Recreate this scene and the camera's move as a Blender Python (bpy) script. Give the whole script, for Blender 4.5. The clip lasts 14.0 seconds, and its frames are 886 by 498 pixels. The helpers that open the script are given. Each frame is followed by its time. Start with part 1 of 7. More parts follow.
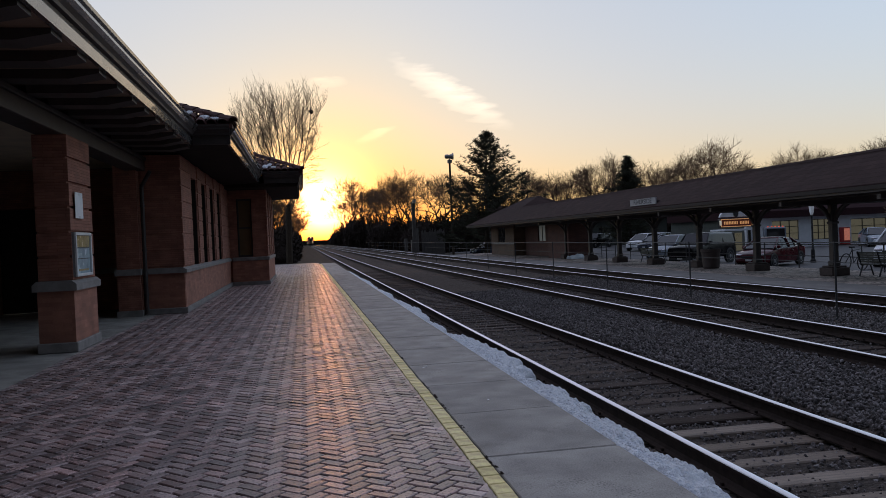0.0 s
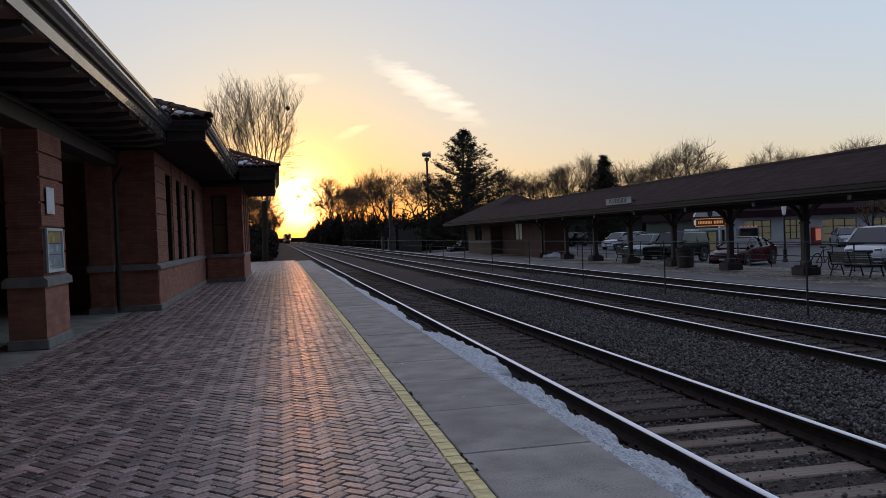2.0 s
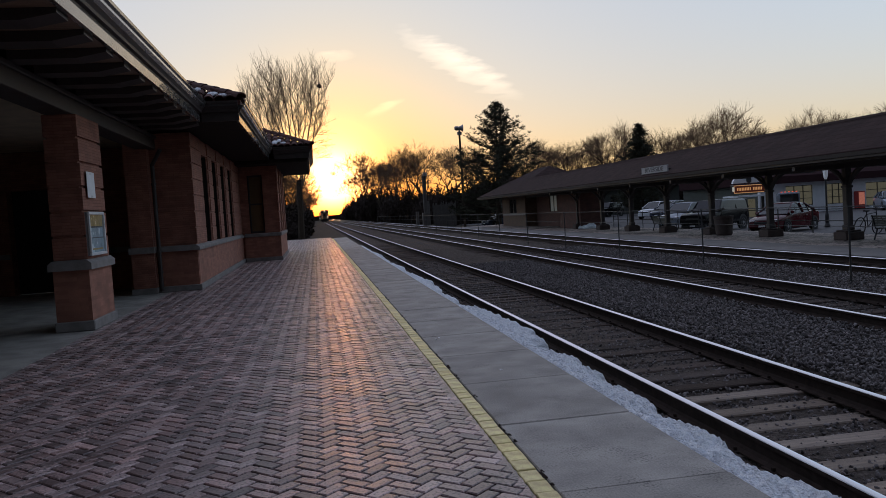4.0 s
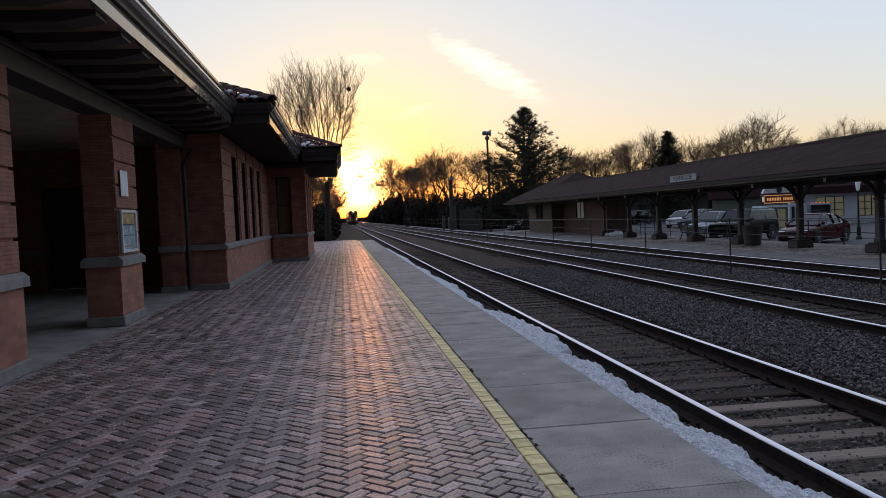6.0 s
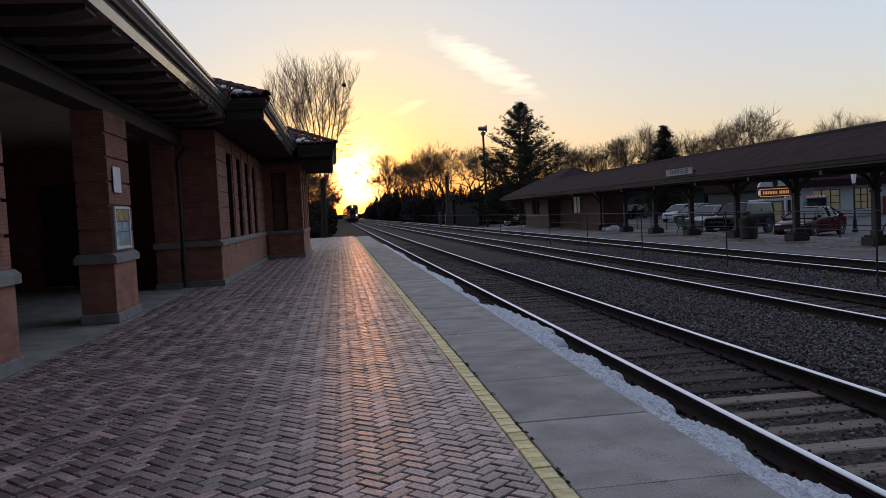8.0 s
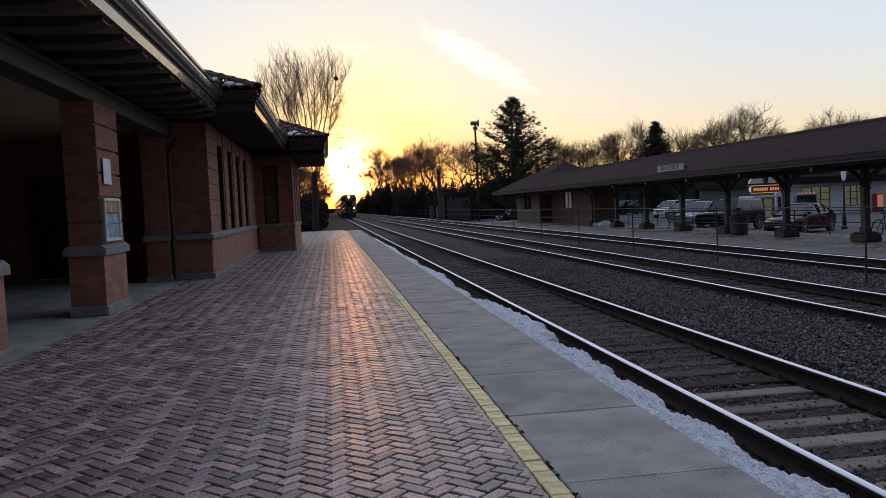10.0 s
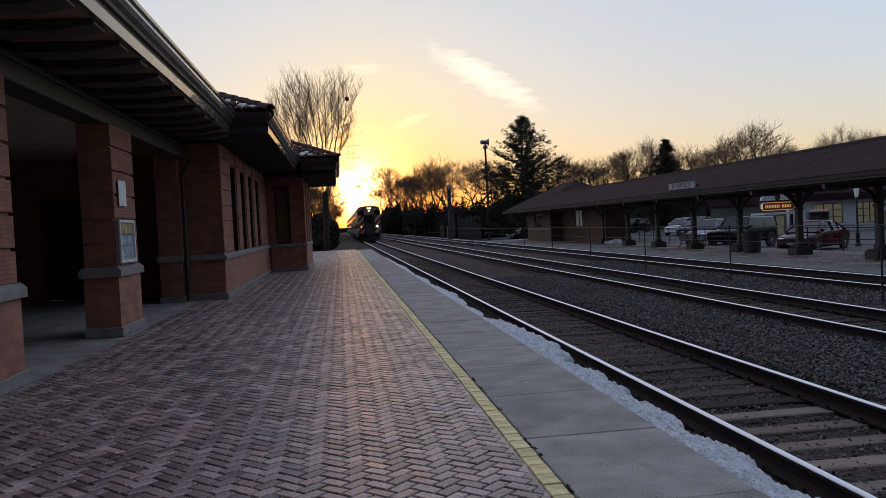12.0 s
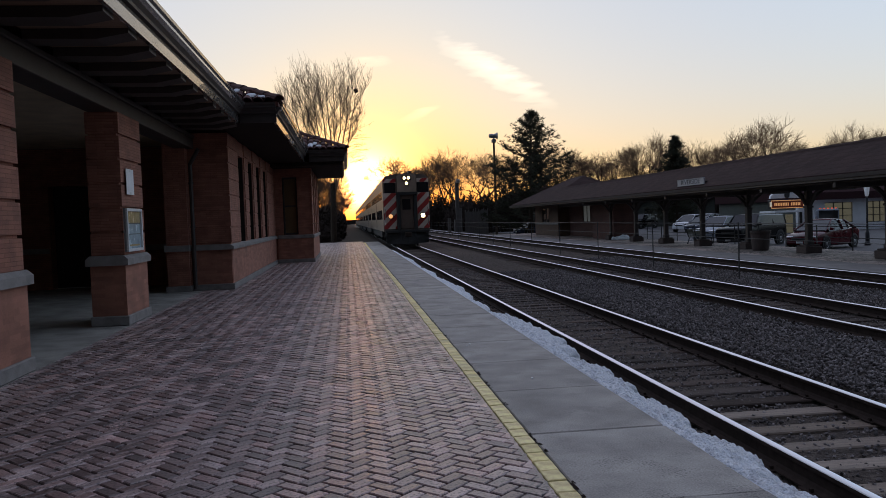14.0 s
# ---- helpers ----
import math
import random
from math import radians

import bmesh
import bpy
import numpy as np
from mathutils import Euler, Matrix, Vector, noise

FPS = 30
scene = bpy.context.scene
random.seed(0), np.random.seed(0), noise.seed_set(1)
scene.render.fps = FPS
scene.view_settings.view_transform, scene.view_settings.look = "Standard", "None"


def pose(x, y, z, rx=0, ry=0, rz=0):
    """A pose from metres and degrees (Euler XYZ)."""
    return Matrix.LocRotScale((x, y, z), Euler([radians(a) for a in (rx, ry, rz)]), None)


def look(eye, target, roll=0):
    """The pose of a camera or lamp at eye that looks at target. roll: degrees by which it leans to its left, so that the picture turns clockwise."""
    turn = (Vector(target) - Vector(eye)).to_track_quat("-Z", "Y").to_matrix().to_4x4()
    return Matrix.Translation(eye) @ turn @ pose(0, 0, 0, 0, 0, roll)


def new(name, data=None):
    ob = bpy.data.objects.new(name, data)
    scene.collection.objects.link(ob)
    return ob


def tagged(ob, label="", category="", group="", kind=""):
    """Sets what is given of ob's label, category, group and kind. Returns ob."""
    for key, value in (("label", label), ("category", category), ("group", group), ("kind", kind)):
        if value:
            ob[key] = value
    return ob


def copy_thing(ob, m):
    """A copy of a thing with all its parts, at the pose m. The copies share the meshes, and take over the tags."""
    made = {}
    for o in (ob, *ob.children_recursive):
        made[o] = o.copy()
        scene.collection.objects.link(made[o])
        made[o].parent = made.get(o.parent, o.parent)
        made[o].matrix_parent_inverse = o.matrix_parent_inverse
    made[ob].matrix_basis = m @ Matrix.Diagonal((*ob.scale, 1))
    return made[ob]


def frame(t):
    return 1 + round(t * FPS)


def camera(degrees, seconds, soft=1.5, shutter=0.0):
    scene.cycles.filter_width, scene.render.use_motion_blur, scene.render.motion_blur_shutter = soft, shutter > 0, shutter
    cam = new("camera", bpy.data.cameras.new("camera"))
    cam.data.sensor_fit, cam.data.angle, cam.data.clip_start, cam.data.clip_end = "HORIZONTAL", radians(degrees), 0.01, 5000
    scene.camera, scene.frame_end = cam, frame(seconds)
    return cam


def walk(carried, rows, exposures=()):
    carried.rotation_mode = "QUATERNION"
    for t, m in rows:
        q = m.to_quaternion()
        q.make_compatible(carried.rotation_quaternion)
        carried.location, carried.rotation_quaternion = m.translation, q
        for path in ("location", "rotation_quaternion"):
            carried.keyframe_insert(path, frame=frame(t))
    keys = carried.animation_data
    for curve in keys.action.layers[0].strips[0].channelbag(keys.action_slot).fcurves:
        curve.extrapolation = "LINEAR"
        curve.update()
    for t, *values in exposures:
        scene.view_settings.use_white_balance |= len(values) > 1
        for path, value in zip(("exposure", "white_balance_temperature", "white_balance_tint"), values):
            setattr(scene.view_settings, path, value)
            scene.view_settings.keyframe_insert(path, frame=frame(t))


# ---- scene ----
cam = camera(58.2, 14.0, soft=0.75)

PATH = [
    (0, (0.038, 0.012, 1.641), (0.382, 1.982, 1.61), -2.5),
    (0.5, (0.041, 0.027, 1.639), (0.399, 1.995, 1.613), -2.6),
    (1, (0.049, 0.062, 1.631), (0.413, 2.028, 1.613), -2.4),
    (1.5, (0.043, 0.001, 1.642), (0.411, 1.966, 1.613), -2.2),
    (2, (0.042, 0.014, 1.633), (0.443, 1.973, 1.595), -2.2),
    (2.5, (0.046, 0.02, 1.641), (0.463, 1.975, 1.6), -2.3),
    (3, (0.06, 0.069, 1.621), (0.452, 2.03, 1.564), -2.9),
    (3.5, (0.051, 0.03, 1.628), (0.39, 1.999, 1.535), -3.5),
    (5.8, (0.048, -0.06, 1.634), (0.303, 1.922, 1.534), -3.0),
    (6, (0.037, -0.072, 1.632), (0.285, 1.91, 1.548), -2.6),
    (6.5, (0.057, -0.02, 1.607), (0.294, 1.965, 1.546), -2.6),
    (7, (0.066, -0.005, 1.601), (0.313, 1.978, 1.539), -2.7),
    (7.5, (0.067, -0.017, 1.604), (0.319, 1.965, 1.523), -2.9),
    (10, (0.067, -0.011, 1.593), (0.343, 1.967, 1.484), -2.6),
    (10.5, (0.054, -0.031, 1.592), (0.344, 1.945, 1.48), -2.4),
    (11, (0.027, -0.044, 1.614), (0.312, 1.934, 1.521), -2.8),
    (11.5, (0.02, -0.011, 1.632), (0.277, 1.972, 1.572), -2.9),
    (12, (0.02, -0.007, 1.617), (0.273, 1.976, 1.556), -2.9),
    (12.5, (0.026, -0.004, 1.616), (0.27, 1.98, 1.551), -2.8),
    (13, (0.032, 0.026, 1.616), (0.259, 2.012, 1.55), -2.5),
    (13.5, (0.02, -0.031, 1.628), (0.249, 1.955, 1.555), -2.3),
    (14, (0.024, 0.042, 1.613), (0.259, 2.027, 1.536), -2.1),
]
EXPOSURES = [(0.0, 0.05), (1.5, 0.0), (3.7, 0.0), (5.8, 0.26), (6.2, 0.18), (7.0, 0.08), (7.7, 0.08), (9.8, 0.3), (10.5, 0.26), (12.0, 0.09), (14.0, 0.14)]
walk(cam, [(t, look(eye, target, roll)) for t, eye, target, roll in PATH], EXPOSURES)

# ---------------------------------------------------------------- sky, sun, exposure
SUN = Vector((0.026, 0.9989, 0.039)).normalized()


def build_world():
    w = bpy.data.worlds.new("dusk_sky")
    scene.world = w
    w.use_nodes = True
    nt = w.node_tree
    nt.nodes.clear()
    N, L = nt.nodes.new, nt.links.new
    out, bg = N("ShaderNodeOutputWorld"), N("ShaderNodeBackground")
    sky = N("ShaderNodeTexSky")
    sky.sky_type, sky.sun_disc = "NISHITA", False
    sky.sun_elevation, sky.sun_rotation = radians(3.0), radians(1.5)
    sky.air_density, sky.dust_density, sky.ozone_density = 1.0, 1.6, 2.0
    co = N("ShaderNodeTexCoord")
    nrm = N("ShaderNodeVectorMath")
    nrm.operation = "NORMALIZE"
    L(co.outputs["Generated"], nrm.inputs[0])
    d = nrm.outputs[0]

    def dot(v):
        n = N("ShaderNodeVectorMath")
        n.operation = "DOT_PRODUCT"
        L(d, n.inputs[0])
        n.inputs[1].default_value = v
        return n.outputs["Value"]

    def m(op, a, b=None, clamp=False):
        n = N("ShaderNodeMath")
        n.operation, n.use_clamp = op, clamp
        for i, v in enumerate((a, b)):
            if v is None:
                continue
            if isinstance(v, (int, float)):
                n.inputs[i].default_value = v
            else:
                L(v, n.inputs[i])
        return n.outputs[0]

    def tint(fac, col):
        n = N("ShaderNodeVectorMath")
        n.operation = "SCALE"
        n.inputs[0].default_value = col
        L(fac, n.inputs["Scale"])
        return n.outputs[0]

    def add(a, b):
        n = N("ShaderNodeVectorMath")
        L(a, n.inputs[0])
        L(b, n.inputs[1])
        return n.outputs[0]

    # haze evens the sky out: a soft power of the clear-sky light, warmer towards the sun
    soft = N("ShaderNodeGamma")
    soft.inputs["Gamma"].default_value = SKY_SOFT
    L(sky.outputs[0], soft.inputs["Color"])
    c = m("MAXIMUM", dot(SUN), 0.0)
    warm = N("ShaderNodeMix")
    warm.data_type = "RGBA"
    warm.inputs["A"].default_value, warm.inputs["B"].default_value = (*SKY_TINT, 1), (*SKY_WARM, 1)
    L(m("POWER", c, SKY_WARM_POWER), warm.inputs["Factor"])
    low = N("ShaderNodeMix")
    low.data_type = "RGBA"
    low.inputs["A"].default_value, low.inputs["B"].default_value = (1, 1, 1, 1), (*HORIZON_WARM, 1)
    L(m("MULTIPLY", m("POWER", m("SUBTRACT", 1.0, m("MAXIMUM", dot((0, 0, 1)), 0.0), True), 10.5), m("ADD", m("MULTIPLY", c, 0.85), 0.15)), low.inputs["Factor"])
    base, tinted = N("ShaderNodeVectorMath"), N("ShaderNodeVectorMath")
    base.operation = tinted.operation = "MULTIPLY"
    L(soft.outputs[0], tinted.inputs[0])
    L(warm.outputs["Result"], tinted.inputs[1])
    L(tinted.outputs[0], base.inputs[0])
    L(low.outputs["Result"], base.inputs[1])
    # the dome is fullest overhead and abeam of the sun, and falls off to the dark east
    s_ = dot(SUN)
    fall = m("ADD", m("ADD", m("MULTIPLY", s_, DOME[1]), DOME[0]), m("MULTIPLY", m("MULTIPLY", s_, s_), DOME[2]))
    fall = m("MULTIPLY", fall, m("ADD", m("MULTIPLY", s_, 1.1), 1.15, True))
    dome = N("ShaderNodeVectorMath")
    dome.operation = "SCALE"
    L(base.outputs[0], dome.inputs[0])
    L(fall, dome.inputs["Scale"])
    # the aureole round the sun
    total = dome.outputs[0]
    for power, col in AUREOLE:
        total = add(total, tint(m("POWER", c, power), col))
    # the low air reddens all of it
    red = N("ShaderNodeMix")
    red.data_type = "RGBA"
    red.inputs["A"].default_value, red.inputs["B"].default_value = (1, 1, 1, 1), (*LOW_RED, 1)
    L(m("MULTIPLY", m("POWER", m("SUBTRACT", 1.0, m("MAXIMUM", dot((0, 0, 1)), 0.0), True), LOW_POWER), m("POWER", c, 60.0)), red.inputs["Factor"])
    low_air = N("ShaderNodeVectorMath")
    low_air.operation = "MULTIPLY"
    L(total, low_air.inputs[0])
    L(red.outputs["Result"], low_air.inputs[1])
    total = low_air.outputs[0]
    # thin high cloud: a lens-shaped streak and a fainter wisp
    for centre, along, half_l, half_w, gain in CLOUDS:
        cen = Vector(centre).normalized()
        ax = (Vector(along) - cen * Vector(along).dot(cen)).normalized()
        up = cen.cross(ax)
        noi = N("ShaderNodeTexNoise")
        mp = N("ShaderNodeMapping")
        mp.vector_type = "POINT"
        mp.inputs["Rotation"].default_value = (0, radians(-28), 0)
        mp.inputs["Scale"].default_value = (26, 26, 120)
        L(d, mp.inputs["Vector"])
        L(mp.outputs[0], noi.inputs["Vector"])
        noi.inputs["Scale"].default_value, noi.inputs["Detail"].default_value = 1.0, 6.0
        wob = m("MULTIPLY", m("SUBTRACT", noi.outputs[0], 0.5), 1.7)
        u = m("DIVIDE", dot(ax), half_l)
        v = m("ADD", m("DIVIDE", dot(up), half_w), wob)
        r = m("ADD", m("MULTIPLY", u, u), m("MULTIPLY", v, v))
        mask = m("POWER", m("SUBTRACT", 1.0, r, True), 1.3)
        mask = m("MULTIPLY", mask, m("GREATER_THAN", dot(cen), 0.5))
        mask = m("MULTIPLY", mask, m("ADD", m("MULTIPLY", noi.outputs[0], 1.8), -0.15))
        total = add(total, tint(mask, gain))
    # a faint mauve overhead, the last of the afterglow
    high = N("ShaderNodeMix")
    high.data_type = "RGBA"
    high.inputs["A"].default_value, high.inputs["B"].default_value = (1, 1, 1, 1), (*ZENITH, 1)
    L(m("POWER", m("MAXIMUM", dot((0, 0, 1)), 0.0), 4.0), high.inputs["Factor"])
    veil = N("ShaderNodeVectorMath")
    veil.operation = "MULTIPLY"
    L(total, veil.inputs[0])
    L(high.outputs["Result"], veil.inputs[1])
    total = veil.outputs[0]
    L(total, bg.inputs["Color"])
    bg.inputs["Strength"].default_value = SKY_STRENGTH
    L(bg.outputs[0], out.inputs[0])


SKY_STRENGTH = 0.15
SKY_SOFT = 0.3
SKY_TINT = (2.98, 3.34, 3.95)
SKY_WARM = (3.3, 2.95, 2.15)
SKY_WARM_POWER = 85.0
HORIZON_WARM = (1.36, 0.79, 0.2)
ZENITH = (1.5, 1.1, 1.12)
LOW_RED = (1.0, 0.38, 0.08)
LOW_POWER = 19.0
AUREOLE = ((2600.0, (30.0, 24.0, 14.0)), (900.0, (27.0, 17.0, 5.5)), (160.0, (2.8, 1.2, 0.1)))
DOME = (1.25, 0.375, -0.775)
CLOUDS = (((0.187, 0.966, 0.176), (0.13, -0.01, -0.08), 0.092, 0.019, (3.0, 2.3, 1.6)),
          ((0.094, 0.987, 0.130), (0.035, 0.0, 0.012), 0.03, 0.006, (2.0, 1.4, 0.6)),
          ((0.037, 0.9805, 0.194), (1.0, 0.0, 0.02), 0.028, 0.007, (1.6, 1.2, 0.7)))
build_world()

sun = new("sun", bpy.data.lights.new("sun", "SUN"))
sun.data.energy, sun.data.angle, sun.data.color = 0.06, radians(1.0), (1.0, 0.32, 0.13)
sun.matrix_world = look((0, 0, 30), tuple(Vector((0, 0, 30)) - SUN))

# ---------------------------------------------------------------- materials


def mat(name, col, rough=0.7, metal=0.0, vary=0.25, scale=6.0, fine=60.0, bump=0.15, depth=0.01, col2=None, islands=0.0, objects=0.0, emit=None, emit_strength=1.0, spec=0.5, coat=0.0, brick=None, stretch=(1, 1, 1), rough_vary=0.12, grime=None):
    """A surface with blotches at two scales, relief, and where wanted a shade of its own for each loose piece."""
    ma = bpy.data.materials.new(name)
    ma.use_nodes = True
    nt = ma.node_tree
    N, L = nt.nodes.new, nt.links.new
    b = nt.nodes["Principled BSDF"]
    b.inputs["Metallic"].default_value = metal
    b.inputs["Specular IOR Level"].default_value = spec
    b.inputs["Coat Weight"].default_value = coat
    if emit:
        b.inputs["Emission Color"].default_value = (*emit, 1)
        b.inputs["Emission Strength"].default_value = emit_strength
    co = N("ShaderNodeTexCoord")
    mp = N("ShaderNodeMapping")
    mp.inputs["Scale"].default_value = stretch
    L(co.outputs["Object"], mp.inputs["Vector"])
    big, small = N("ShaderNodeTexNoise"), N("ShaderNodeTexNoise")
    for n, s, de in ((big, scale, 5.0), (small, fine, 4.0)):
        n.inputs["Scale"].default_value, n.inputs["Detail"].default_value = s, de
        L(mp.outputs[0], n.inputs["Vector"])

    def m(op, a, b_=None, clamp=False):
        n = N("ShaderNodeMath")
        n.operation, n.use_clamp = op, clamp
        for i, v in enumerate((a, b_)):
            if v is None:
                continue
            if isinstance(v, (int, float)):
                n.inputs[i].default_value = v
            else:
                L(v, n.inputs[i])
        return n.outputs[0]

    f = m("ADD", m("MULTIPLY", big.outputs[0], 0.65), m("MULTIPLY", small.outputs[0], 0.35))
    ramp = N("ShaderNodeMapRange")
    ramp.inputs["From Min"].default_value, ramp.inputs["From Max"].default_value = 0.3, 0.7
    L(f, ramp.inputs["Value"])
    mix = N("ShaderNodeMix")
    mix.data_type = "RGBA"
    c2 = col2 or tuple(min(1.0, c * (1 + 1.6 * vary)) for c in col)
    c1 = tuple(c * (1 - vary) for c in col) if not col2 else col
    mix.inputs["A"].default_value, mix.inputs["B"].default_value = (*c1, 1), (*c2, 1)
    L(ramp.outputs[0], mix.inputs["Factor"])
    colour = mix.outputs["Result"]
    if grime:
        # dark specks that gather in loose patches
        size, share_, dark = grime
        sp, patch = N("ShaderNodeTexNoise"), N("ShaderNodeTexNoise")
        for n, s in ((sp, size), (patch, size * 0.045)):
            n.inputs["Scale"].default_value, n.inputs["Detail"].default_value = s, 3.0
            L(co.outputs["Object"], n.inputs["Vector"])
        hit = N("ShaderNodeMapRange")
        hit.inputs["From Min"].default_value, hit.inputs["From Max"].default_value = share_, share_ + 0.09
        L(m("ADD", m("MULTIPLY", sp.outputs[0], 0.6), m("MULTIPLY", patch.outputs[0], 0.4)), hit.inputs["Value"])
        gm = N("ShaderNodeMix")
        gm.data_type = "RGBA"
        gm.inputs["B"].default_value = (*(c * dark for c in col), 1)
        L(hit.outputs[0], gm.inputs["Factor"])
        L(colour, gm.inputs["A"])
        colour = gm.outputs["Result"]
    height = small.outputs[0]
    if brick:
        bw, bh, mortar, mcol = brick
        sep, com = N("ShaderNodeSeparateXYZ"), N("ShaderNodeCombineXYZ")
        L(co.outputs["Object"], sep.inputs[0])
        L(m("ADD", sep.outputs[0], sep.outputs[1]), com.inputs[0])
        L(sep.outputs[2], com.inputs[1])
        bt = N("ShaderNodeTexBrick")
        bt.inputs["Scale"].default_value = 1.0
        bt.inputs["Brick Width"].default_value, bt.inputs["Row Height"].default_value = bw, bh
        bt.inputs["Mortar Size"].default_value, bt.inputs["Mortar Smooth"].default_value = mortar, 0.4
        bt.inputs["Color1"].default_value, bt.inputs["Color2"].default_value = (0.84, 0.84, 0.84, 1), (1.14, 1.14, 1.14, 1)
        bt.inputs["Mortar"].default_value = (*mcol, 1)
        L(com.outputs[0], bt.inputs["Vector"])
        mu = N("ShaderNodeMix")
        mu.data_type, mu.blend_type = "RGBA", "MULTIPLY"
        mu.inputs["Factor"].default_value = 1.0
        L(colour, mu.inputs["A"])
        L(bt.outputs["Color"], mu.inputs["B"])
        colour = mu.outputs["Result"]
        height = m("SUBTRACT", m("MULTIPLY", small.outputs[0], 0.4), bt.outputs["Fac"])
    for amount, node, sock in ((islands, "ShaderNodeNewGeometry", "Random Per Island"), (objects, "ShaderNodeObjectInfo", "Random")):
        if amount:
            n = N(node)
            hs = N("ShaderNodeHueSaturation")
            rnd = n.outputs[sock]
            L(m("ADD", m("MULTIPLY", rnd, 2 * amount), 1 - amount), hs.inputs["Value"])
            k = m("FRACT", m("MULTIPLY", rnd, 7.31))
            L(m("ADD", m("MULTIPLY", k, 0.7 * amount), 1 - 0.45 * amount), hs.inputs["Saturation"])
            L(colour, hs.inputs["Color"])
            colour = hs.outputs[0]
    L(colour, b.inputs["Base Color"])
    L(m("ADD", m("MULTIPLY", m("SUBTRACT", big.outputs[0], 0.5), 2 * rough_vary), rough, True), b.inputs["Roughness"])
    if bump:
        bu = N("ShaderNodeBump")
        bu.inputs["Strength"].default_value, bu.inputs["Distance"].default_value = bump, depth
        L(height, bu.inputs["Height"])
        L(bu.outputs[0], b.inputs["Normal"])
    return ma


def glass_mat(name, tint_col, rough=0.03):
    ma = bpy.data.materials.new(name)
    ma.use_nodes = True
    b = ma.node_tree.nodes["Principled BSDF"]
    b.inputs["Base Color"].default_value = (*tint_col, 1)
    b.inputs["Roughness"].default_value = rough
    b.inputs["Specular IOR Level"].default_value = 0.4
    return ma


BRICK_PAVER = mat("paver_brick", (0.285, 0.194, 0.18), 0.37, vary=0.5, scale=4, fine=90, bump=0.35, depth=0.006, islands=0.55, spec=0.75, rough_vary=0.2, grime=(42.0, 0.5, 0.35))
BRICK_PAVER_ONE = mat("paver_brick_single", (0.285, 0.194, 0.18), 0.37, vary=0.5, scale=4, fine=90, bump=0.35, depth=0.006, objects=0.55, spec=0.75, rough_vary=0.2, grime=(42.0, 0.5, 0.35))
SAND_JOINT = mat("joint_sand", (0.022, 0.018, 0.017), 0.9, scale=20)
YELLOW = mat("yellow_paint", (0.84, 0.53, 0.24), 0.6, vary=0.45, scale=9, fine=120, bump=0.3, objects=0.12)
CONCRETE = mat("concrete", (0.265, 0.246, 0.222), 0.75, vary=0.42, scale=2.2, fine=75, bump=0.5, objects=0.08, grime=(65.0, 0.56, 0.5))
CONCRETE_DARK = mat("old_concrete", (0.16, 0.15, 0.145), 0.85, vary=0.3, scale=1.5, fine=80)
SNOW = mat("old_snow", (0.8, 0.87, 0.98), 0.6, vary=0.22, scale=18, fine=60, bump=1.0, depth=0.04)
STEEL_TOP = mat("polished_rail_steel", (1.0, 0.95, 0.88), 0.09, 1.0, vary=0.08, bump=0.03, stretch=(1, 0.05, 1))
RUST = mat("rusty_rail_steel", (0.034, 0.024, 0.02), 0.9, 0.0, spec=0.12, vary=0.4, scale=12, fine=150)
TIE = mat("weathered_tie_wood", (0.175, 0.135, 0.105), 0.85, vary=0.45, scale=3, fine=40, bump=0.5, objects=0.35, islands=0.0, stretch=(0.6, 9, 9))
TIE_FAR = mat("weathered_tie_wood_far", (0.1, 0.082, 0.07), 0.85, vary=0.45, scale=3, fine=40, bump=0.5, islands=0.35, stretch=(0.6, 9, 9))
STONE = mat("ballast_stone", (0.15, 0.132, 0.128), 0.9, spec=0.2, vary=0.35, scale=12, fine=120, bump=0.4, islands=0.6)
BALLAST = mat("ballast_bed", (0.076, 0.062, 0.054), 0.95, spec=0.08, vary=0.6, scale=9, fine=34, bump=1.0, depth=0.06)
EARTH = mat("winter_earth", (0.05, 0.043, 0.034), 0.95, spec=0.08, vary=0.4, scale=0.6, fine=9, bump=0.4)
ASPHALT = mat("asphalt", (0.055, 0.053, 0.055), 0.8, vary=0.3, scale=0.8, fine=60, bump=0.3)
WALL_BRICK = mat("roman_brick", (0.27, 0.11, 0.075), 0.8, vary=0.3, scale=3, fine=70, bump=0.5, depth=0.008, brick=(0.3, 0.052, 0.006, (0.75, 0.72, 0.68)))
WALL_SMOOTH = mat("smooth_red_brick", (0.31, 0.132, 0.09), 0.8, vary=0.3, scale=2.5, fine=60, bump=0.2, brick=(0.3, 0.07, 0.002, (0.92, 0.9, 0.88)))
LIMESTONE = mat("limestone", (0.22, 0.2, 0.19), 0.8, vary=0.28, scale=5, fine=80, bump=0.3)
TRIM_DARK = mat("dark_brown_trim_paint", (0.044, 0.034, 0.031), 0.55, vary=0.3, scale=4, fine=40)
TRIM_LIGHT = mat("pale_grey_metal_trim", (0.66, 0.66, 0.66), 0.5, vary=0.15, scale=2, fine=40, bump=0.08)
EAVE_PAINT = mat("glossy_dark_eave_paint", (0.085, 0.08, 0.078), 0.26, vary=0.2, scale=2, fine=40, bump=0.05, coat=0.5)
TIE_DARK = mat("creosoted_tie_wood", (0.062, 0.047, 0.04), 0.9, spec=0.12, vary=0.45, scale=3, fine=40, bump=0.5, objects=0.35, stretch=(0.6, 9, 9))
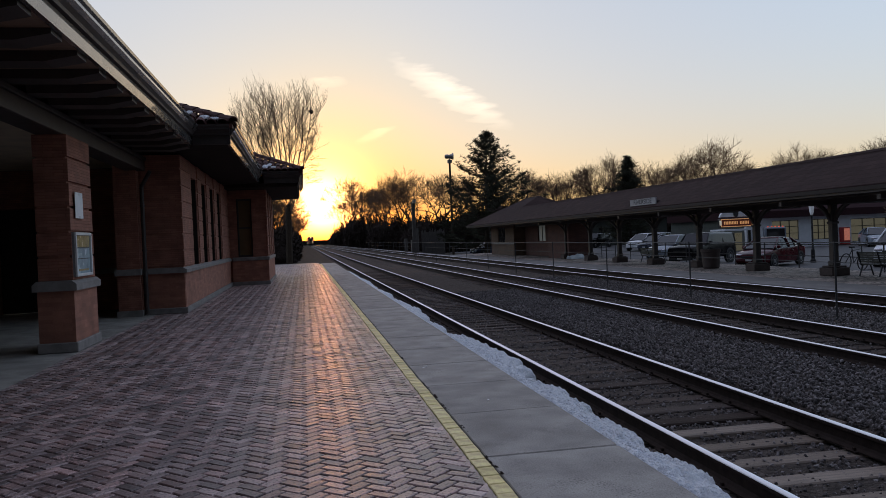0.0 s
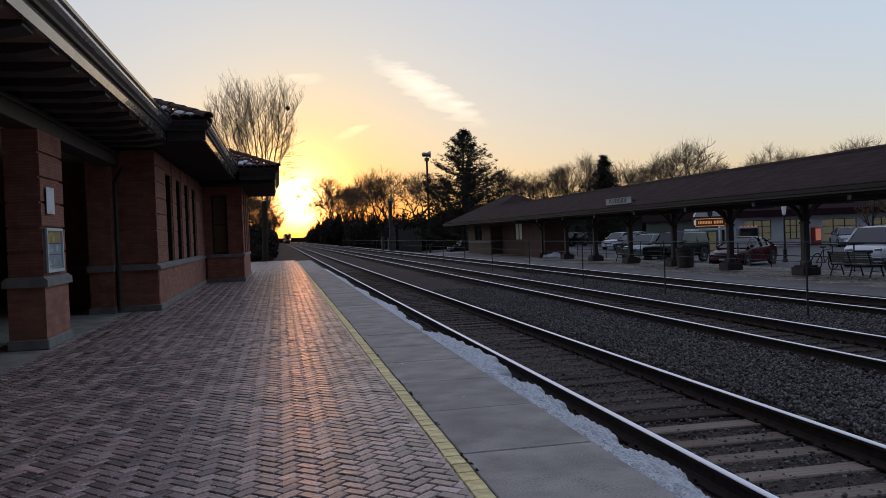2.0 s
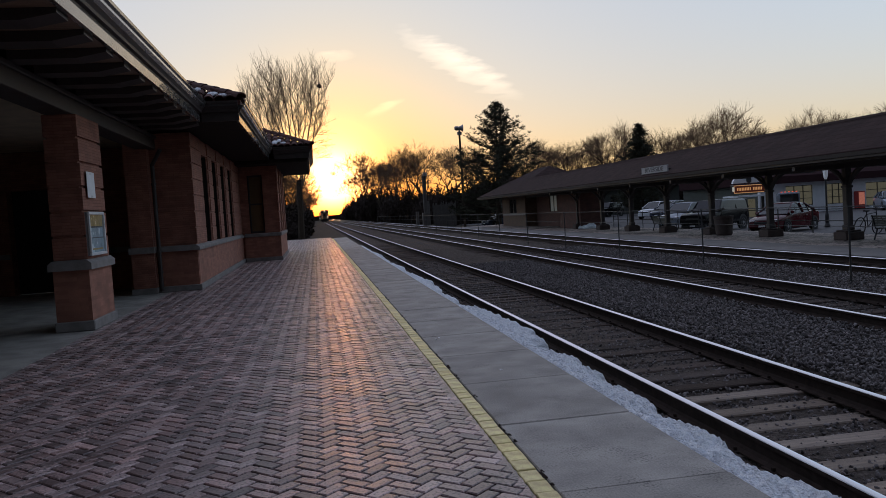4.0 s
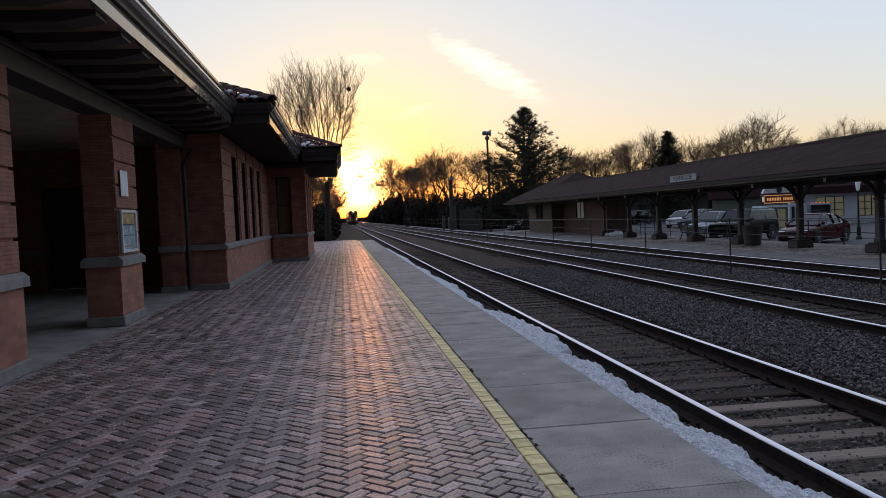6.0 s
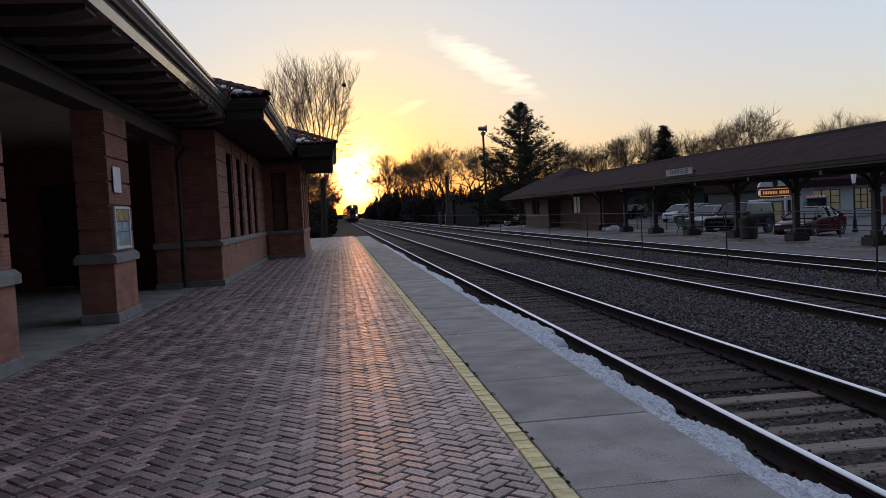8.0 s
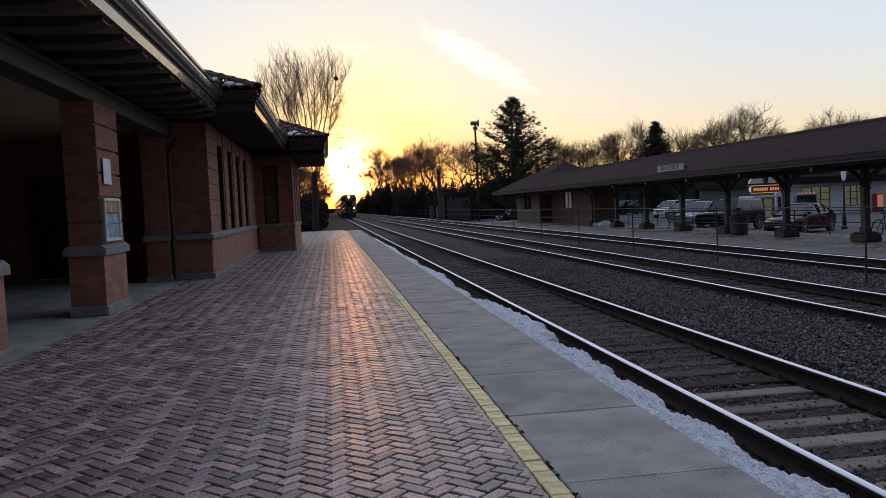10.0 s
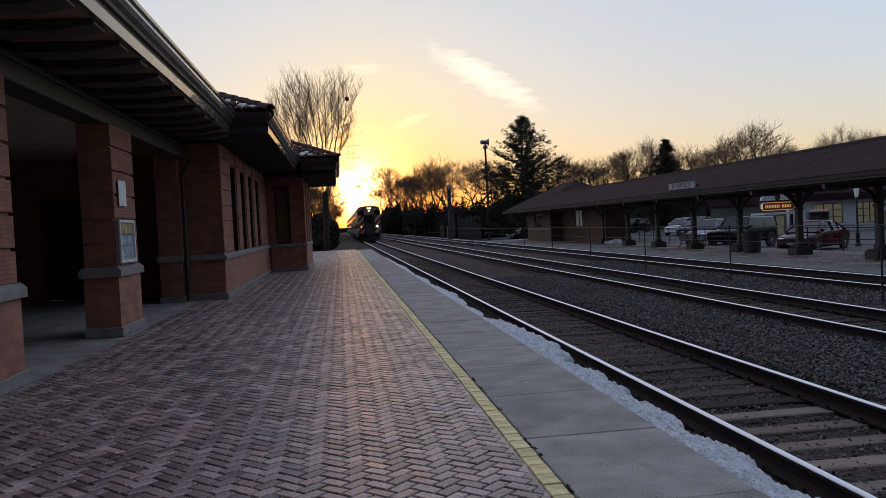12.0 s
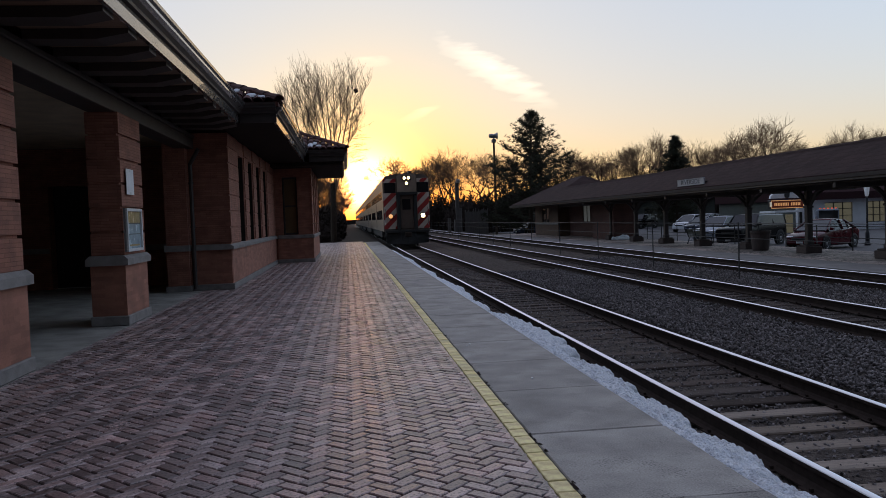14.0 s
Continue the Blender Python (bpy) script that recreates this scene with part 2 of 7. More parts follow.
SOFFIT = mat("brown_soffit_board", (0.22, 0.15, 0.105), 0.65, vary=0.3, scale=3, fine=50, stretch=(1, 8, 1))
TERRACOTTA = mat("clay_roof_tile", (0.075, 0.032, 0.027), 0.8, spec=0.25, vary=0.35, scale=6, fine=60, objects=0.3)
SHINGLE = mat("brown_asphalt_shingle", (0.043, 0.027, 0.025), 0.95, spec=0.1, vary=0.25, scale=1.2, fine=70, bump=0.4, brick=(0.35, 0.14, 0.006, (0.5, 0.5, 0.5)))
PLASTER = mat("old_plaster", (0.5, 0.42, 0.31), 0.85, vary=0.2, scale=2)
WOOD_DOOR = mat("dark_door_paint", (0.02, 0.018, 0.02), 0.5, vary=0.3)
GLASS_DARK = glass_mat("window_glass", (0.02, 0.02, 0.022))
GLASS_TINT = glass_mat("tinted_car_glass", (0.008, 0.008, 0.01), 0.15)
WHITE_PAINT = mat("white_paint", (0.8, 0.8, 0.83), 0.55, vary=0.08, scale=1.5, fine=30, bump=0.05)
PAPER = mat("white_paper", (0.78, 0.78, 0.8), 0.6, vary=0.06, scale=4, bump=0.05)
BLACK_METAL = mat("black_painted_metal", (0.016, 0.016, 0.018), 0.45, vary=0.3, scale=10)
GREY_METAL = mat("galvanised_metal", (0.3, 0.3, 0.31), 0.5, 0.6, vary=0.2, scale=6)
RUBBER = mat("rubber", (0.015, 0.015, 0.016), 0.8, vary=0.2)
CHROME = mat("bright_metal", (0.6, 0.6, 0.62), 0.25, 1.0, vary=0.1, bump=0.02)
STAINLESS = mat("fluted_stainless_steel", (0.4, 0.35, 0.31), 0.38, 0.8, vary=0.15, scale=1.5, fine=50, bump=0.06)
TRAIN_GREY = mat("grey_train_paint", (0.12, 0.093, 0.074), 0.55, vary=0.25, scale=2)
TRAIN_DOOR = mat("dull_door_paint", (0.13, 0.092, 0.07), 0.6, vary=0.2, scale=3)
TRAIN_RED = mat("red_train_paint", (0.34, 0.032, 0.027), 0.5, vary=0.15)
TRAIN_HOOD = mat("pale_brown_hood_paint", (0.27, 0.205, 0.155), 0.55, vary=0.25, scale=2)
TRAIN_WHITE = mat("white_train_paint", (0.58, 0.48, 0.4), 0.5, vary=0.12)
TRAIN_DARK = mat("sooty_underframe", (0.02, 0.019, 0.018), 0.8, vary=0.4)
HEADLIGHT = mat("headlight_lens", (0.9, 0.85, 0.75), 0.3, bump=0, emit=(1.0, 0.7, 0.33), emit_strength=8.0)
DITCH_DIM = mat("fading_ditch_lens", (0.9, 0.6, 0.4), 0.3, bump=0, emit=(1.0, 0.42, 0.14), emit_strength=0.8)
LAMP_LENS = mat("lamp_lens", (0.9, 0.9, 0.85), 0.3, bump=0, emit=(1.0, 0.92, 0.75), emit_strength=1.2)
WINDOW_GLOW = mat("lit_room_behind_glass", (0.09, 0.078, 0.05), 0.3, bump=0, scale=1.2, vary=0.6, emit=(0.85, 0.78, 0.55), emit_strength=0.07)
SIGN_GLOW = mat("lit_sign_panel", (0.8, 0.72, 0.6), 0.4, bump=0, emit=(1.0, 0.85, 0.65), emit_strength=0.22)
SIGN_DARK = mat("dark_red_sign_face", (0.1, 0.02, 0.015), 0.5, bump=0, emit=(0.6, 0.12, 0.03), emit_strength=0.03)
# near-black colour that carries the shade of deep eaves and window reveals
SOFFIT_SHADED = mat("eave_shaded_soffit_paint", (0.032, 0.025, 0.022), 0.9, spec=0.1, vary=0.3, scale=3, fine=40)
# warm glow of the bay window, put into the blind's matte tan
GLOW_BLIND = mat("glow_tinted_blind", (0.14, 0.085, 0.038), 0.8, vary=0.2, scale=2, bump=0.1)
SIGN_WORDS = mat("lit_sign_lettering", (0.9, 0.5, 0.25), 0.4, bump=0, emit=(1.0, 0.45, 0.16), emit_strength=0.32)
MARKER_RED = mat("lit_red_marker", (0.6, 0.08, 0.05), 0.3, bump=0, emit=(1.0, 0.12, 0.06), emit_strength=0.7)
TAIL_RED = mat("red_lens", (0.4, 0.02, 0.02), 0.3, bump=0)
BARK = mat("grey_bark", (0.06, 0.045, 0.034), 0.9, spec=0.1, vary=0.3, scale=8, fine=60)
TWIG = mat("fine_twigs", (0.17, 0.11, 0.072), 0.9, spec=0.1, vary=0.25, scale=2, bump=0)
# shoots and limbs of the tall tree, paled in colour for haze and glare
HAZED_TWIG = mat("haze_paled_shoots", (0.34, 0.25, 0.18), 0.9, spec=0.1, vary=0.25, scale=2, bump=0)
HAZED_BARK = mat("haze_paled_bark", (0.17, 0.125, 0.09), 0.9, spec=0.1, vary=0.3, scale=8, fine=60)
BRUSH = mat("dead_brush", (0.036, 0.027, 0.023), 0.95, spec=0.08, vary=0.4, scale=2, bump=0)
NEEDLE = mat("conifer_needles", (0.045, 0.045, 0.03), 0.95, spec=0.08, vary=0.4, scale=3, bump=0, islands=0.4)
SIGN_BACK = mat("weathered_sign_board", (0.33, 0.32, 0.33), 0.6, vary=0.2, scale=5)
SIGN_INK = mat("dark_lettering", (0.035, 0.035, 0.04), 0.6, vary=0.1)
POSTER_BLUE = mat("printed_map_blue", (0.33, 0.42, 0.47), 0.25, vary=0.25, scale=5, bump=0)
POSTER_TAN = mat("printed_map_tan", (0.42, 0.33, 0.17), 0.25, vary=0.3, scale=8, bump=0)
GREEN_SLAT = mat("dark_bench_slats", (0.05, 0.05, 0.04), 0.6, vary=0.3)


def paint(name, col, rough=0.2, spec=0.5):
    return mat(name, col, rough, 0.0, vary=0.06, scale=2, bump=0.0, coat=0.0, spec=spec)


PAINT_RED = paint("deep_red_car_paint", (0.07, 0.005, 0.01), spec=0.22)
PAINT_BLACK = paint("black_car_paint", (0.007, 0.007, 0.009), spec=0.22)
PAINT_SILVER = paint("silver_blue_car_paint", (0.22, 0.245, 0.29))
PAINT_WHITE = paint("white_car_paint", (0.68, 0.69, 0.72))
PAINT_BLUE = paint("dark_blue_car_paint", (0.03, 0.04, 0.07))

# ---------------------------------------------------------------- mesh helpers


def box(bm, x0, x1, y0, y1, z0, z1):
    v = [bm.verts.new((x, y, z)) for z in (z0, z1) for y in (y0, y1) for x in (x0, x1)]
    for q in ((0, 2, 3, 1), (4, 5, 7, 6), (0, 1, 5, 4), (2, 6, 7, 3), (0, 4, 6, 2), (1, 3, 7, 5)):
        bm.faces.new([v[i] for i in q])
    return v


def bevelled(bm, width=0.01, segments=1):
    bmesh.ops.bevel(bm, geom=list(bm.edges), offset=width, segments=segments, affect="EDGES", profile=0.6)
    return bm


def boxes(*rows, bevel=0.0):
    bm = bmesh.new()
    for r in rows:
        box(bm, *r)
    return bevelled(bm, bevel) if bevel else bm


def prism(bm, profile, axis, a0, a1):
    """Extrudes a closed outline along an axis: outline points are (x, z) along y, (y, z) along x, (x, y) along z."""
    put = {"y": lambda p, a: (p[0], a, p[1]), "x": lambda p, a: (a, p[0], p[1]), "z": lambda p, a: (p[0], p[1], a)}[axis]
    lo, hi = [bm.verts.new(put(p, a0)) for p in profile], [bm.verts.new(put(p, a1)) for p in profile]
    n = len(profile)
    for i in range(n):
        bm.faces.new((lo[i], lo[(i + 1) % n], hi[(i + 1) % n], hi[i]))
    bm.faces.new(lo[::-1])
    bm.faces.new(hi)
    bmesh.ops.recalc_face_normals(bm, faces=list(bm.faces))
    return bm


def tube(bm, a, b, r0, r1=None, sides=10, caps=True):
    a, b = Vector(a), Vector(b)
    r1 = r0 if r1 is None else r1
    q = (b - a).to_track_quat("Z", "Y")
    rings = []
    for c, r in ((a, r0), (b, r1)):
        rings.append([bm.verts.new(c + q @ Vector((r * math.cos(2 * math.pi * i / sides), r * math.sin(2 * math.pi * i / sides), 0))) for i in range(sides)])
    for i in range(sides):
        j = (i + 1) % sides
        bm.faces.new((rings[0][i], rings[0][j], rings[1][j], rings[1][i]))
    if caps:
        bm.faces.new(rings[0][::-1])
        bm.faces.new(rings[1])
    return bm


def lathe(bm, profile, centre=(0, 0, 0), sides=16, axis="z"):
    """Turns an outline of (radius, height) round an axis."""
    rings = []
    for r, h in profile:
        ring = []
        for i in range(sides):
            a = 2 * math.pi * i / sides
            p = (r * math.cos(a), r * math.sin(a), h)
            p = {"z": p, "y": (p[0], p[2], p[1]), "x": (p[2], p[0], p[1])}[axis]
            ring.append(bm.verts.new(Vector(centre) + Vector(p)))
        rings.append(ring)
    for k in range(len(rings) - 1):
        for i in range(sides):
            j = (i + 1) % sides
            bm.faces.new((rings[k][i], rings[k][j], rings[k + 1][j], rings[k + 1][i]))
    bm.faces.new(rings[0][::-1])
    bm.faces.new(rings[-1])
    bmesh.ops.recalc_face_normals(bm, faces=list(bm.faces))
    return bm


def loft(bm, rings, close=True):
    made = [[bm.verts.new(p) for p in r] for r in rings]
    n = len(made[0])
    for a, b in zip(made, made[1:]):
        for i in range(n):
            j = (i + 1) % n
            bm.faces.new((a[i], a[j], b[j], b[i]))
    if close:
        bm.faces.new(made[0][::-1])
        bm.faces.new(made[-1])
    bmesh.ops.recalc_face_normals(bm, faces=list(bm.faces))
    return bm


def mesh_of(name, bm, material, smooth=False):
    me = bpy.data.meshes.new(name)
    bm.to_mesh(me)
    bm.free()
    me.materials.append(material)
    if smooth:
        me.polygons.foreach_set("use_smooth", [True] * len(me.polygons))
    return me


def part(name, bm, material, parent=None, label="", smooth=False):
    ob = new(name, mesh_of(name, bm, material, smooth))
    if parent is not None:
        ob.parent = parent
    if label:
        tagged(ob, label)
    return ob


def raw(name, verts, faces, material, parent=None, smooth=False):
    me = bpy.data.meshes.new(name)
    me.from_pydata(verts, [], faces)
    me.materials.append(material)
    if smooth:
        me.polygons.foreach_set("use_smooth", [True] * len(me.polygons))
    ob = new(name, me)
    if parent is not None:
        ob.parent = parent
    return ob


def thing(name, label, category, group="", m=None):
    ob = new(name)
    ob.empty_display_size = 0.2
    if m is not None:
        ob.matrix_basis = m
    return tagged(ob, label, category, group)


def structure(ob, label, category):
    return tagged(ob, label, category, kind="structure")


def share(name, me, parent, m):
    ob = new(name, me)
    ob.parent = parent
    ob.matrix_basis = m
    return ob


def words(name, text, size, material, parent, m, depth=0.004):
    cu = bpy.data.curves.new(name, "FONT")
    cu.body, cu.size, cu.extrude = text, size, depth
    cu.align_x, cu.align_y = "CENTER", "CENTER"
    tmp = bpy.data.objects.new(name, cu)
    scene.collection.objects.link(tmp)
    me = bpy.data.meshes.new_from_object(tmp.evaluated_get(bpy.context.evaluated_depsgraph_get()))
    bpy.data.objects.remove(tmp)
    me.materials.clear()
    me.materials.append(material)
    ob = new(name, me)
    ob.parent = parent
    ob.matrix_basis = m
    return ob

# ---------------------------------------------------------------- ground, tracks, platforms
RAIL_Z = -0.18
TIE_Z = RAIL_Z - 0.17
TRACKS = (3.15, 7.44, 11.66)          # left rail of each track
GAUGE = 1.51
LOT_Z = -0.58
FAR_Z = -0.25                          # the far platform


def build_ground():
    bm = boxes((-900, 900, -300, 2500, -1.2, -0.62))
    structure(part("ground", bm, EARTH), "bare brown winter earth along the railway", "ground")
    # ballast bed: a fine uneven grid near the camera, coarser further off
    verts, faces = [], []
    for y0, y1, step, sx in ((-6, 40, 0.16, 0.16), (40, 140, 0.8, 0.5), (140, 900, 8.0, 2.0)):
        xs = np.arange(2.42, 14.6, sx)
        ys = np.arange(y0, y1 + step * 0.5, step)
        base = len(verts)
        for y in ys:
            for x in xs:
                n = noise.noise(Vector((x * 3.1, y * 3.1, 0.3)))
                under = 0.0
                for t in TRACKS:
                    if t - 0.55 < x < t + GAUGE + 0.55:
                        under = -0.042 + 0.008 * min(1.0, max(0.0, (y - 6.5) / 3.5)) if t < 4 else -0.05
                verts.append((x, y, -0.335 + under + (0.03 if under == 0.0 else 0.016) * n + 0.02 * noise.noise(Vector((x * 0.7, y * 0.5, 4)))))
        w = len(xs)
        for j in range(len(ys) - 1):
            for i in range(w - 1):
                a = base + j * w + i
                faces.append((a, a + 1, a + w + 1, a + w))
    ob = raw("ballast", verts, faces, BALLAST)
    structure(ob, "dark crushed-stone ballast bed under three tracks", "ballast")


def stone_cloud(name, count, region, rng, label):
    """Crushed stones: jittered lumps of twelve corners."""
    phi = (1 + 5 ** 0.5) / 2
    ico = np.array([(-1, phi, 0), (1, phi, 0), (-1, -phi, 0), (1, -phi, 0), (0, -1, phi), (0, 1, phi), (0, -1, -phi), (0, 1, -phi), (phi, 0, -1), (phi, 0, 1), (-phi, 0, -1), (-phi, 0, 1)]) / 1.9
    tris = np.array([(0, 11, 5), (0, 5, 1), (0, 1, 7), (0, 7, 10), (0, 10, 11), (1, 5, 9), (5, 11, 4), (11, 10, 2), (10, 7, 6), (7, 1, 8), (3, 9, 4), (3, 4, 2), (3, 2, 6), (3, 6, 8), (3, 8, 9), (4, 9, 5), (2, 4, 11), (6, 2, 10), (8, 6, 7), (9, 8, 1)])
    V, F = [], []
    for k in range(count):
        x, y, z, s = region(rng)
        q = np.array(Euler((rng.random() * 6.3, rng.random() * 6.3, rng.random() * 6.3)).to_matrix())
        p = ico * (1 + 0.6 * (np.array([rng.random() for _ in range(12)])[:, None] - 0.5)) * np.array([s, s * rng.uniform(0.55, 0.95), s * rng.uniform(0.5, 0.8)])
        V.append(p @ q.T + (x, y, z))
        F.append(tris + 12 * k)
    me = bpy.data.meshes.new(name)
    me.from_pydata(np.concatenate(V).tolist(), [], np.concatenate(F).tolist())
    me.materials.append(STONE)
    return tagged(new(name, me), label, "gravel", kind="stuff")


def build_stones():
    rng = random.Random(4)

    def shoulder(r):
        y = 3.0 + 24 * r.random() ** 1.5
        return r.uniform(5.15, 7.2), y, -0.32 + r.uniform(-0.03, 0.045), r.uniform(0.014, 0.03)

    def second(r):
        y = 7 + 26 * r.random() ** 1.4
        return r.uniform(9.2, 11.5), y, -0.31 + r.uniform(-0.03, 0.035), r.uniform(0.016, 0.032)

    def between(r):
        t = r.choice((3.15, 3.15, 3.15, 7.44))
        y = 2.8 + (28 if t < 5 else 30) * r.random() ** 1.2
        return t + r.uniform(0.1, 1.4), y, (-0.378 + 0.008 * min(1.0, max(0.0, (y - 6.5) / 3.5)) if t < 4 else -0.368) + r.uniform(-0.01, 0.02), r.uniform(0.01, 0.026)

    def gap(r):
        return r.uniform(2.5, 3.05), 2.5 + 30 * r.random() ** 1.3, -0.35 + r.uniform(-0.02, 0.02), r.uniform(0.015, 0.035)

    stone_cloud("gravel", 32000, shoulder, rng, "grey crushed-stone ballast heaped between two tracks")
    stone_cloud("gravel", 16000, second, rng, "grey crushed-stone ballast along the middle track")
    stone_cloud("gravel", 11000, between, rng, "fine dark stone chips lying between the ties")
    stone_cloud("gravel", 1500, gap, rng, "dark stone chips beside the platform edge")


def rail_outline(x):
    z = RAIL_Z
    half = [(0.0, 0.0), (0.028, 0.0), (0.036, -0.008), (0.036, -0.03), (0.012, -0.045), (0.009, -0.12), (0.03, -0.142), (0.073, -0.152), (0.073, -0.165)]
    right = [(x + a, z + b) for a, b in half]
    return right + [(x - a, z + b) for a, b in half[::-1]]


def build_tracks():
    tie_bm = bevelled(boxes((-1.3, 1.3, -0.115, 0.115, -0.16, 0.0)), 0.012)
    tie_me = mesh_of("tie", tie_bm, TIE)
    dark_me = tie_me.copy()
    dark_me.materials[0] = TIE_DARK
    plate_me = mesh_of("tie_plate", boxes((-0.1, 0.1, -0.09, 0.09, 0.0, 0.014), (-0.09, -0.065, -0.05, -0.025, 0.014, 0.04), (0.065, 0.09, 0.025, 0.05, 0.014, 0.04), bevel=0.003), RUST)
    rng = random.Random(8)
    for k, x in enumerate(TRACKS):
        tr = thing("railway_track", "steel rails spiked to weathered wooden ties in dark ballast", "railway track", "parallel tracks")
        for s in (0, 1):
            bm = prism(bmesh.new(), rail_outline(x + s * GAUGE), "y", -12, 900)
            rail = part("rail", bm, RUST, tr, "steel rail with a bright worn running top")
            cx = x + s * GAUGE
            half = [(0.125 * math.sin(a), 0.004 - 0.125 * (1 - math.cos(a))) for a in [radians(2.2 * q) for q in range(6)]]
            half += [(half[5][0] + 0.014 * (math.sin(a) - math.sin(radians(11))), half[5][1] - 0.014 * (math.cos(radians(11)) - math.cos(a))) for a in [radians(11 + 9 * q) for q in range(1, 6)]]
            crown = [(cx - dx, RAIL_Z + dz) for dx, dz in half[:0:-1]] + [(cx + dx, RAIL_Z + dz) for dx, dz in half]
            bm = prism(bmesh.new(), crown[::-1] + [(cx - 0.028, RAIL_Z - 0.02), (cx + 0.028, RAIL_Z - 0.02)], "y", -12, 900)
            part("running_surface", bm, STEEL_TOP, rail, "polished silvery running band", smooth=True)
        y = 3.1
        n = 0
        far = bmesh.new()
        while y < 160:
            dz = rng.uniform(-0.012, 0.004) - 0.0 - (0.012 if k else 0.0)
            if n < (95 if k == 0 else 75):
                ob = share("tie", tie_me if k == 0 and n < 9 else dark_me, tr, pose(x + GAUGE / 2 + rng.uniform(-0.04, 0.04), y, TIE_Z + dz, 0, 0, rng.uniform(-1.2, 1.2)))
                if n < 26 and k < 2:
                    for s in (0, 1):
                        share("tie_plate", plate_me, tr, pose(x + s * GAUGE, y, TIE_Z + 0.002))
            else:
                box(far, x + GAUGE / 2 - 1.3, x + GAUGE / 2 + 1.3, y - 0.115, y + 0.115, TIE_Z - 0.15, TIE_Z - 0.05)
            n += 1
            y += 0.5 + rng.uniform(-0.02, 0.02)
        for q in range(18):
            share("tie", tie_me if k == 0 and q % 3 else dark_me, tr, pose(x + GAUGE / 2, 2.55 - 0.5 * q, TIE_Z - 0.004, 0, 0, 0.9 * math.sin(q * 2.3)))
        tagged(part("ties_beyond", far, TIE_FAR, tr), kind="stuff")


def build_snow():
    """A melting ridge of ploughed snow in the gap beside the platform edge."""
    rng = random.Random(5)
    for (ya, yb, width, high, step) in ((-4.0, 9.6, 0.54, 0.04, 0.016), (9.4, 13.7, 0.7, 0.04, 0.022), (14.5, 16.2, 0.4, 0.03, 0.03), (16.9, 22.5, 0.5, 0.035, 0.04), (23.6, 27.0, 0.45, 0.04, 0.06), (28.5, 36.0, 0.4, 0.04, 0.1), (38.0, 44.0, 0.35, 0.04, 0.12)):
        ys = np.arange(ya, yb, step)
        m_ = 26
        verts, faces = [], []
        for j, y in enumerate(ys):
            end = min(1.0, (y - ya) / 0.35 if ya > 3 else 1.0, (yb - y) / 0.6)
            w = width * (0.82 + 0.4 * noise.noise(Vector((0, y * 1.6, 1))) + 0.12 * noise.noise(Vector((0, y * 7.0, 3)))) * (0.35 + 0.65 * end)
            for i in range(m_):
                u = i / (m_ - 1)
                hump = math.sin(math.pi * u) ** 0.6
                x = 2.308 + u * w + 0.02 * noise.noise(Vector((u * 4, y * 5, 2)))
                lump = 0.8 * noise.noise(Vector((x * 11, y * 11, 5))) + 0.9 * noise.noise(Vector((x * 24, y * 24, 9)))
                floor_z = -0.022 - 0.15 * max(0.0, u - 0.1) ** 1.2
                z = floor_z + high * hump * end * (0.55 + 0.6 * lump) + 0.026 * lump + 0.012 * noise.noise(Vector((x * 75, y * 75, 2))) - (0.02 if i in (0, m_ - 1) else 0)
                verts.append((x, y, z))
        for j in range(len(ys) - 1):
            for i in range(m_ - 1):
                a = j * m_ + i
                faces.append((a, a + 1, a + m_ + 1, a + m_))
        # a skirt down to the bed
        base = len(verts)
        for j in range(len(ys)):
            verts.append((verts[j * m_ + m_ - 1][0] + 0.02, ys[j], -0.4))
        for j in range(len(ys) - 1):
            faces.append((j * m_ + m_ - 1, base + j, base + j + 1, (j + 1) * m_ + m_ - 1))
        ob = raw("snow", verts, faces, SNOW, smooth=True)
        tagged(ob, "lumpy old snow ridge between concrete edge and rail", "snow", kind="stuff")


PAVE_X0, PAVE_X1, PAVE_END = -3.68, 1.155, 64.0


def paver_template(l, w, h=0.06, ch=0.006):
    def ring(a, b, z):
        return [(-a, -b, z), (a, -b, z), (a, b, z), (-a, b, z)]
    v = ring(l / 2, w / 2, -h) + ring(l / 2, w / 2, -ch) + ring(l / 2 - ch, w / 2 - ch, 0)
    f = [(8, 9, 10, 11)]
    for k in (0, 4):
        for i in range(4):
            j = (i + 1) % 4
            f.append((k + i, k + j, k + 4 + j, k + 4 + i))
    return np.array(v, float), f


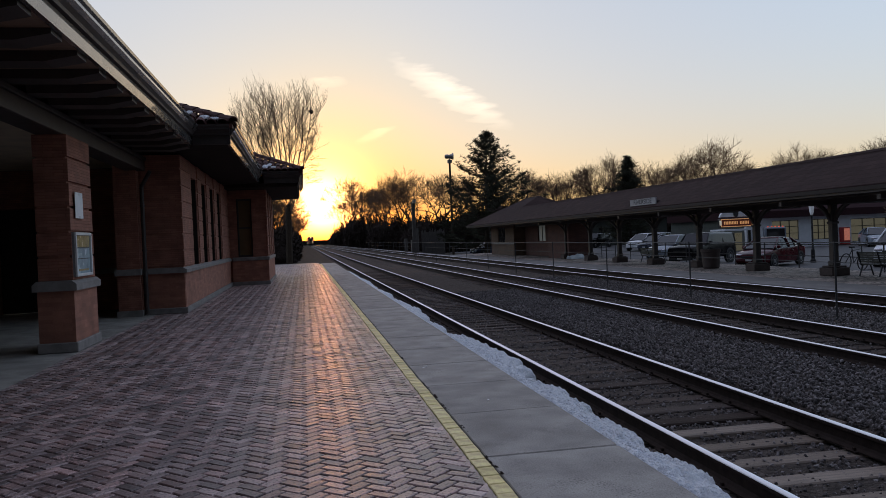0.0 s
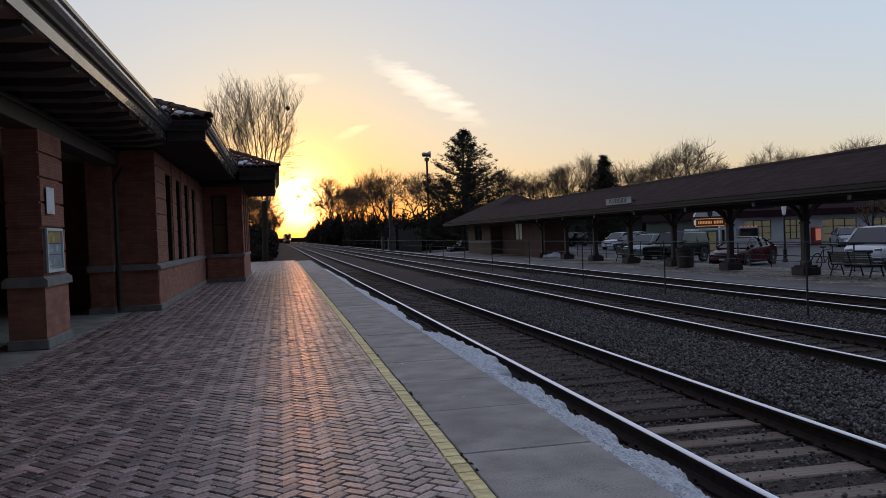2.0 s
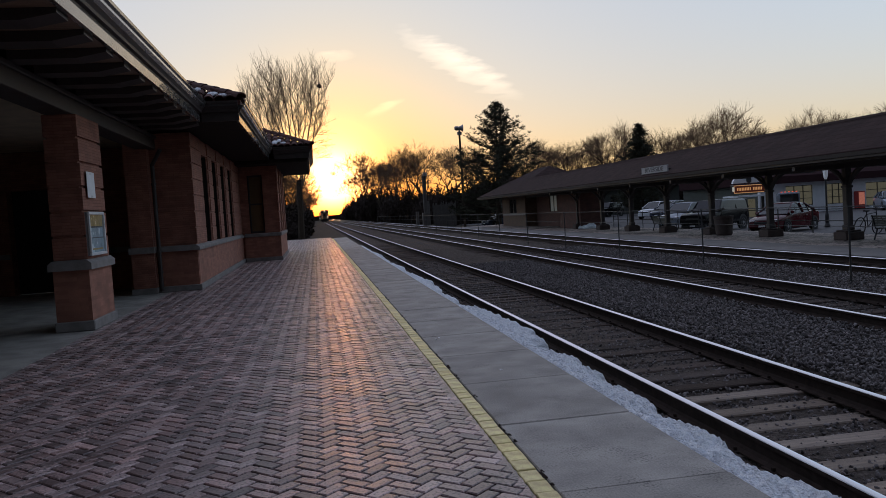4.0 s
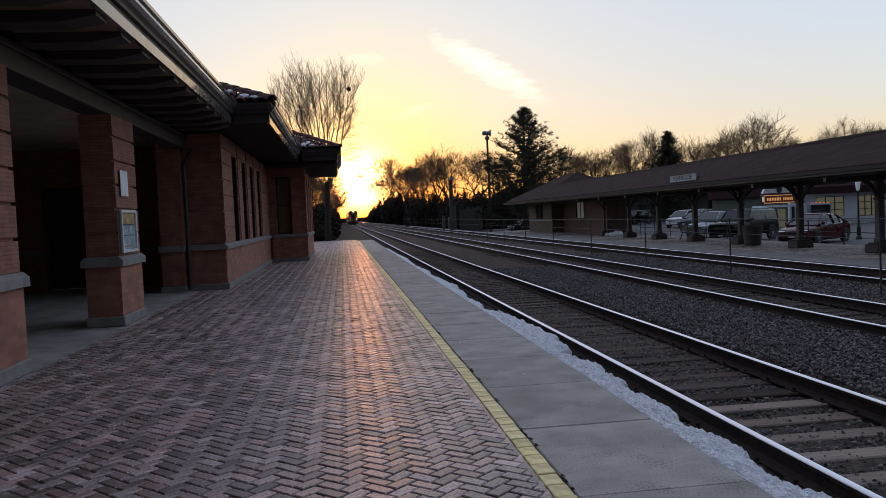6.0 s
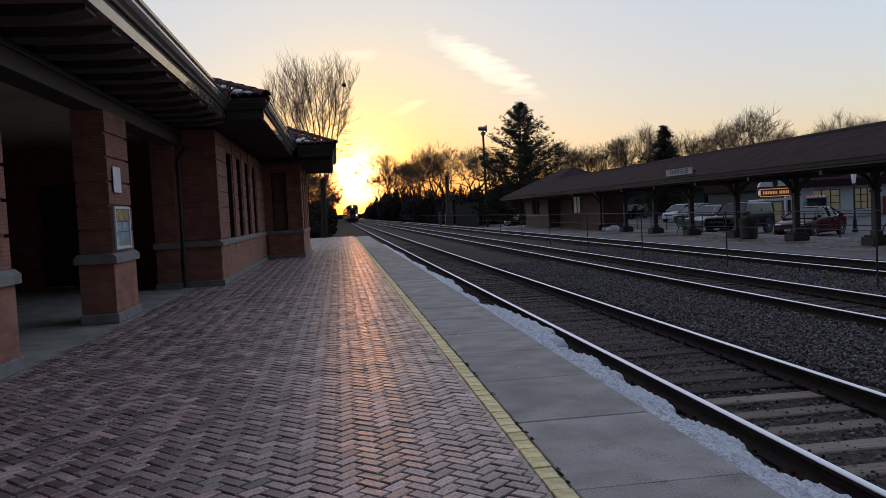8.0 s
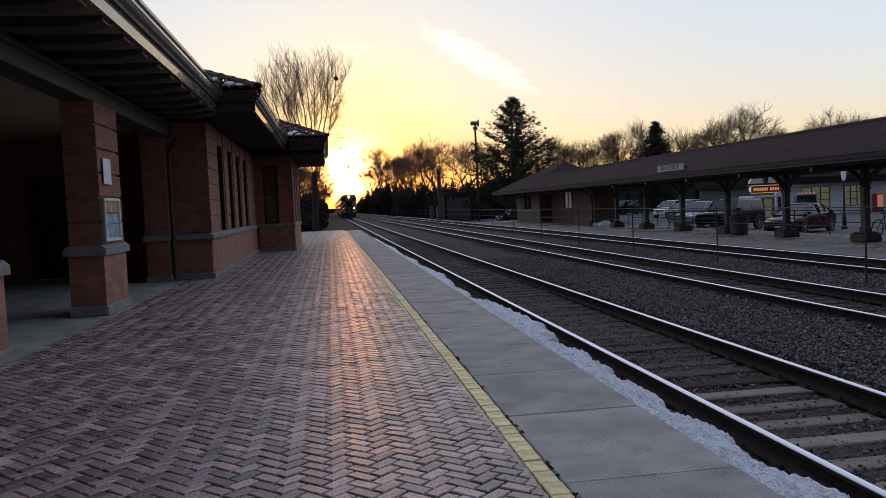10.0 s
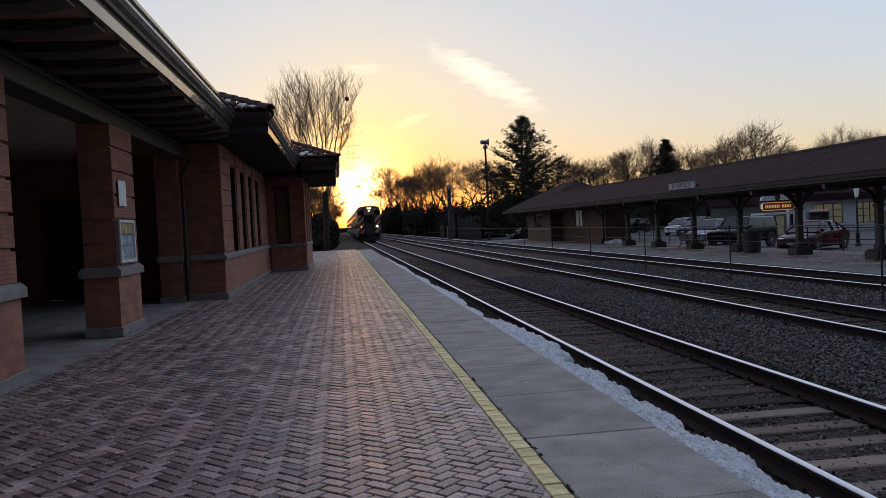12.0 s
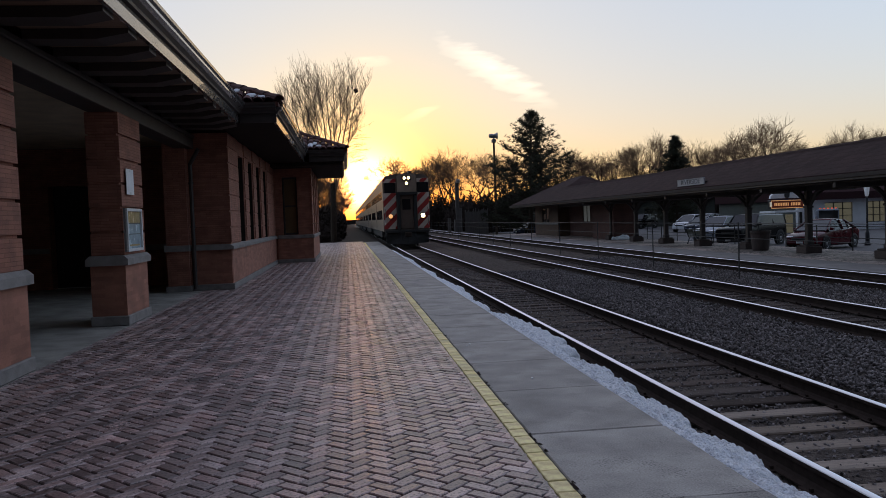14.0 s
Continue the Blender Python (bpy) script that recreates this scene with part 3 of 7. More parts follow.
def build_near_platform():
    slab = boxes((-14.0, PAVE_X1 + 0.14, -8, PAVE_END, -0.6, -0.014))
    pav = structure(part("pavement", slab, SAND_JOINT), "herringbone brick platform paving with dark sand joints", "pavement")
    W = 0.1
    vt, ft = paver_template(0.2 - 0.0145, 0.1 - 0.0145, ch=0.006)
    one = bpy.data.meshes.new("brick")
    one.from_pydata(vt.tolist(), [], ft)
    one.materials.append(BRICK_PAVER_ONE)
    rng = random.Random(2)
    s = W / math.sqrt(2)
    V, F, nv, singles = [], [], 0, 0
    for p in range(-60, 20):              # p = i - j, across
        kind = p % 4
        if kind not in (0, 3):
            continue
        for q in range(-140, 920):          # q = i + j, along
            if (p + q) % 2:
                continue
            i, j = (p + q) // 2, (q - p) // 2
            ci, cj = (i + 1.0, j + 0.5) if kind == 0 else (i + 0.5, j + 1.0)
            cx, cy = (ci - cj) * s, (ci + cj) * s
            if not (PAVE_X0 - 0.08 < cx < PAVE_X1 + 0.08 and -7.9 < cy < PAVE_END):
                continue
            turn = 45 if kind == 0 else 135
            z = rng.uniform(-0.0025, 0.002) + 0.006 * noise.noise(Vector((cx * 1.3, cy * 1.3, 7)))
            tx, ty = rng.gauss(0, 0.9), rng.gauss(0, 0.9)
            a = rng.uniform(-1.2, 1.2)
            m = pose(cx, cy, z, tx, ty, turn + a)
            if singles < 300 and -1.6 < cx < 0.95 and 4.15 < cy < 6.4:
                share("brick", one, pav, m)
                singles += 1
                continue
            pts = vt @ np.array(m.to_3x3()).T + np.array(m.translation)
            if cx < PAVE_X0 + 0.12 or cx > PAVE_X1 - 0.12:
                pts[:, 0] = np.clip(pts[:, 0], PAVE_X0, PAVE_X1)
            V.append(pts)
            F.extend([tuple(x + nv for x in f) for f in ft])
            nv += 12
    ob = raw("brick_field", np.concatenate(V).tolist(), F, BRICK_PAVER, pav)
    tagged(ob, "worn red-brown brick pavers in herringbone", kind="stuff")
    part("cut_brick_row", boxes((PAVE_X1 - 0.075, PAVE_X1, 0.5, PAVE_END, -0.05, -0.006)), BRICK_PAVER, pav)
    # yellow edge bricks
    vt, ft = paver_template(0.122, 0.2 - 0.014, ch=0.005)
    yb = bpy.data.meshes.new("yellow_brick")
    yb.from_pydata(vt.tolist(), [], ft)
    yb.materials.append(YELLOW)
    for k in list(range(300)) + list(range(-40, 0)):
        share("yellow_brick", yb, pav, pose(PAVE_X1 + 0.068 + rng.uniform(-0.004, 0.004), 0.6 + 0.2 * k, 0.002 + rng.uniform(-0.003, 0.003), rng.uniform(-1, 1), rng.uniform(-1, 1), rng.uniform(-1.5, 1.5)))
    # moss tufts and crumbs in the joint beside the concrete
    V, F = [], []
    for k in range(420):
        y = 3.0 + 30 * rng.random() ** 1.6
        if noise.noise(Vector((0, y * 1.9, 3))) < 0.05:
            continue
        c = np.array((PAVE_X1 + 0.142 + rng.uniform(-0.012, 0.02), y, 0.0))
        r = rng.uniform(0.005, 0.013)
        b = len(V)
        V += [tuple(c + (dx * r, dy * r * 1.6, dz * r)) for dx, dy, dz in ((-1, -1, -.2), (1, -1, -.2), (1, 1, -.2), (-1, 1, -.2), (0, 0, .9))]
        F += [(b, b + 1, b + 4), (b + 1, b + 2, b + 4), (b + 2, b + 3, b + 4), (b + 3, b, b + 4)]
    tagged(raw("moss", V, F, BRUSH), "dark moss tufts in the joint by the platform edge", "moss", kind="stuff")
    # concrete edge slabs
    edge = structure(part("platform_edge", boxes((1.3, 2.28, -8, 63.0, -0.6, -0.14)), CONCRETE_DARK), "grey concrete platform edge in long slabs", "platform edge")
    for k in range(47):
        y = 4.27 - 1.475 * 8 + 1.475 * k
        bm = bevelled(boxes((1.298, 2.33, y + 0.006, y + 1.475 - 0.006, -0.139, 0.0)), 0.008)
        ob = part("slab", bm, CONCRETE, edge)
        ob.matrix_basis = pose(0, 0, rng.uniform(-0.003, 0.003))
    # specks of litter on the slabs
    for x, y in ((1.77, 7.7), (1.45, 9.9), (1.5, 10.0)):
        bm = boxes((x - 0.012, x + 0.012, y - 0.018, y + 0.018, 0.002, 0.008), bevel=0.003)
        tagged(part("litter", bm, PAPER), "tiny white scrap lying on the concrete edge", "litter")
    # porch floor and the dark path beyond the paving
    structure(part("porch_floor", boxes((-14.0, PAVE_X0 - 0.004, -8, 40, -0.3, 0.0)), CONCRETE), "smooth grey concrete floor under the porch", "floor")
    structure(part("path", boxes((-14.0, 2.3, PAVE_END + 0.01, 420, -0.6, -0.1)), EARTH), "dark cinder path beyond the platform", "path")


def build_far_side():
    plat = boxes((13.97, 15.7, -5, 80, -0.7, FAR_Z), (13.97, 14.4, 80.001, 170, -0.7, FAR_Z))
    structure(part("far_platform_edge", plat, CONCRETE_DARK), "grey concrete edge of the far platform", "platform edge")
    bm = boxes((15.704, 19.9, -5, 80, -0.7, FAR_Z - 0.004))
    structure(part("far_platform", bm, PAVE_FAR), "pale brick-paved far platform dusted with snow", "platform")
    structure(part("parking_lot", boxes((19.904, 75, -5, 150, -0.9, LOT_Z)), ASPHALT), "dark asphalt parking lot behind the canopy", "parking lot")


PAVE_FAR = mat("far_platform_paving", (0.06, 0.043, 0.036), 0.8, col2=(0.6, 0.48, 0.42), vary=0.3, scale=1.1, fine=5, bump=0.3, grime=(7.0, 0.5, 0.4), brick=(0.4, 0.2, 0.012, (0.6, 0.6, 0.6)))

# ---------------------------------------------------------------- the station on the near platform


def courses(parent, x0, x1, y0, y1, z0, z1, course=0.41, groove=0.04):
    """Brickwork in tall raised courses, each a block of its own, with a gap between them."""
    z = z0
    while z < z1 - 0.05:
        part("brick_course", boxes((x0, x1, y0, y1, z, min(z + course - groove, z1)), bevel=0.004), WALL_BRICK, parent)
        z += course


def eave_y(parent, x, y0, y1, side=1):
    """Eave along y; its outer face looks to +x."""
    zb = 4.05
    part("fascia", prism(bmesh.new(), [(x - 0.06, zb), (x, zb), (x + 0.02, zb + 0.13), (x - 0.06, zb + 0.13)], "y", y0, y1), EAVE_PAINT, parent, "glossy fascia coloured darker for its shaded side")
    part("cornice", prism(bmesh.new(), [(x - 0.08, zb + 0.132), (x - 0.01, zb + 0.132), (x + 0.0, zb + 0.2), (x + 0.05, zb + 0.21), (x + 0.06, zb + 0.25), (x + 0.1, zb + 0.3), (x - 0.08, zb + 0.3)], "y", y0, y1), TRIM_DARK, parent, "dark moulded cornice")
    part("gutter", prism(bmesh.new(), [(x - 0.06, zb + 0.302), (x + 0.1, zb + 0.302), (x + 0.15, zb + 0.34), (x + 0.15, zb + 0.38), (x + 0.18, zb + 0.41), (x + 0.19, zb + 0.45), (x + 0.17, zb + 0.45), (x + 0.12, zb + 0.36), (x - 0.06, zb + 0.36)], "y", y0, y1), EAVE_PAINT, parent, "dark glossy gutter with a rolled lip")


def eave_x(parent, y, x0, x1):
    """Eave along x; its outer face looks to -y. Fascia and gutter are coloured darker for shade."""
    zb = 4.05
    part("fascia", prism(bmesh.new(), [(y + 0.06, zb), (y, zb), (y - 0.02, zb + 0.13), (y + 0.06, zb + 0.13)], "x", x0, x1), TRIM_DARK, parent, "fascia coloured darker for its shaded side")
    part("cornice", prism(bmesh.new(), [(y + 0.08, zb + 0.132), (y + 0.01, zb + 0.132), (y, zb + 0.2), (y - 0.05, zb + 0.21), (y - 0.06, zb + 0.25), (y - 0.1, zb + 0.3), (y + 0.08, zb + 0.3)], "x", x0, x1), TRIM_DARK, parent, "dark moulded cornice")
    part("gutter", prism(bmesh.new(), [(y + 0.06, zb + 0.302), (y - 0.1, zb + 0.302), (y - 0.15, zb + 0.34), (y - 0.15, zb + 0.38), (y - 0.18, zb + 0.41), (y - 0.19, zb + 0.45), (y - 0.17, zb + 0.45), (y - 0.12, zb + 0.36), (y + 0.06, zb + 0.36)], "x", x0, x1), TRIM_DARK, parent, "gutter with a rolled lip, coloured darker for its shaded side")


def tile_mesh(length, width=0.24):
    """One barrel tile with a lip, running up the slope along +y."""
    bm = bmesh.new()
    n = 6
    rings = []
    for y, k, dz in ((0, 1.0, 0.0), (length * 0.98, 0.86, -0.01)):
        outer = [(math.cos(math.pi * i / n) * width / 2 * k, y, math.sin(math.pi * i / n) * width * 0.42 * k + dz) for i in range(n + 1)]
        inner = [(a * 0.86, y, c * 0.8 - 0.002) for a, _, c in outer[::-1]]
        rings.append(outer + inner)
    loft(bm, rings)
    return mesh_of("tile", bm, TERRACOTTA)


def hip_roof(parent, x0, x1, y0, y1, z, slope, tiles):
    """A hipped roof over the eave rectangle; tiles is a list of (edge, from, to, courses): the stretches laid in single barrel tiles."""
    h = min(x1 - x0, y1 - y0) / 2
    zr = z + h * slope
    bm = bmesh.new()
    if x1 - x0 > y1 - y0:
        ym = (y0 + y1) / 2
        pts = [(x0, y0, z), (x1, y0, z), (x1, y1, z), (x0, y1, z), (x0 + h, ym, zr), (x1 - h, ym, zr)]
        fs = ((0, 1, 5, 4), (1, 2, 5), (2, 3, 4, 5), (3, 0, 4))
    else:
        xm = (x0 + x1) / 2
        pts = [(x0, y0, z), (x1, y0, z), (x1, y1, z), (x0, y1, z), (xm, y0 + h, zr), (xm, y1 - h, zr)]
        fs = ((0, 1, 4), (1, 2, 5, 4), (2, 3, 5), (3, 0, 4, 5))
    v = [bm.verts.new(p) for p in pts]
    low = [bm.verts.new((p[0], p[1], p[2] - 0.1)) for p in pts[:4]]
    for f in fs:
        bm.faces.new([v[i] for i in f])
    for i in range(4):
        j = (i + 1) % 4
        bm.faces.new((low[i], low[j], v[j], v[i]))
    bm.faces.new(low[::-1])
    bmesh.ops.recalc_face_normals(bm, faces=list(bm.faces))
    roof = part("roof", bm, TERRACOTTA, parent, "red clay barrel-tile roof")
    pitch = math.degrees(math.atan(slope))
    tl = 0.42
    me = tile_mesh(tl)
    rng = random.Random(int(z * 100 + x1 * 10))
    for edge, a, b, courses in tiles:
        n = int((b - a) / 0.25)
        for i in range(n):
            p = a + 0.125 + 0.25 * i
            for c in range(courses):
                up = (c * tl * 0.95) * math.cos(math.radians(pitch))
                if edge == "south":
                    limit = min(p - x0, x1 - p)
                else:
                    limit = min(p - y0, y1 - p)
                if up > limit - 0.05:
                    break
                zz = z + up * slope + 0.004 * c + 0.02
                jit = rng.uniform(-0.9, 0.9)
                if edge == "south":
                    share("tile", me, roof, pose(p, y0 + up - 0.03, zz, pitch, 0, jit))
                else:
                    share("tile", me, roof, pose(x1 - up + 0.03, p, zz, 0, 0, 90 + jit) @ pose(0, 0, 0, pitch))
    # hip tiles up the corner towards the platform
    if tiles:
        d = Vector((-1, 1, slope)).normalized()
        hip = tile_mesh(0.5, 0.3)
        q = d.to_track_quat("Y", "Z").to_matrix().to_4x4()
        for k in range(int(h * 1.5 / 0.45)):
            at = Vector((x1 + 0.03, y0 - 0.03, z + 0.05)) + d * (0.45 * k)
            share("tile", hip, roof, Matrix.Translation(at) @ q)
    return roof


def sash_window(parent, face, c, z0, z1, w, depth=0.2, axis="x", blind=False):
    """A window set back in its opening. axis: the way in which the wall looks."""
    win = new("window")
    win.parent = parent
    tagged(win, "tall narrow window in a dark wooden frame")
    def bx(a0, a1, d0, d1, q0, q1):
        return (face - d1, face - d0, c + a0, c + a1, q0, q1) if axis == "x" else (c + a0, c + a1, face + d0, face + d1, q0, q1)
    h = w / 2
    fr = boxes(bx(-h, -h + 0.07, depth - 0.06, depth, z0, z1), bx(h - 0.07, h, depth - 0.06, depth, z0, z1), bx(-h + 0.07, h - 0.07, depth - 0.06, depth, z0, z0 + 0.08), bx(-h + 0.07, h - 0.07, depth - 0.06, depth, z1 - 0.08, z1), bx(-h + 0.07, h - 0.07, depth - 0.05, depth, (z0 + z1) / 2 - 0.03, (z0 + z1) / 2 + 0.03))
    part("window_frame", fr, TRIM_DARK, win)
    # added liners whose dark colour stands for shade in the reveal
    for a in (-h + 0.003, h - 0.033):
        part("jamb", boxes(bx(a, a + 0.03, 0.02, depth - 0.061, z0 + 0.003, z1 - 0.003)), SOFFIT_SHADED, win, "window jamb liner darkened for shade in the reveal")
    for a, b in ((z0 + 0.08, (z0 + z1) / 2 - 0.03), ((z0 + z1) / 2 + 0.03, z1 - 0.08)):
        part("pane", boxes(bx(-h + 0.07, h - 0.07, depth - 0.025, depth - 0.015, a, b)), GLOW_BLIND if blind else GLASS_DARK, win, "blind in the pane, coloured tan for the window's warm glow" if blind else "")
    return win


def wall_with_openings(x0, x1, y0, y1, z0, z1, axis, gaps, bm=None):
    """A wall slab in one piece, pierced by openings (from, to, sill, head) along its length."""
    bm = bm or bmesh.new()
    a0, a1, d0, d1 = (y0, y1, x0, x1) if axis == "y" else (x0, x1, y0, y1)
    us = sorted({a0, a1, *[g[0] for g in gaps], *[g[1] for g in gaps]})
    zs = sorted({z0, z1, *[max(z0, g[2]) for g in gaps], *[g[3] for g in gaps]})
    solid = {}
    for i in range(len(us) - 1):
        for k in range(len(zs) - 1):
            u, z = (us[i] + us[i + 1]) / 2, (zs[k] + zs[k + 1]) / 2
            solid[i, k] = not any(a < u < b and s < z < h for a, b, s, h in gaps)
    made = {}

    def v(i, k, d):
        if (i, k, d) not in made:
            p = (d1 if d else d0, us[i], zs[k]) if axis == "y" else (us[i], d1 if d else d0, zs[k])
            made[i, k, d] = bm.verts.new(p)
        return made[i, k, d]

    for (i, k), on in solid.items():
        if not on:
            continue
        for d in (0, 1):
            bm.faces.new((v(i, k, d), v(i + 1, k, d), v(i + 1, k + 1, d), v(i, k + 1, d)))
        for di, dk, p, q in ((-1, 0, (i, k), (i, k + 1)), (1, 0, (i + 1, k), (i + 1, k + 1)), (0, -1, (i, k), (i + 1, k)), (0, 1, (i, k + 1), (i + 1, k + 1))):
            if not solid.get((i + di, k + dk), False):
                bm.faces.new((v(*p, 0), v(*q, 0), v(*q, 1), v(*p, 1)))
    bmesh.ops.recalc_face_normals(bm, faces=list(bm.faces))
    return bm


def build_pier(st, y0, y1):
    x0, x1 = -4.29, -3.72
    p = new("pier")
    p.parent = st
    tagged(p, "square red brick pier with stone band and plinth")
    part("plinth", boxes((x0 - 0.03, x1 + 0.035, y0 - 0.03, y1 + 0.06, 0.0, 0.17), bevel=0.015), LIMESTONE, p, "worn limestone plinth")
    part("dado", boxes((x0, x1, y0, y1 + 0.02, 0.171, 1.02)), WALL_SMOOTH, p, "smooth orange-red brick dado")
    part("band", prism(bmesh.new(), [(x0 - 0.06, 1.021), (x1 + 0.06, 1.021), (x1 + 0.06, 1.13), (x1 - 0.01, 1.19), (x0 + 0.01, 1.19), (x0 - 0.06, 1.13)], "y", y0 - 0.06, y1 + 0.07), LIMESTONE, p, "grey stone band course")
    part("core", boxes((x0 + 0.06, x1 - 0.05, y0 + 0.045, y1 - 0.06, 1.191, 3.6)), WALL_BRICK, p)
    courses(p, x0 + 0.02, x1 - 0.01, y0 + 0.03, y1 - 0.02, 1.191, 3.6)


def build_station():
    st = thing("station_building", "low red brick station with deep eaves and tiled roof", "station building")
    for y0 in (2.75, 8.37, 13.97):
        build_pier(st, y0, y0 + 1.44)
    # beam along the piers, porch ceiling, outlookers under the eave
    part("beam", boxes((-4.22, -3.78, -8, 20.9, 3.601, 3.86), (-4.3, -3.74, -8, 20.9, 3.861, 3.94), bevel=0.01), TRIM_DARK, st, "dark painted timber beam across the piers")
    part("soffit", boxes((-3.76, -2.46, -8, 19.5, 4.06, 4.1)), SOFFIT, st, "brown boarded soffit")
    part("porch_ceiling", boxes((-12, -4.3, -8, 23.5, 3.95, 4.0)), PLASTER, st, "tan plaster porch ceiling")
    for k in range(18):
        y = 2.2 + 1.02 * k
        part("outlooker", prism(bmesh.new(), [(-3.75, 3.94), (-3.75, 4.058), (-2.52, 4.058), (-2.52, 4.0), (-2.9, 3.93)], "y", y - 0.2, y + 0.2), TRIM_DARK, st)
    eave_y(st, -2.45, -8, 19.44)
    # porch roof, rising away from the gutter
    part("porch_roof", prism(bmesh.new(), [(-2.4, 4.42), (-2.4, 4.5), (-8.0, 7.0), (-13.5, 4.5), (-13.5, 4.42)], "y", -8, 19.4), TERRACOTTA, st)
    # back walls of the porch
    part("porch_wall", wall_with_openings(-12, -4.5, 23.6, 24.0, 0, 3.95, "x", [(-8.3, -7.2, 0.0, 2.9)]), WALL_BRICK, st)
    # openings out of view in side and end walls, added to light the porch
    part("porch_side_wall", wall_with_openings(-12.4, -12.002, -8, 24, 0, 3.95, "y", [(-6.4, -2.2, 0.0, 3.3), (-0.8, 3.4, 0.0, 3.3), (4.8, 9.0, 0.0, 3.3)]), WALL_BRICK, st)
    part("porch_end_wall", wall_with_openings(-12, -4.3, -8.4, -8.002, 0, 3.95, "x", [(-11.5, -8.6, 0.0, 3.4), (-7.9, -4.9, 0.0, 3.4)]), WALL_BRICK, st)
    part("porch_band", boxes((-12, -8.34, 23.54, 23.598, 1.02, 1.17), (-7.16, -4.56, 23.54, 23.598, 1.02, 1.17)), LIMESTONE, st)
    door = part("door", boxes((-8.4, -7.1, 24.002, 24.06, 0.01, 3.0)), WOOD_DOOR, st, "tall dark wooden door in shade")
    part("handle", lathe(bmesh.new(), [(0.02, 0), (0.03, 0.02), (0.02, 0.05)], (-7.3, 23.96, 1.0), 8, "y"), CHROME, door)
    # projecting block with four tall windows
    fx = -2.97
    gaps = [(22.95 + 2.18 * k, 24.07 + 2.18 * k, 1.16, 3.6) for k in range(4)]
    part("wall", wall_with_openings(fx - 0.34, fx, 20.95, 33.64, 1.16, 4.0, "y", gaps), WALL_BRICK, st, "thin red brick wall pierced by tall windows")
    # quoin courses on the piers between the windows
    spans = [(20.93, 22.8), (24.17, 25.05), (26.35, 27.23), (28.53, 29.41), (30.71, 33.6)]
    for a, b in spans:
        courses(st, fx - 0.02, fx + 0.03, a, b, 1.2, 4.0)
    courses(st, -3.9, fx - 0.02, 20.944, 20.959, 1.2, 4.0, groove=0.025)
    part("wall_end", boxes((-4.5, fx - 0.341, 20.96, 21.3, 0, 4.0)), WALL_BRICK, st)
    part("wall_dado", boxes((-3.9, fx + 0.02, 20.88, 20.955, 0.15, 1.02), (fx - 0.3, fx + 0.03, 20.956, 33.64, 0.15, 1.02)), WALL_SMOOTH, st, "smooth brick dado")
    part("wall_plinth", boxes((-3.93, fx + 0.075, 20.83, 20.9, 0, 0.149), (fx - 0.3, fx + 0.075, 20.901, 33.6, 0, 0.149), bevel=0.01), LIMESTONE, st, "worn pale stone plinth")
    part("wall_band", prism(bmesh.new(), [(fx - 0.3, 1.021), (fx + 0.09, 1.021), (fx + 0.09, 1.1), (fx + 0.0, 1.16), (fx - 0.3, 1.16)], "y", 20.8, 33.64), LIMESTONE, st, "grey stone sill band")
    part("wall_band", boxes((-3.96, fx - 0.3, 20.8, 20.95, 1.021, 1.16)), LIMESTONE, st, "grey stone sill band")
    for a, b, s, h in gaps:
        sash_window(st, fx, (a + b) / 2, s, h, b - a, 0.3)
    # corner pier in the angle of the porch and its rain pipe
    part("corner_pier", boxes((-4.5, -3.96, 20.62, 20.96, 0.15, 3.94)), WALL_BRICK, st)
    part("corner_plinth", boxes((-4.54, -3.93, 20.58, 20.96, 0, 0.149)), LIMESTONE, st)
    part("corner_band", boxes((-4.55, -3.93, 20.56, 20.96, 1.02, 1.17)), LIMESTONE, st)
    bm = bmesh.new()
    tube(bm, (-3.85, 20.72, 0.05), (-3.85, 20.72, 3.2), 0.05)
    tube(bm, (-3.85, 20.72, 3.2), (-3.6, 20.5, 3.55), 0.05)
    for z in (0.5, 1.6, 2.7):
        tube(bm, (-3.85, 20.72, z), (-3.85, 20.72, z + 0.05), 0.065)
    part("downspout", bm, TRIM_DARK, st, "dark metal rain pipe")
    # bay with the end window
    bx = -1.44
    part("bay_wall", wall_with_openings(-3.3, bx, 33.645, 34.0, 0.15, 4.0, "x", [(-2.62, -2.02, 1.16, 3.55)]), WALL_BRICK, st)
    part("bay_wall", wall_with_openings(bx - 0.34, bx, 34.001, 40.5, 0.15, 4.0, "y", [(34.7, 35.8, 1.16, 3.5), (36.7, 37.8, 1.16, 3.5), (38.7, 39.8, 1.16, 3.5)]), WALL_BRICK, st)
    part("bay_wall", boxes((-3.3, bx, 40.501, 40.85, 0.15, 4.0)), WALL_BRICK, st)
    for a, b in ((33.62, 34.55), (35.9, 36.6), (37.9, 38.6), (39.9, 40.5)):
        courses(st, bx - 0.02, bx + 0.035, a, b, 1.2, 4.0)
    for c in (35.25, 37.25, 39.25):
        sash_window(st, bx, c, 1.16, 3.5, 1.1, 0.24)
    sash_window(st, 33.645, -2.32, 1.16, 3.55, 0.6, 0.2, "y", True)
    part("bay_dado", boxes((-2.86, bx + 0.02, 33.59, 33.643, 0.15, 1.0), (bx + 0.001, bx + 0.03, 33.645, 40.5, 0.15, 1.0)), WALL_SMOOTH, st)
    part("bay_plinth", boxes((-2.86, bx + 0.07, 33.55, 33.64, 0, 0.149), (bx - 0.3, bx + 0.07, 33.641, 40.55, 0, 0.149)), LIMESTONE, st)
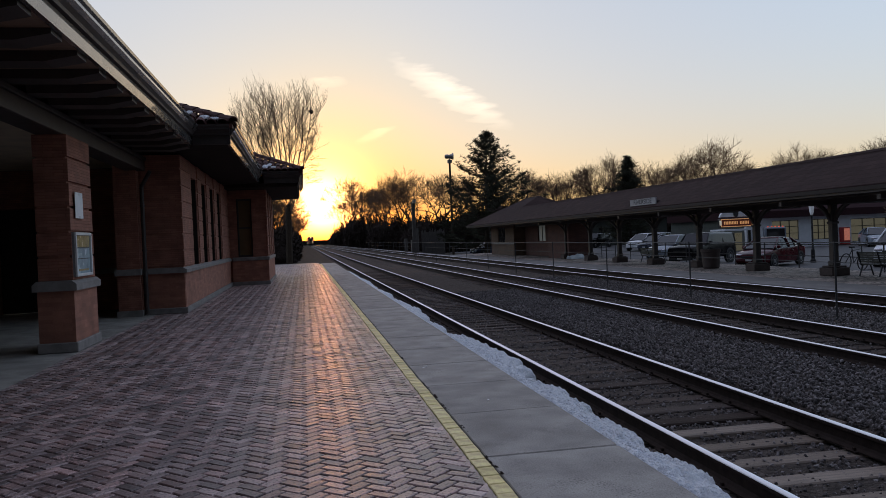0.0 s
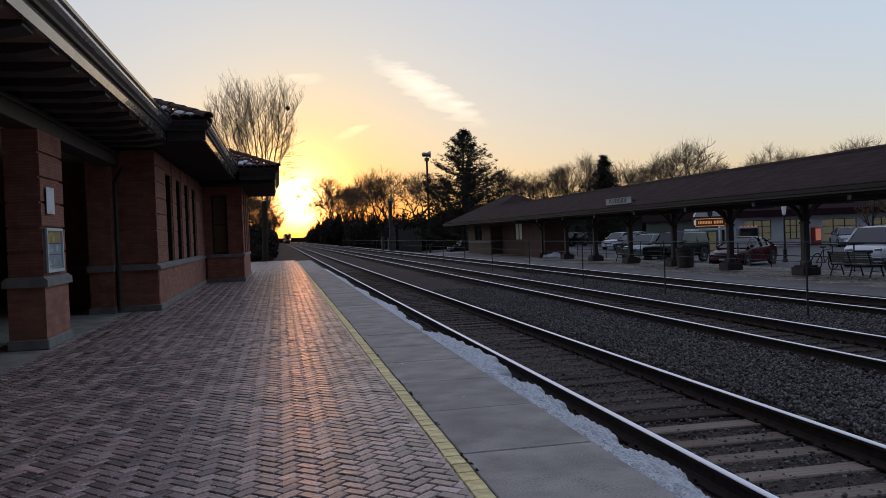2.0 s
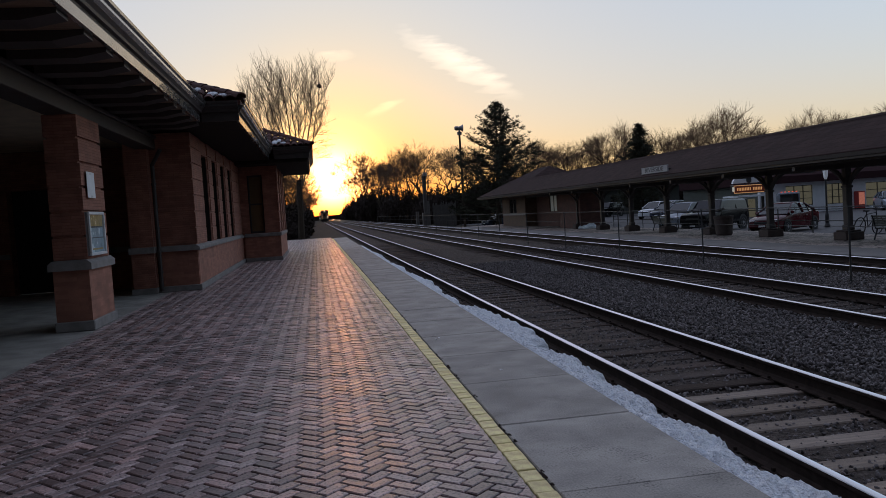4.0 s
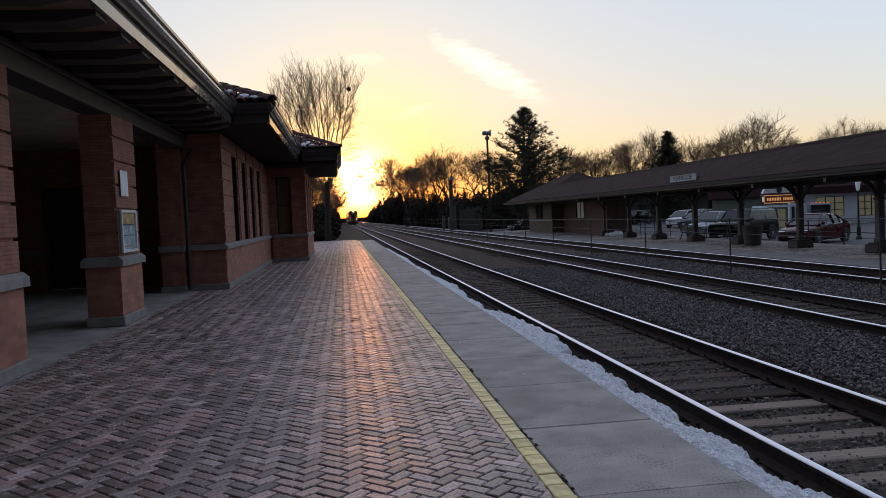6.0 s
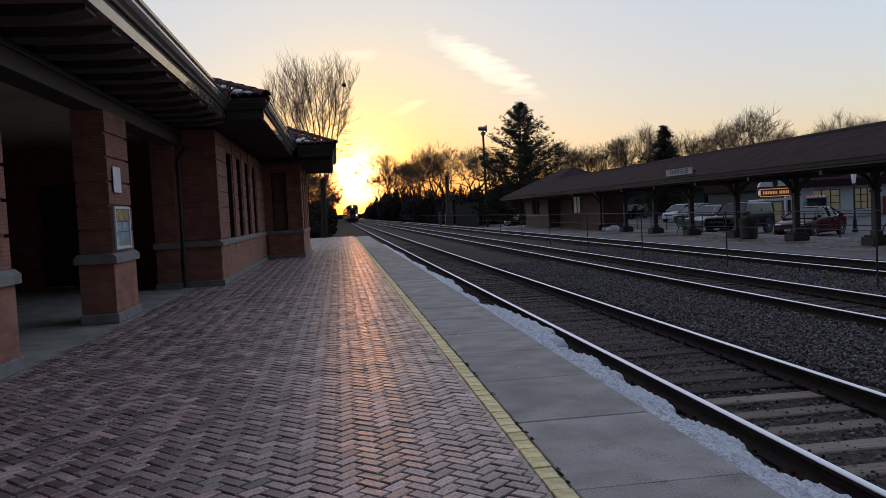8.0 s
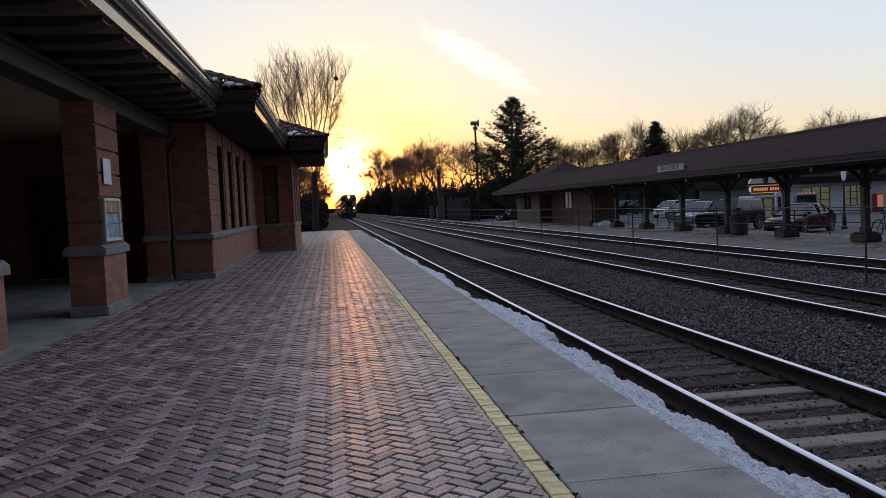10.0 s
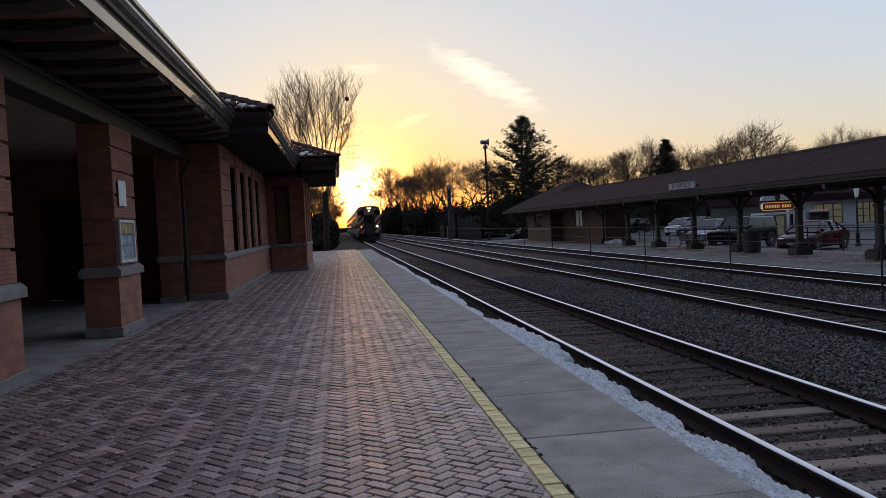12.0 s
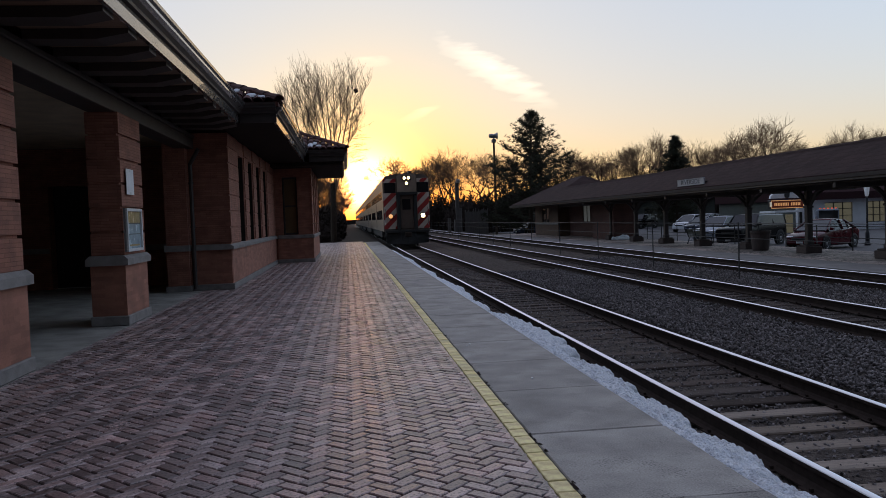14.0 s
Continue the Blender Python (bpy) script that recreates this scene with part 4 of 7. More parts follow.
    part("bay_band", boxes((-2.86, bx + 0.08, 33.54, 33.642, 1.001, 1.15), (bx + 0.001, bx + 0.08, 33.643, 40.5, 1.001, 1.15), bevel=0.02), LIMESTONE, st)
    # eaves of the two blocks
    # soffits here get the shade under the eaves as a darker colour
    part("block_soffit", boxes((-12, -1.6, 19.5, 32.2, 4.06, 4.1)), SOFFIT_SHADED, st)
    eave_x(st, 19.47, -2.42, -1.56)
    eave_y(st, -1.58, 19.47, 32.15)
    part("bay_soffit", boxes((-3.3, -0.06, 32.25, 42.0, 4.0, 4.05)), SOFFIT_SHADED, st)
    part("bay_soffit_box", boxes((-3.3, -0.1, 32.32, 41.9, 3.9, 3.998), bevel=0.02), SOFFIT_SHADED, st, "boxed eave coloured dark for its shade")
    eave_x(st, 32.2, -1.4, -0.02)
    eave_y(st, -0.04, 32.2, 42.0)
    hip_roof(st, -14, -1.5, 19.4, 44, 4.52, 0.42, [("south", -6.6, -1.5, 14), ("east", 19.5, 31.8, 2)])
    hip_roof(st, -10, 0.08, 32.1, 42.1, 4.5, 0.42, [("south", -4.2, 0.08, 12), ("east", 32.2, 42, 1)])
    # snow left lying in the roof valleys
    for x, y, z, w, l in ((-2.15, 19.62, 4.72, 0.34, 0.28), (-2.5, 19.75, 4.86, 0.2, 0.2), (-1.9, 19.45, 4.66, 0.28, 0.12), (-1.32, 32.3, 4.72, 0.3, 0.4), (-1.15, 32.5, 4.8, 0.25, 0.3), (-1.0, 32.2, 4.68, 0.3, 0.16)):
        bm = bmesh.new()
        bmesh.ops.create_icosphere(bm, subdivisions=3, radius=1.0)
        for v in bm.verts:
            n = 1 + 0.35 * noise.noise(v.co * 2.3 + Vector((x * 9, y, 0)))
            v.co = Vector((x + v.co.x * w * n * 0.36, y + v.co.y * l * n * 0.36, z + v.co.z * 0.035 * n + v.co.y * l * 0.2))
        tagged(part("snow_patch", bm, SNOW, smooth=True), "thin remnant of snow on red clay tiles", "snow")
    # the far wing closes the view behind the bay
    part("rear_wall", boxes((-12, -3.301, 40.5, 40.9, 0, 4.0)), WALL_BRICK, st)


def build_notices():
    case = thing("display_case", "framed display case with a map on a brick pier", "display case")
    x = -3.728
    y0, y1, z0, z1 = 14.02, 15.0, 1.24, 1.98
    part("back_board", boxes((x - 0.01, x + 0.03, y0, y1, z0, z1)), GREY_METAL, case)
    part("frame", boxes((x + 0.031, x + 0.07, y0, y1, z0, z0 + 0.05), (x + 0.031, x + 0.07, y0, y1, z1 - 0.05, z1), (x + 0.031, x + 0.07, y0, y0 + 0.05, z0 + 0.051, z1 - 0.051), (x + 0.031, x + 0.07, y1 - 0.05, y1, z0 + 0.051, z1 - 0.051), bevel=0.006), TRIM_LIGHT, case, "pale metal frame")
    part("map", boxes((x + 0.031, x + 0.036, y0 + 0.05, y1 - 0.05, z0 + 0.05, 1.73)), POSTER_BLUE, case, "blue and white printed map")
    part("heading", boxes((x + 0.031, x + 0.036, y0 + 0.05, y1 - 0.05, 1.731, z1 - 0.05)), POSTER_TAN, case, "tan printed heading")
    part("printed_bar", boxes((x + 0.037, x + 0.039, y0 + 0.06, y1 - 0.06, 1.71, 1.735)), SIGN_INK, case)
    part("printed_bar", boxes((x + 0.037, x + 0.039, y0 + 0.06, y1 - 0.06, 1.53, 1.545)), SIGN_INK, case)
    part("printed_bar", boxes((x + 0.037, x + 0.039, y0 + 0.2, y1 - 0.15, 1.33, 1.36)), POSTER_TAN, case)
    no = thing("notice", "blank white paper notice taped on a brick pier", "notice")
    part("sheet", boxes((-3.7, -3.692, 14.2, 14.66, 2.22, 2.66)), PAPER, no)
    for z in (2.24, 2.63):
        part("tape", boxes((-3.691, -3.69, 14.38, 14.48, z - 0.02, z + 0.02)), TRIM_LIGHT, no)

# ---------------------------------------------------------------- canopy and house on the far platform
COL_X = 17.75
EAVE_X = 15.75


def build_column():
    col = thing("canopy_column", "dark painted canopy column with curved braces on a brick plinth", "column", "canopy columns")
    part("plinth", boxes((-0.34, 0.34, -0.34, 0.34, 0, 0.27), (-0.28, 0.28, -0.28, 0.28, 0.27, 0.33), bevel=0.02), PLINTH, col, "brown stone plinth")
    part("post", boxes((-0.11, 0.11, -0.11, 0.11, 0.331, 2.75), (-0.14, 0.14, -0.14, 0.14, 0.33, 0.5), (-0.14, 0.14, -0.14, 0.14, 1.75, 1.83), bevel=0.015), TRIM_DARK, col)
    for sx, sy in ((0, 1), (0, -1), (1, 0), (-1, 0)):
        reach = 0.62 if sy else 0.55
        pts = []
        for k in range(9):
            a = math.pi / 2 * k / 8
            pts.append((0.08 + reach * (0.55 * k / 8 + 0.45 * (1 - math.cos(a))), 1.86 + 0.56 * (0.6 * k / 8 + 0.4 * math.sin(a))))
        bm = bmesh.new()
        rings = []
        for d, z in pts:
            w = 0.05
            ring = [(-w, -0.065), (w, -0.065), (w, 0.065), (-w, 0.065)]
            rings.append([((d + e if sx == 1 else -(d + e)) if sx else t, (d + e if sy == 1 else -(d + e)) if sy else t, z) for t, e in ring])
        loft(bm, rings)
        part("brace", bm, TRIM_DARK, col)
    return col


PLINTH = mat("brown_stone_plinth", (0.06, 0.04, 0.035), 0.8, vary=0.3, scale=6)


def build_canopy():
    z0 = FAR_Z
    can = thing("platform_canopy", "long low gabled platform canopy with brown shingle roof", "canopy")
    y0, y1 = -5.0, 65.0
    zr, ze = 3.76, 2.6
    half = COL_X - EAVE_X
    part("roof", prism(bmesh.new(), [(EAVE_X, ze), (COL_X, zr), (COL_X + half, ze), (COL_X + half, ze - 0.09), (COL_X, zr - 0.1), (EAVE_X, ze - 0.09)], "y", y0, y1), SHINGLE, can, "brown shingled gable roof")
    part("ridge_cap", prism(bmesh.new(), [(COL_X - 0.14, zr - 0.06), (COL_X, zr + 0.03), (COL_X + 0.14, zr - 0.06), (COL_X, zr - 0.02)], "y", y0, y1), SHINGLE, can)
    for x in (EAVE_X, COL_X + half):
        s = -1 if x < COL_X else 1
        part("fascia", boxes((x - 0.03, x + 0.03, y0, y1, ze - 0.24, ze - 0.091)), TRIM_DARK, can)
        part("gutter", prism(bmesh.new(), [(x + s * 0.031, ze - 0.16), (x + s * 0.09, ze - 0.16), (x + s * 0.13, ze - 0.05), (x + s * 0.11, ze - 0.05), (x + s * 0.08, ze - 0.13), (x + s * 0.031, ze - 0.13)], "y", y0, y1), GUTTER_BROWN, can)
    part("ceiling", boxes((EAVE_X + 0.05, COL_X + half - 0.05, y0, y1, ze - 0.14, ze - 0.1)), TRIM_DARK, can)
    part("beam", boxes((COL_X - 0.12, COL_X + 0.12, y0, y1, 2.15, 2.459)), TRIM_DARK, can)
    for x in (EAVE_X + 0.35, COL_X + half - 0.35):
        part("purlin", boxes((x - 0.06, x + 0.06, y0, y1, 2.3, 2.459)), TRIM_DARK, can)
    col = build_column()
    ys = [24.35 + 4.65 * k for k in range(-6, 7)]
    col.matrix_basis = pose(COL_X, ys[0], z0)
    for k, y in enumerate(ys[1:]):
        copy_thing(col, pose(COL_X, y, z0))
        part("cross_beam", boxes((EAVE_X + 0.06, COL_X + half - 0.06, y - 0.08, y + 0.08, 2.16, 2.3)), TRIM_DARK, can)
    # the name board on the roof slope
    sg = thing("name_board", "weathered grey station name board with dark capital letters", "sign")
    yc, zc = 35.5, 2.87
    part("board", boxes((-1.44, 1.44, -0.03, 0.03, -0.15, 0.15), bevel=0.008), SIGN_BACK, sg)
    part("edging", boxes((-1.44, 1.44, -0.045, -0.031, 0.13, 0.15), (-1.44, 1.44, -0.045, -0.031, -0.15, -0.13)), SIGN_BACK, sg)
    words("lettering", "RIVERSIDE", 0.3, SIGN_INK, sg, pose(0, -0.034, 0.0, 90) @ Matrix.Diagonal((1.5, 1, 1, 1)))
    for x in (-1.2, 1.2):
        part("strut", boxes((x - 0.03, x + 0.03, 0.031, 0.3, -0.06, 0.0)), BLACK_METAL, sg)
    sg.matrix_basis = pose(15.93, yc, zc, 0, 0, -90)


GUTTER_BROWN = mat("brown_metal_gutter", (0.075, 0.062, 0.056), 0.5, vary=0.2)


def build_far_house():
    ho = thing("ticket_house", "small brick station house with a wide brown hipped roof", "station house")
    x0, x1, y0, y1 = EAVE_X, 25.25, 62.6, 76.0
    ze, zr = 2.6, 4.87
    h = (x1 - x0) / 2
    xm = (x0 + x1) / 2
    bm = bmesh.new()
    pts = [(x0, y0, ze), (x1, y0, ze), (x1, y1, ze), (x0, y1, ze), (xm, y0 + h, zr), (xm, y1 - h, zr)]
    v = [bm.verts.new(p) for p in pts]
    low = [bm.verts.new((p[0], p[1], p[2] - 0.1)) for p in pts[:4]]
    for f in ((0, 1, 4), (1, 2, 5, 4), (2, 3, 5), (3, 0, 4, 5)):
        bm.faces.new([v[i] for i in f])
    for i in range(4):
        j = (i + 1) % 4
        bm.faces.new((low[i], low[j], v[j], v[i]))
    bm.faces.new(low[::-1])
    bmesh.ops.recalc_face_normals(bm, faces=list(bm.faces))
    part("roof", bm, SHINGLE, ho, "brown shingled hipped roof")
    part("fascia", boxes((x0 - 0.02, x0 + 0.03, 65.01, y1, ze - 0.25, ze - 0.101), (x0, x1, y1 - 0.03, y1 + 0.02, ze - 0.25, ze - 0.101), (20.0, x1, y0 - 0.02, y0 + 0.03, ze - 0.25, ze - 0.101)), TRIM_DARK, ho)
    part("gutter", prism(bmesh.new(), [(x0 - 0.021, ze - 0.16), (x0 - 0.08, ze - 0.16), (x0 - 0.12, ze - 0.05), (x0 - 0.1, ze - 0.05), (x0 - 0.021, ze - 0.13)], "y", 65.01, y1), GUTTER_BROWN, ho)
    part("ceiling", boxes((x0 + 0.05, x1 - 0.05, 65.05, y1 - 0.05, ze - 0.16, ze - 0.11)), TRIM_DARK, ho)
    fx = 17.75
    z = FAR_Z
    # the lit brick bay, a recess with a door, and the near brick wall
    part("bay_wall", wall_with_openings(fx, fx + 0.3, 66.0, 74.0, z + 0.001, 2.44, "y", [(69.0, 71.6, 0.85, 2.2)]), TAN_BRICK, ho, "tan brick bay")
    part("bay_wall", boxes((fx + 0.301, 24.0, 66.0, 66.3, z, 2.44)), TAN_BRICK, ho)
    part("bay_sill", boxes((fx - 0.06, fx - 0.002, 65.95, 74.0, 0.72, 0.85)), LIMESTONE, ho)
    sash_window_far(ho, fx, 69.65, 0.86, 2.2, 1.25)
    sash_window_far(ho, fx, 70.95, 0.86, 2.2, 1.25)
    part("recess_wall", wall_with_openings(fx + 1.0, fx + 1.3, 56.4, 65.99, z + 0.001, 2.44, "y", [(60.2, 62.2, 0.95, 2.2)]), SHADED_BRICK, ho)
    part("window_pane", boxes((fx + 1.1, fx + 1.12, 60.2, 62.2, 0.95, 2.2)), ROOM_GLOW, ho, "dimly lit window")
    part("window_bar", boxes((fx + 1.05, fx + 1.09, 61.17, 61.23, 0.95, 2.2), (fx + 1.05, fx + 1.09, 60.2, 60.27, 0.95, 2.2), (fx + 1.05, fx + 1.09, 62.13, 62.2, 0.95, 2.2)), TRIM_DARK, ho)
    part("near_wall", boxes((fx, fx + 0.3, 51.8, 56.399, z, 2.44), (fx + 0.301, 19.2, 51.8, 52.1, z, 2.44)), SHADED_BRICK, ho, "red brick wall darkened for the shade of deep eaves")
    part("rear_wall", boxes((24.0, 24.3, 66.0, 74.0, z, 2.44)), SHADED_BRICK, ho)
    part("end_wall", boxes((fx, 24.0, 74.001, 74.3, z, 2.44)), SHADED_BRICK, ho)
    lam = thing("ceiling_lamp", "small lit lamp under the house eaves", "lamp")
    part("shade", lathe(bmesh.new(), [(0.05, 2.44), (0.18, 2.4), (0.2, 2.33)], (18.2, 63.4, 0), 12), BLACK_METAL, lam)
    part("bulb", lathe(bmesh.new(), [(0.04, 2.329), (0.09, 2.3), (0.03, 2.26)], (18.2, 63.4, 0), 10), LAMP_LENS, lam)


# red brick with the deep eaves' shade put into its colour
SHADED_BRICK = mat("eave_shaded_red_brick", (0.1, 0.045, 0.035), 0.85, vary=0.25, scale=2, brick=(0.25, 0.08, 0.008, (0.7, 0.7, 0.7)))
TAN_BRICK = mat("tan_brick", (0.12, 0.072, 0.048), 0.8, vary=0.2, scale=2, brick=(0.25, 0.08, 0.008, (0.7, 0.7, 0.7)))
ROOM_GLOW = mat("dim_lit_window", (0.3, 0.33, 0.33), 0.4, bump=0, vary=0.3, emit=(0.6, 0.62, 0.58), emit_strength=0.05)


def sash_window_far(parent, face, c, z0, z1, w):
    win = new("window")
    win.parent = parent
    h = w / 2
    part("window_frame", boxes((face + 0.05, face + 0.12, c - h, c - h + 0.07, z0, z1), (face + 0.05, face + 0.12, c + h - 0.07, c + h, z0, z1), (face + 0.05, face + 0.12, c - h + 0.07, c + h - 0.07, z0, z0 + 0.07), (face + 0.05, face + 0.12, c - h + 0.07, c + h - 0.07, z1 - 0.07, z1)), TRIM_DARK, win)
    part("pane", boxes((face + 0.08, face + 0.09, c - h + 0.07, c + h - 0.07, z0 + 0.07, z1 - 0.07)), GLASS_DARK, win)


def build_fence():
    fe = thing("track_fence", "thin dark steel post-and-rail fence between the tracks", "fence")
    x = 10.31
    post = mesh_of("post", tube(bmesh.new(), (0, 0, -0.45), (0, 0, 1.22), 0.02, sides=8), FENCE_STEEL)
    ys = [8.1 + 6.0 * k for k in range(22)]
    for y in ys:
        share("post", post, fe, pose(x, y, 0))
    for a, b in zip(ys, ys[1:]):
        for z in (1.19, 0.8):
            part("bar", tube(bmesh.new(), (x, a, z), (x, b, z), 0.011 if z > 1 else 0.007, sides=6), FENCE_STEEL, fe)
    # the railing along the parking side of the far platform
    ra = thing("platform_railing", "low dark railing at the back of the far platform", "railing")
    x = 19.7
    ys = [10 + 2.4 * k for k in range(18)] + [76 + 2.4 * k for k in range(14)]
    for a, b in zip(ys, ys[1:]):
        part("post", tube(bmesh.new(), (x, a, FAR_Z), (x, a, FAR_Z + 1.0), 0.025, sides=8), FENCE_STEEL, ra)
        if b - a < 3:
            for z in (0.95, 0.5):
                part("bar", tube(bmesh.new(), (x, a, FAR_Z + z), (x, b, FAR_Z + z), 0.018, sides=6), FENCE_STEEL, ra)


FENCE_STEEL = mat("dull_fence_steel", (0.05, 0.048, 0.048), 0.6, 0.3, vary=0.2)

# ---------------------------------------------------------------- vehicles


def car_ring(x, hw, z0, z1, tuck=0.9, crown=0.03):
    """One cross-section of a body, from the sill up and over."""
    mid = z0 + (z1 - z0) * 0.55
    return [(x, -hw * tuck, z0), (x, -hw, z0 + 0.08), (x, -hw, mid), (x, -hw * 0.95, z1 - 0.05), (x, -hw * 0.85, z1), (x, 0, z1 + crown),
            (x, hw * 0.85, z1), (x, hw * 0.95, z1 - 0.05), (x, hw, mid), (x, hw, z0 + 0.08), (x, hw * tuck, z0)]


def build_car(name, label, paint_mat, m, style="sedan", group="parked cars"):
    """A car with its nose towards +x."""
    L, W, H, hood, belt = {"sedan": (4.6, 1.78, 1.46, 0.88, 0.95), "suv": (4.7, 1.88, 1.78, 1.12, 1.2), "crossover": (4.5, 1.85, 1.66, 1.0, 1.06), "van": (5.0, 1.95, 1.78, 1.02, 1.1)}[style]
    ca = thing(name, label, "car", group)
    hl, hw = L / 2, W / 2
    if style == "sedan":
        body = [(-hl, 0.72, 0.42, 0.86), (-hl + 0.15, 0.92, 0.28, 0.96), (-hl + 0.7, 1, 0.2, 0.99), (-0.6, 1, 0.18, belt), (0.7, 1, 0.18, belt - 0.02), (hl - 1.0, 0.99, 0.2, hood), (hl - 0.35, 0.95, 0.22, hood - 0.1), (hl - 0.06, 0.82, 0.28, hood - 0.24), (hl, 0.7, 0.36, hood - 0.36)]
        roof = [(-hl + 0.5, 0.72, 0.98), (-0.95, 0.7, H - 0.06), (-0.2, 0.7, H), (0.35, 0.7, H - 0.04), (1.25, 0.78, belt)]
    elif style == "suv":
        body = [(-hl, 0.9, 0.5, 1.1), (-hl + 0.1, 0.98, 0.4, belt), (-0.6, 1, 0.38, belt), (0.7, 1, 0.38, belt), (hl - 1.35, 0.98, 0.4, hood), (hl - 0.2, 0.9, 0.42, hood - 0.03), (hl - 0.04, 0.86, 0.48, hood - 0.1), (hl, 0.84, 0.52, hood - 0.14)]
        roof = [(-hl + 0.06, 0.88, belt), (-hl + 0.16, 0.84, H - 0.05), (-0.2, 0.83, H), (0.45, 0.82, H - 0.03), (0.95, 0.86, belt)]
    elif style == "crossover":
        body = [(-hl, 0.8, 0.45, 0.98), (-hl + 0.12, 0.95, 0.32, belt), (-0.6, 1, 0.26, belt), (0.7, 1, 0.26, belt), (hl - 1.05, 0.98, 0.28, hood), (hl - 0.35, 0.93, 0.3, hood - 0.1), (hl - 0.05, 0.8, 0.34, hood - 0.26), (hl, 0.7, 0.42, hood - 0.36)]
        roof = [(-hl + 0.1, 0.8, belt), (-hl + 0.55, 0.75, H - 0.08), (-0.3, 0.75, H), (0.35, 0.74, H - 0.04), (1.25, 0.8, belt)]
    else:
        body = [(-hl, 0.88, 0.4, 1.05), (-hl + 0.1, 0.97, 0.3, belt), (-0.6, 1, 0.22, belt), (1.0, 1, 0.22, belt), (hl - 0.85, 0.97, 0.24, hood), (hl - 0.3, 0.92, 0.26, hood - 0.14), (hl - 0.05, 0.8, 0.3, hood - 0.32), (hl, 0.7, 0.38, hood - 0.42)]
        roof = [(-hl + 0.05, 0.86, belt), (-hl + 0.2, 0.82, H - 0.04), (-0.3, 0.82, H), (0.7, 0.8, H - 0.04), (1.75, 0.84, belt)]
    shell = part("body", loft(bmesh.new(), [car_ring(x, hw * k, a, b) for x, k, a, b in body]), paint_mat, ca, smooth=True)
    shell.data.set_sharp_from_angle(angle=radians(35))
    # glasshouse: glass below, painted roof skin and pillars on top
    def gring(x, k, z, drop):
        w = hw * k
        return [(x, -hw * 0.93, belt - 0.06), (x, -w, max(belt, z - drop)), (x, -w * 0.9, z), (x, w * 0.9, z), (x, w, max(belt, z - drop)), (x, hw * 0.93, belt - 0.06)]
    part("glasshouse", loft(bmesh.new(), [gring(x, k, z, 0.06) for x, k, z in roof]), GLASS_TINT if style == "suv" else GLASS_DARK, ca, "dark car glass", smooth=False)
    top = bmesh.new()
    loft(top, [[(x, -hw * k * 0.97, z - 0.05), (x, -hw * k * 0.8, z + 0.015), (x, 0, z + 0.03), (x, hw * k * 0.8, z + 0.015), (x, hw * k * 0.97, z - 0.05)] for x, k, z in roof[1:-1]])
    part("roof_skin", top, paint_mat, ca, smooth=True)
    for s in (-1, 1):
        (xa, ka, za), (xb, kb, zb) = roof[-2], roof[-1]
        part("windscreen_pillar", tube(bmesh.new(), (xa, s * hw * ka * 0.95, za - 0.02), (xb, s * hw * 0.92, zb), 0.04, sides=6), paint_mat, ca)
        (xa, ka, za), (xb, kb, zb) = roof[1], roof[0]
        part("rear_pillar", tube(bmesh.new(), (xa, s * hw * ka * 0.95, za - 0.02), (xb, s * hw * 0.9, zb), 0.06, sides=6), paint_mat, ca)
        xm = (roof[1][0] + roof[-2][0]) / 2
        part("door_pillar", tube(bmesh.new(), (xm, s * hw * 0.74, H - 0.04), (xm - 0.05, s * hw * 0.935, belt), 0.04, sides=6), paint_mat, ca)
        part("mirror", bevelled(boxes((roof[-1][0] - 0.35, roof[-1][0] - 0.2, s * (hw + 0.02) - 0.08, s * (hw + 0.02) + 0.08, belt - 0.02, belt + 0.13)), 0.03), paint_mat, ca)
        part("headlight", bevelled(boxes((hl - 0.3, hl - 0.05, s * hw * 0.62 - 0.16, s * hw * 0.62 + 0.16, hood - 0.32, hood - 0.17)), 0.04), CHROME, ca, "clear headlight")
        part("tail_light", bevelled(boxes((-hl - 0.005, -hl + 0.15, s * hw * 0.72 - 0.12, s * hw * 0.72 + 0.12, 0.7, 0.86)), 0.02), TAIL_RED, ca)
        part("door_handle", boxes((xm - 0.35, xm - 0.2, s * hw - 0.005, s * hw + 0.025, belt - 0.17, belt - 0.14)), CHROME, ca)
    part("grille", bevelled(boxes((hl - 0.09, hl + 0.012, -0.42, 0.42, hood - 0.38, hood - 0.26)), 0.015), BLACK_METAL, ca)
    part("bumper", bevelled(boxes((hl - 0.18, hl + 0.03, -hw * 0.78, hw * 0.78, 0.3, 0.46)), 0.05), BLACK_METAL if style == "suv" else paint_mat, ca)
    part("number_plate", boxes((hl + 0.031, hl + 0.04, -0.16, 0.16, 0.36, 0.45)), PAPER, ca)
    r = 0.39 if style == "suv" else 0.32
    tyre = mesh_of("tyre", lathe(bmesh.new(), [(r * 0.62, -0.1), (r * 0.95, -0.11), (r, -0.07), (r, 0.07), (r * 0.95, 0.11), (r * 0.62, 0.1)], (0, 0, 0), 20, "y"), RUBBER)
    rim = mesh_of("rim", lathe(bmesh.new(), [(r * 0.15, -0.115), (r * 0.3, -0.1), (r * 0.55, -0.09), (r * 0.63, -0.112), (r * 0.63, 0.112), (r * 0.55, 0.09), (r * 0.3, 0.1), (r * 0.15, 0.115)], (0, 0, 0), 14, "y"), GREY_METAL)
    for x in (hl - 0.85, -hl + 0.85):
        for s in (-1, 1):
            wh = new("wheel")
            wh.parent = ca
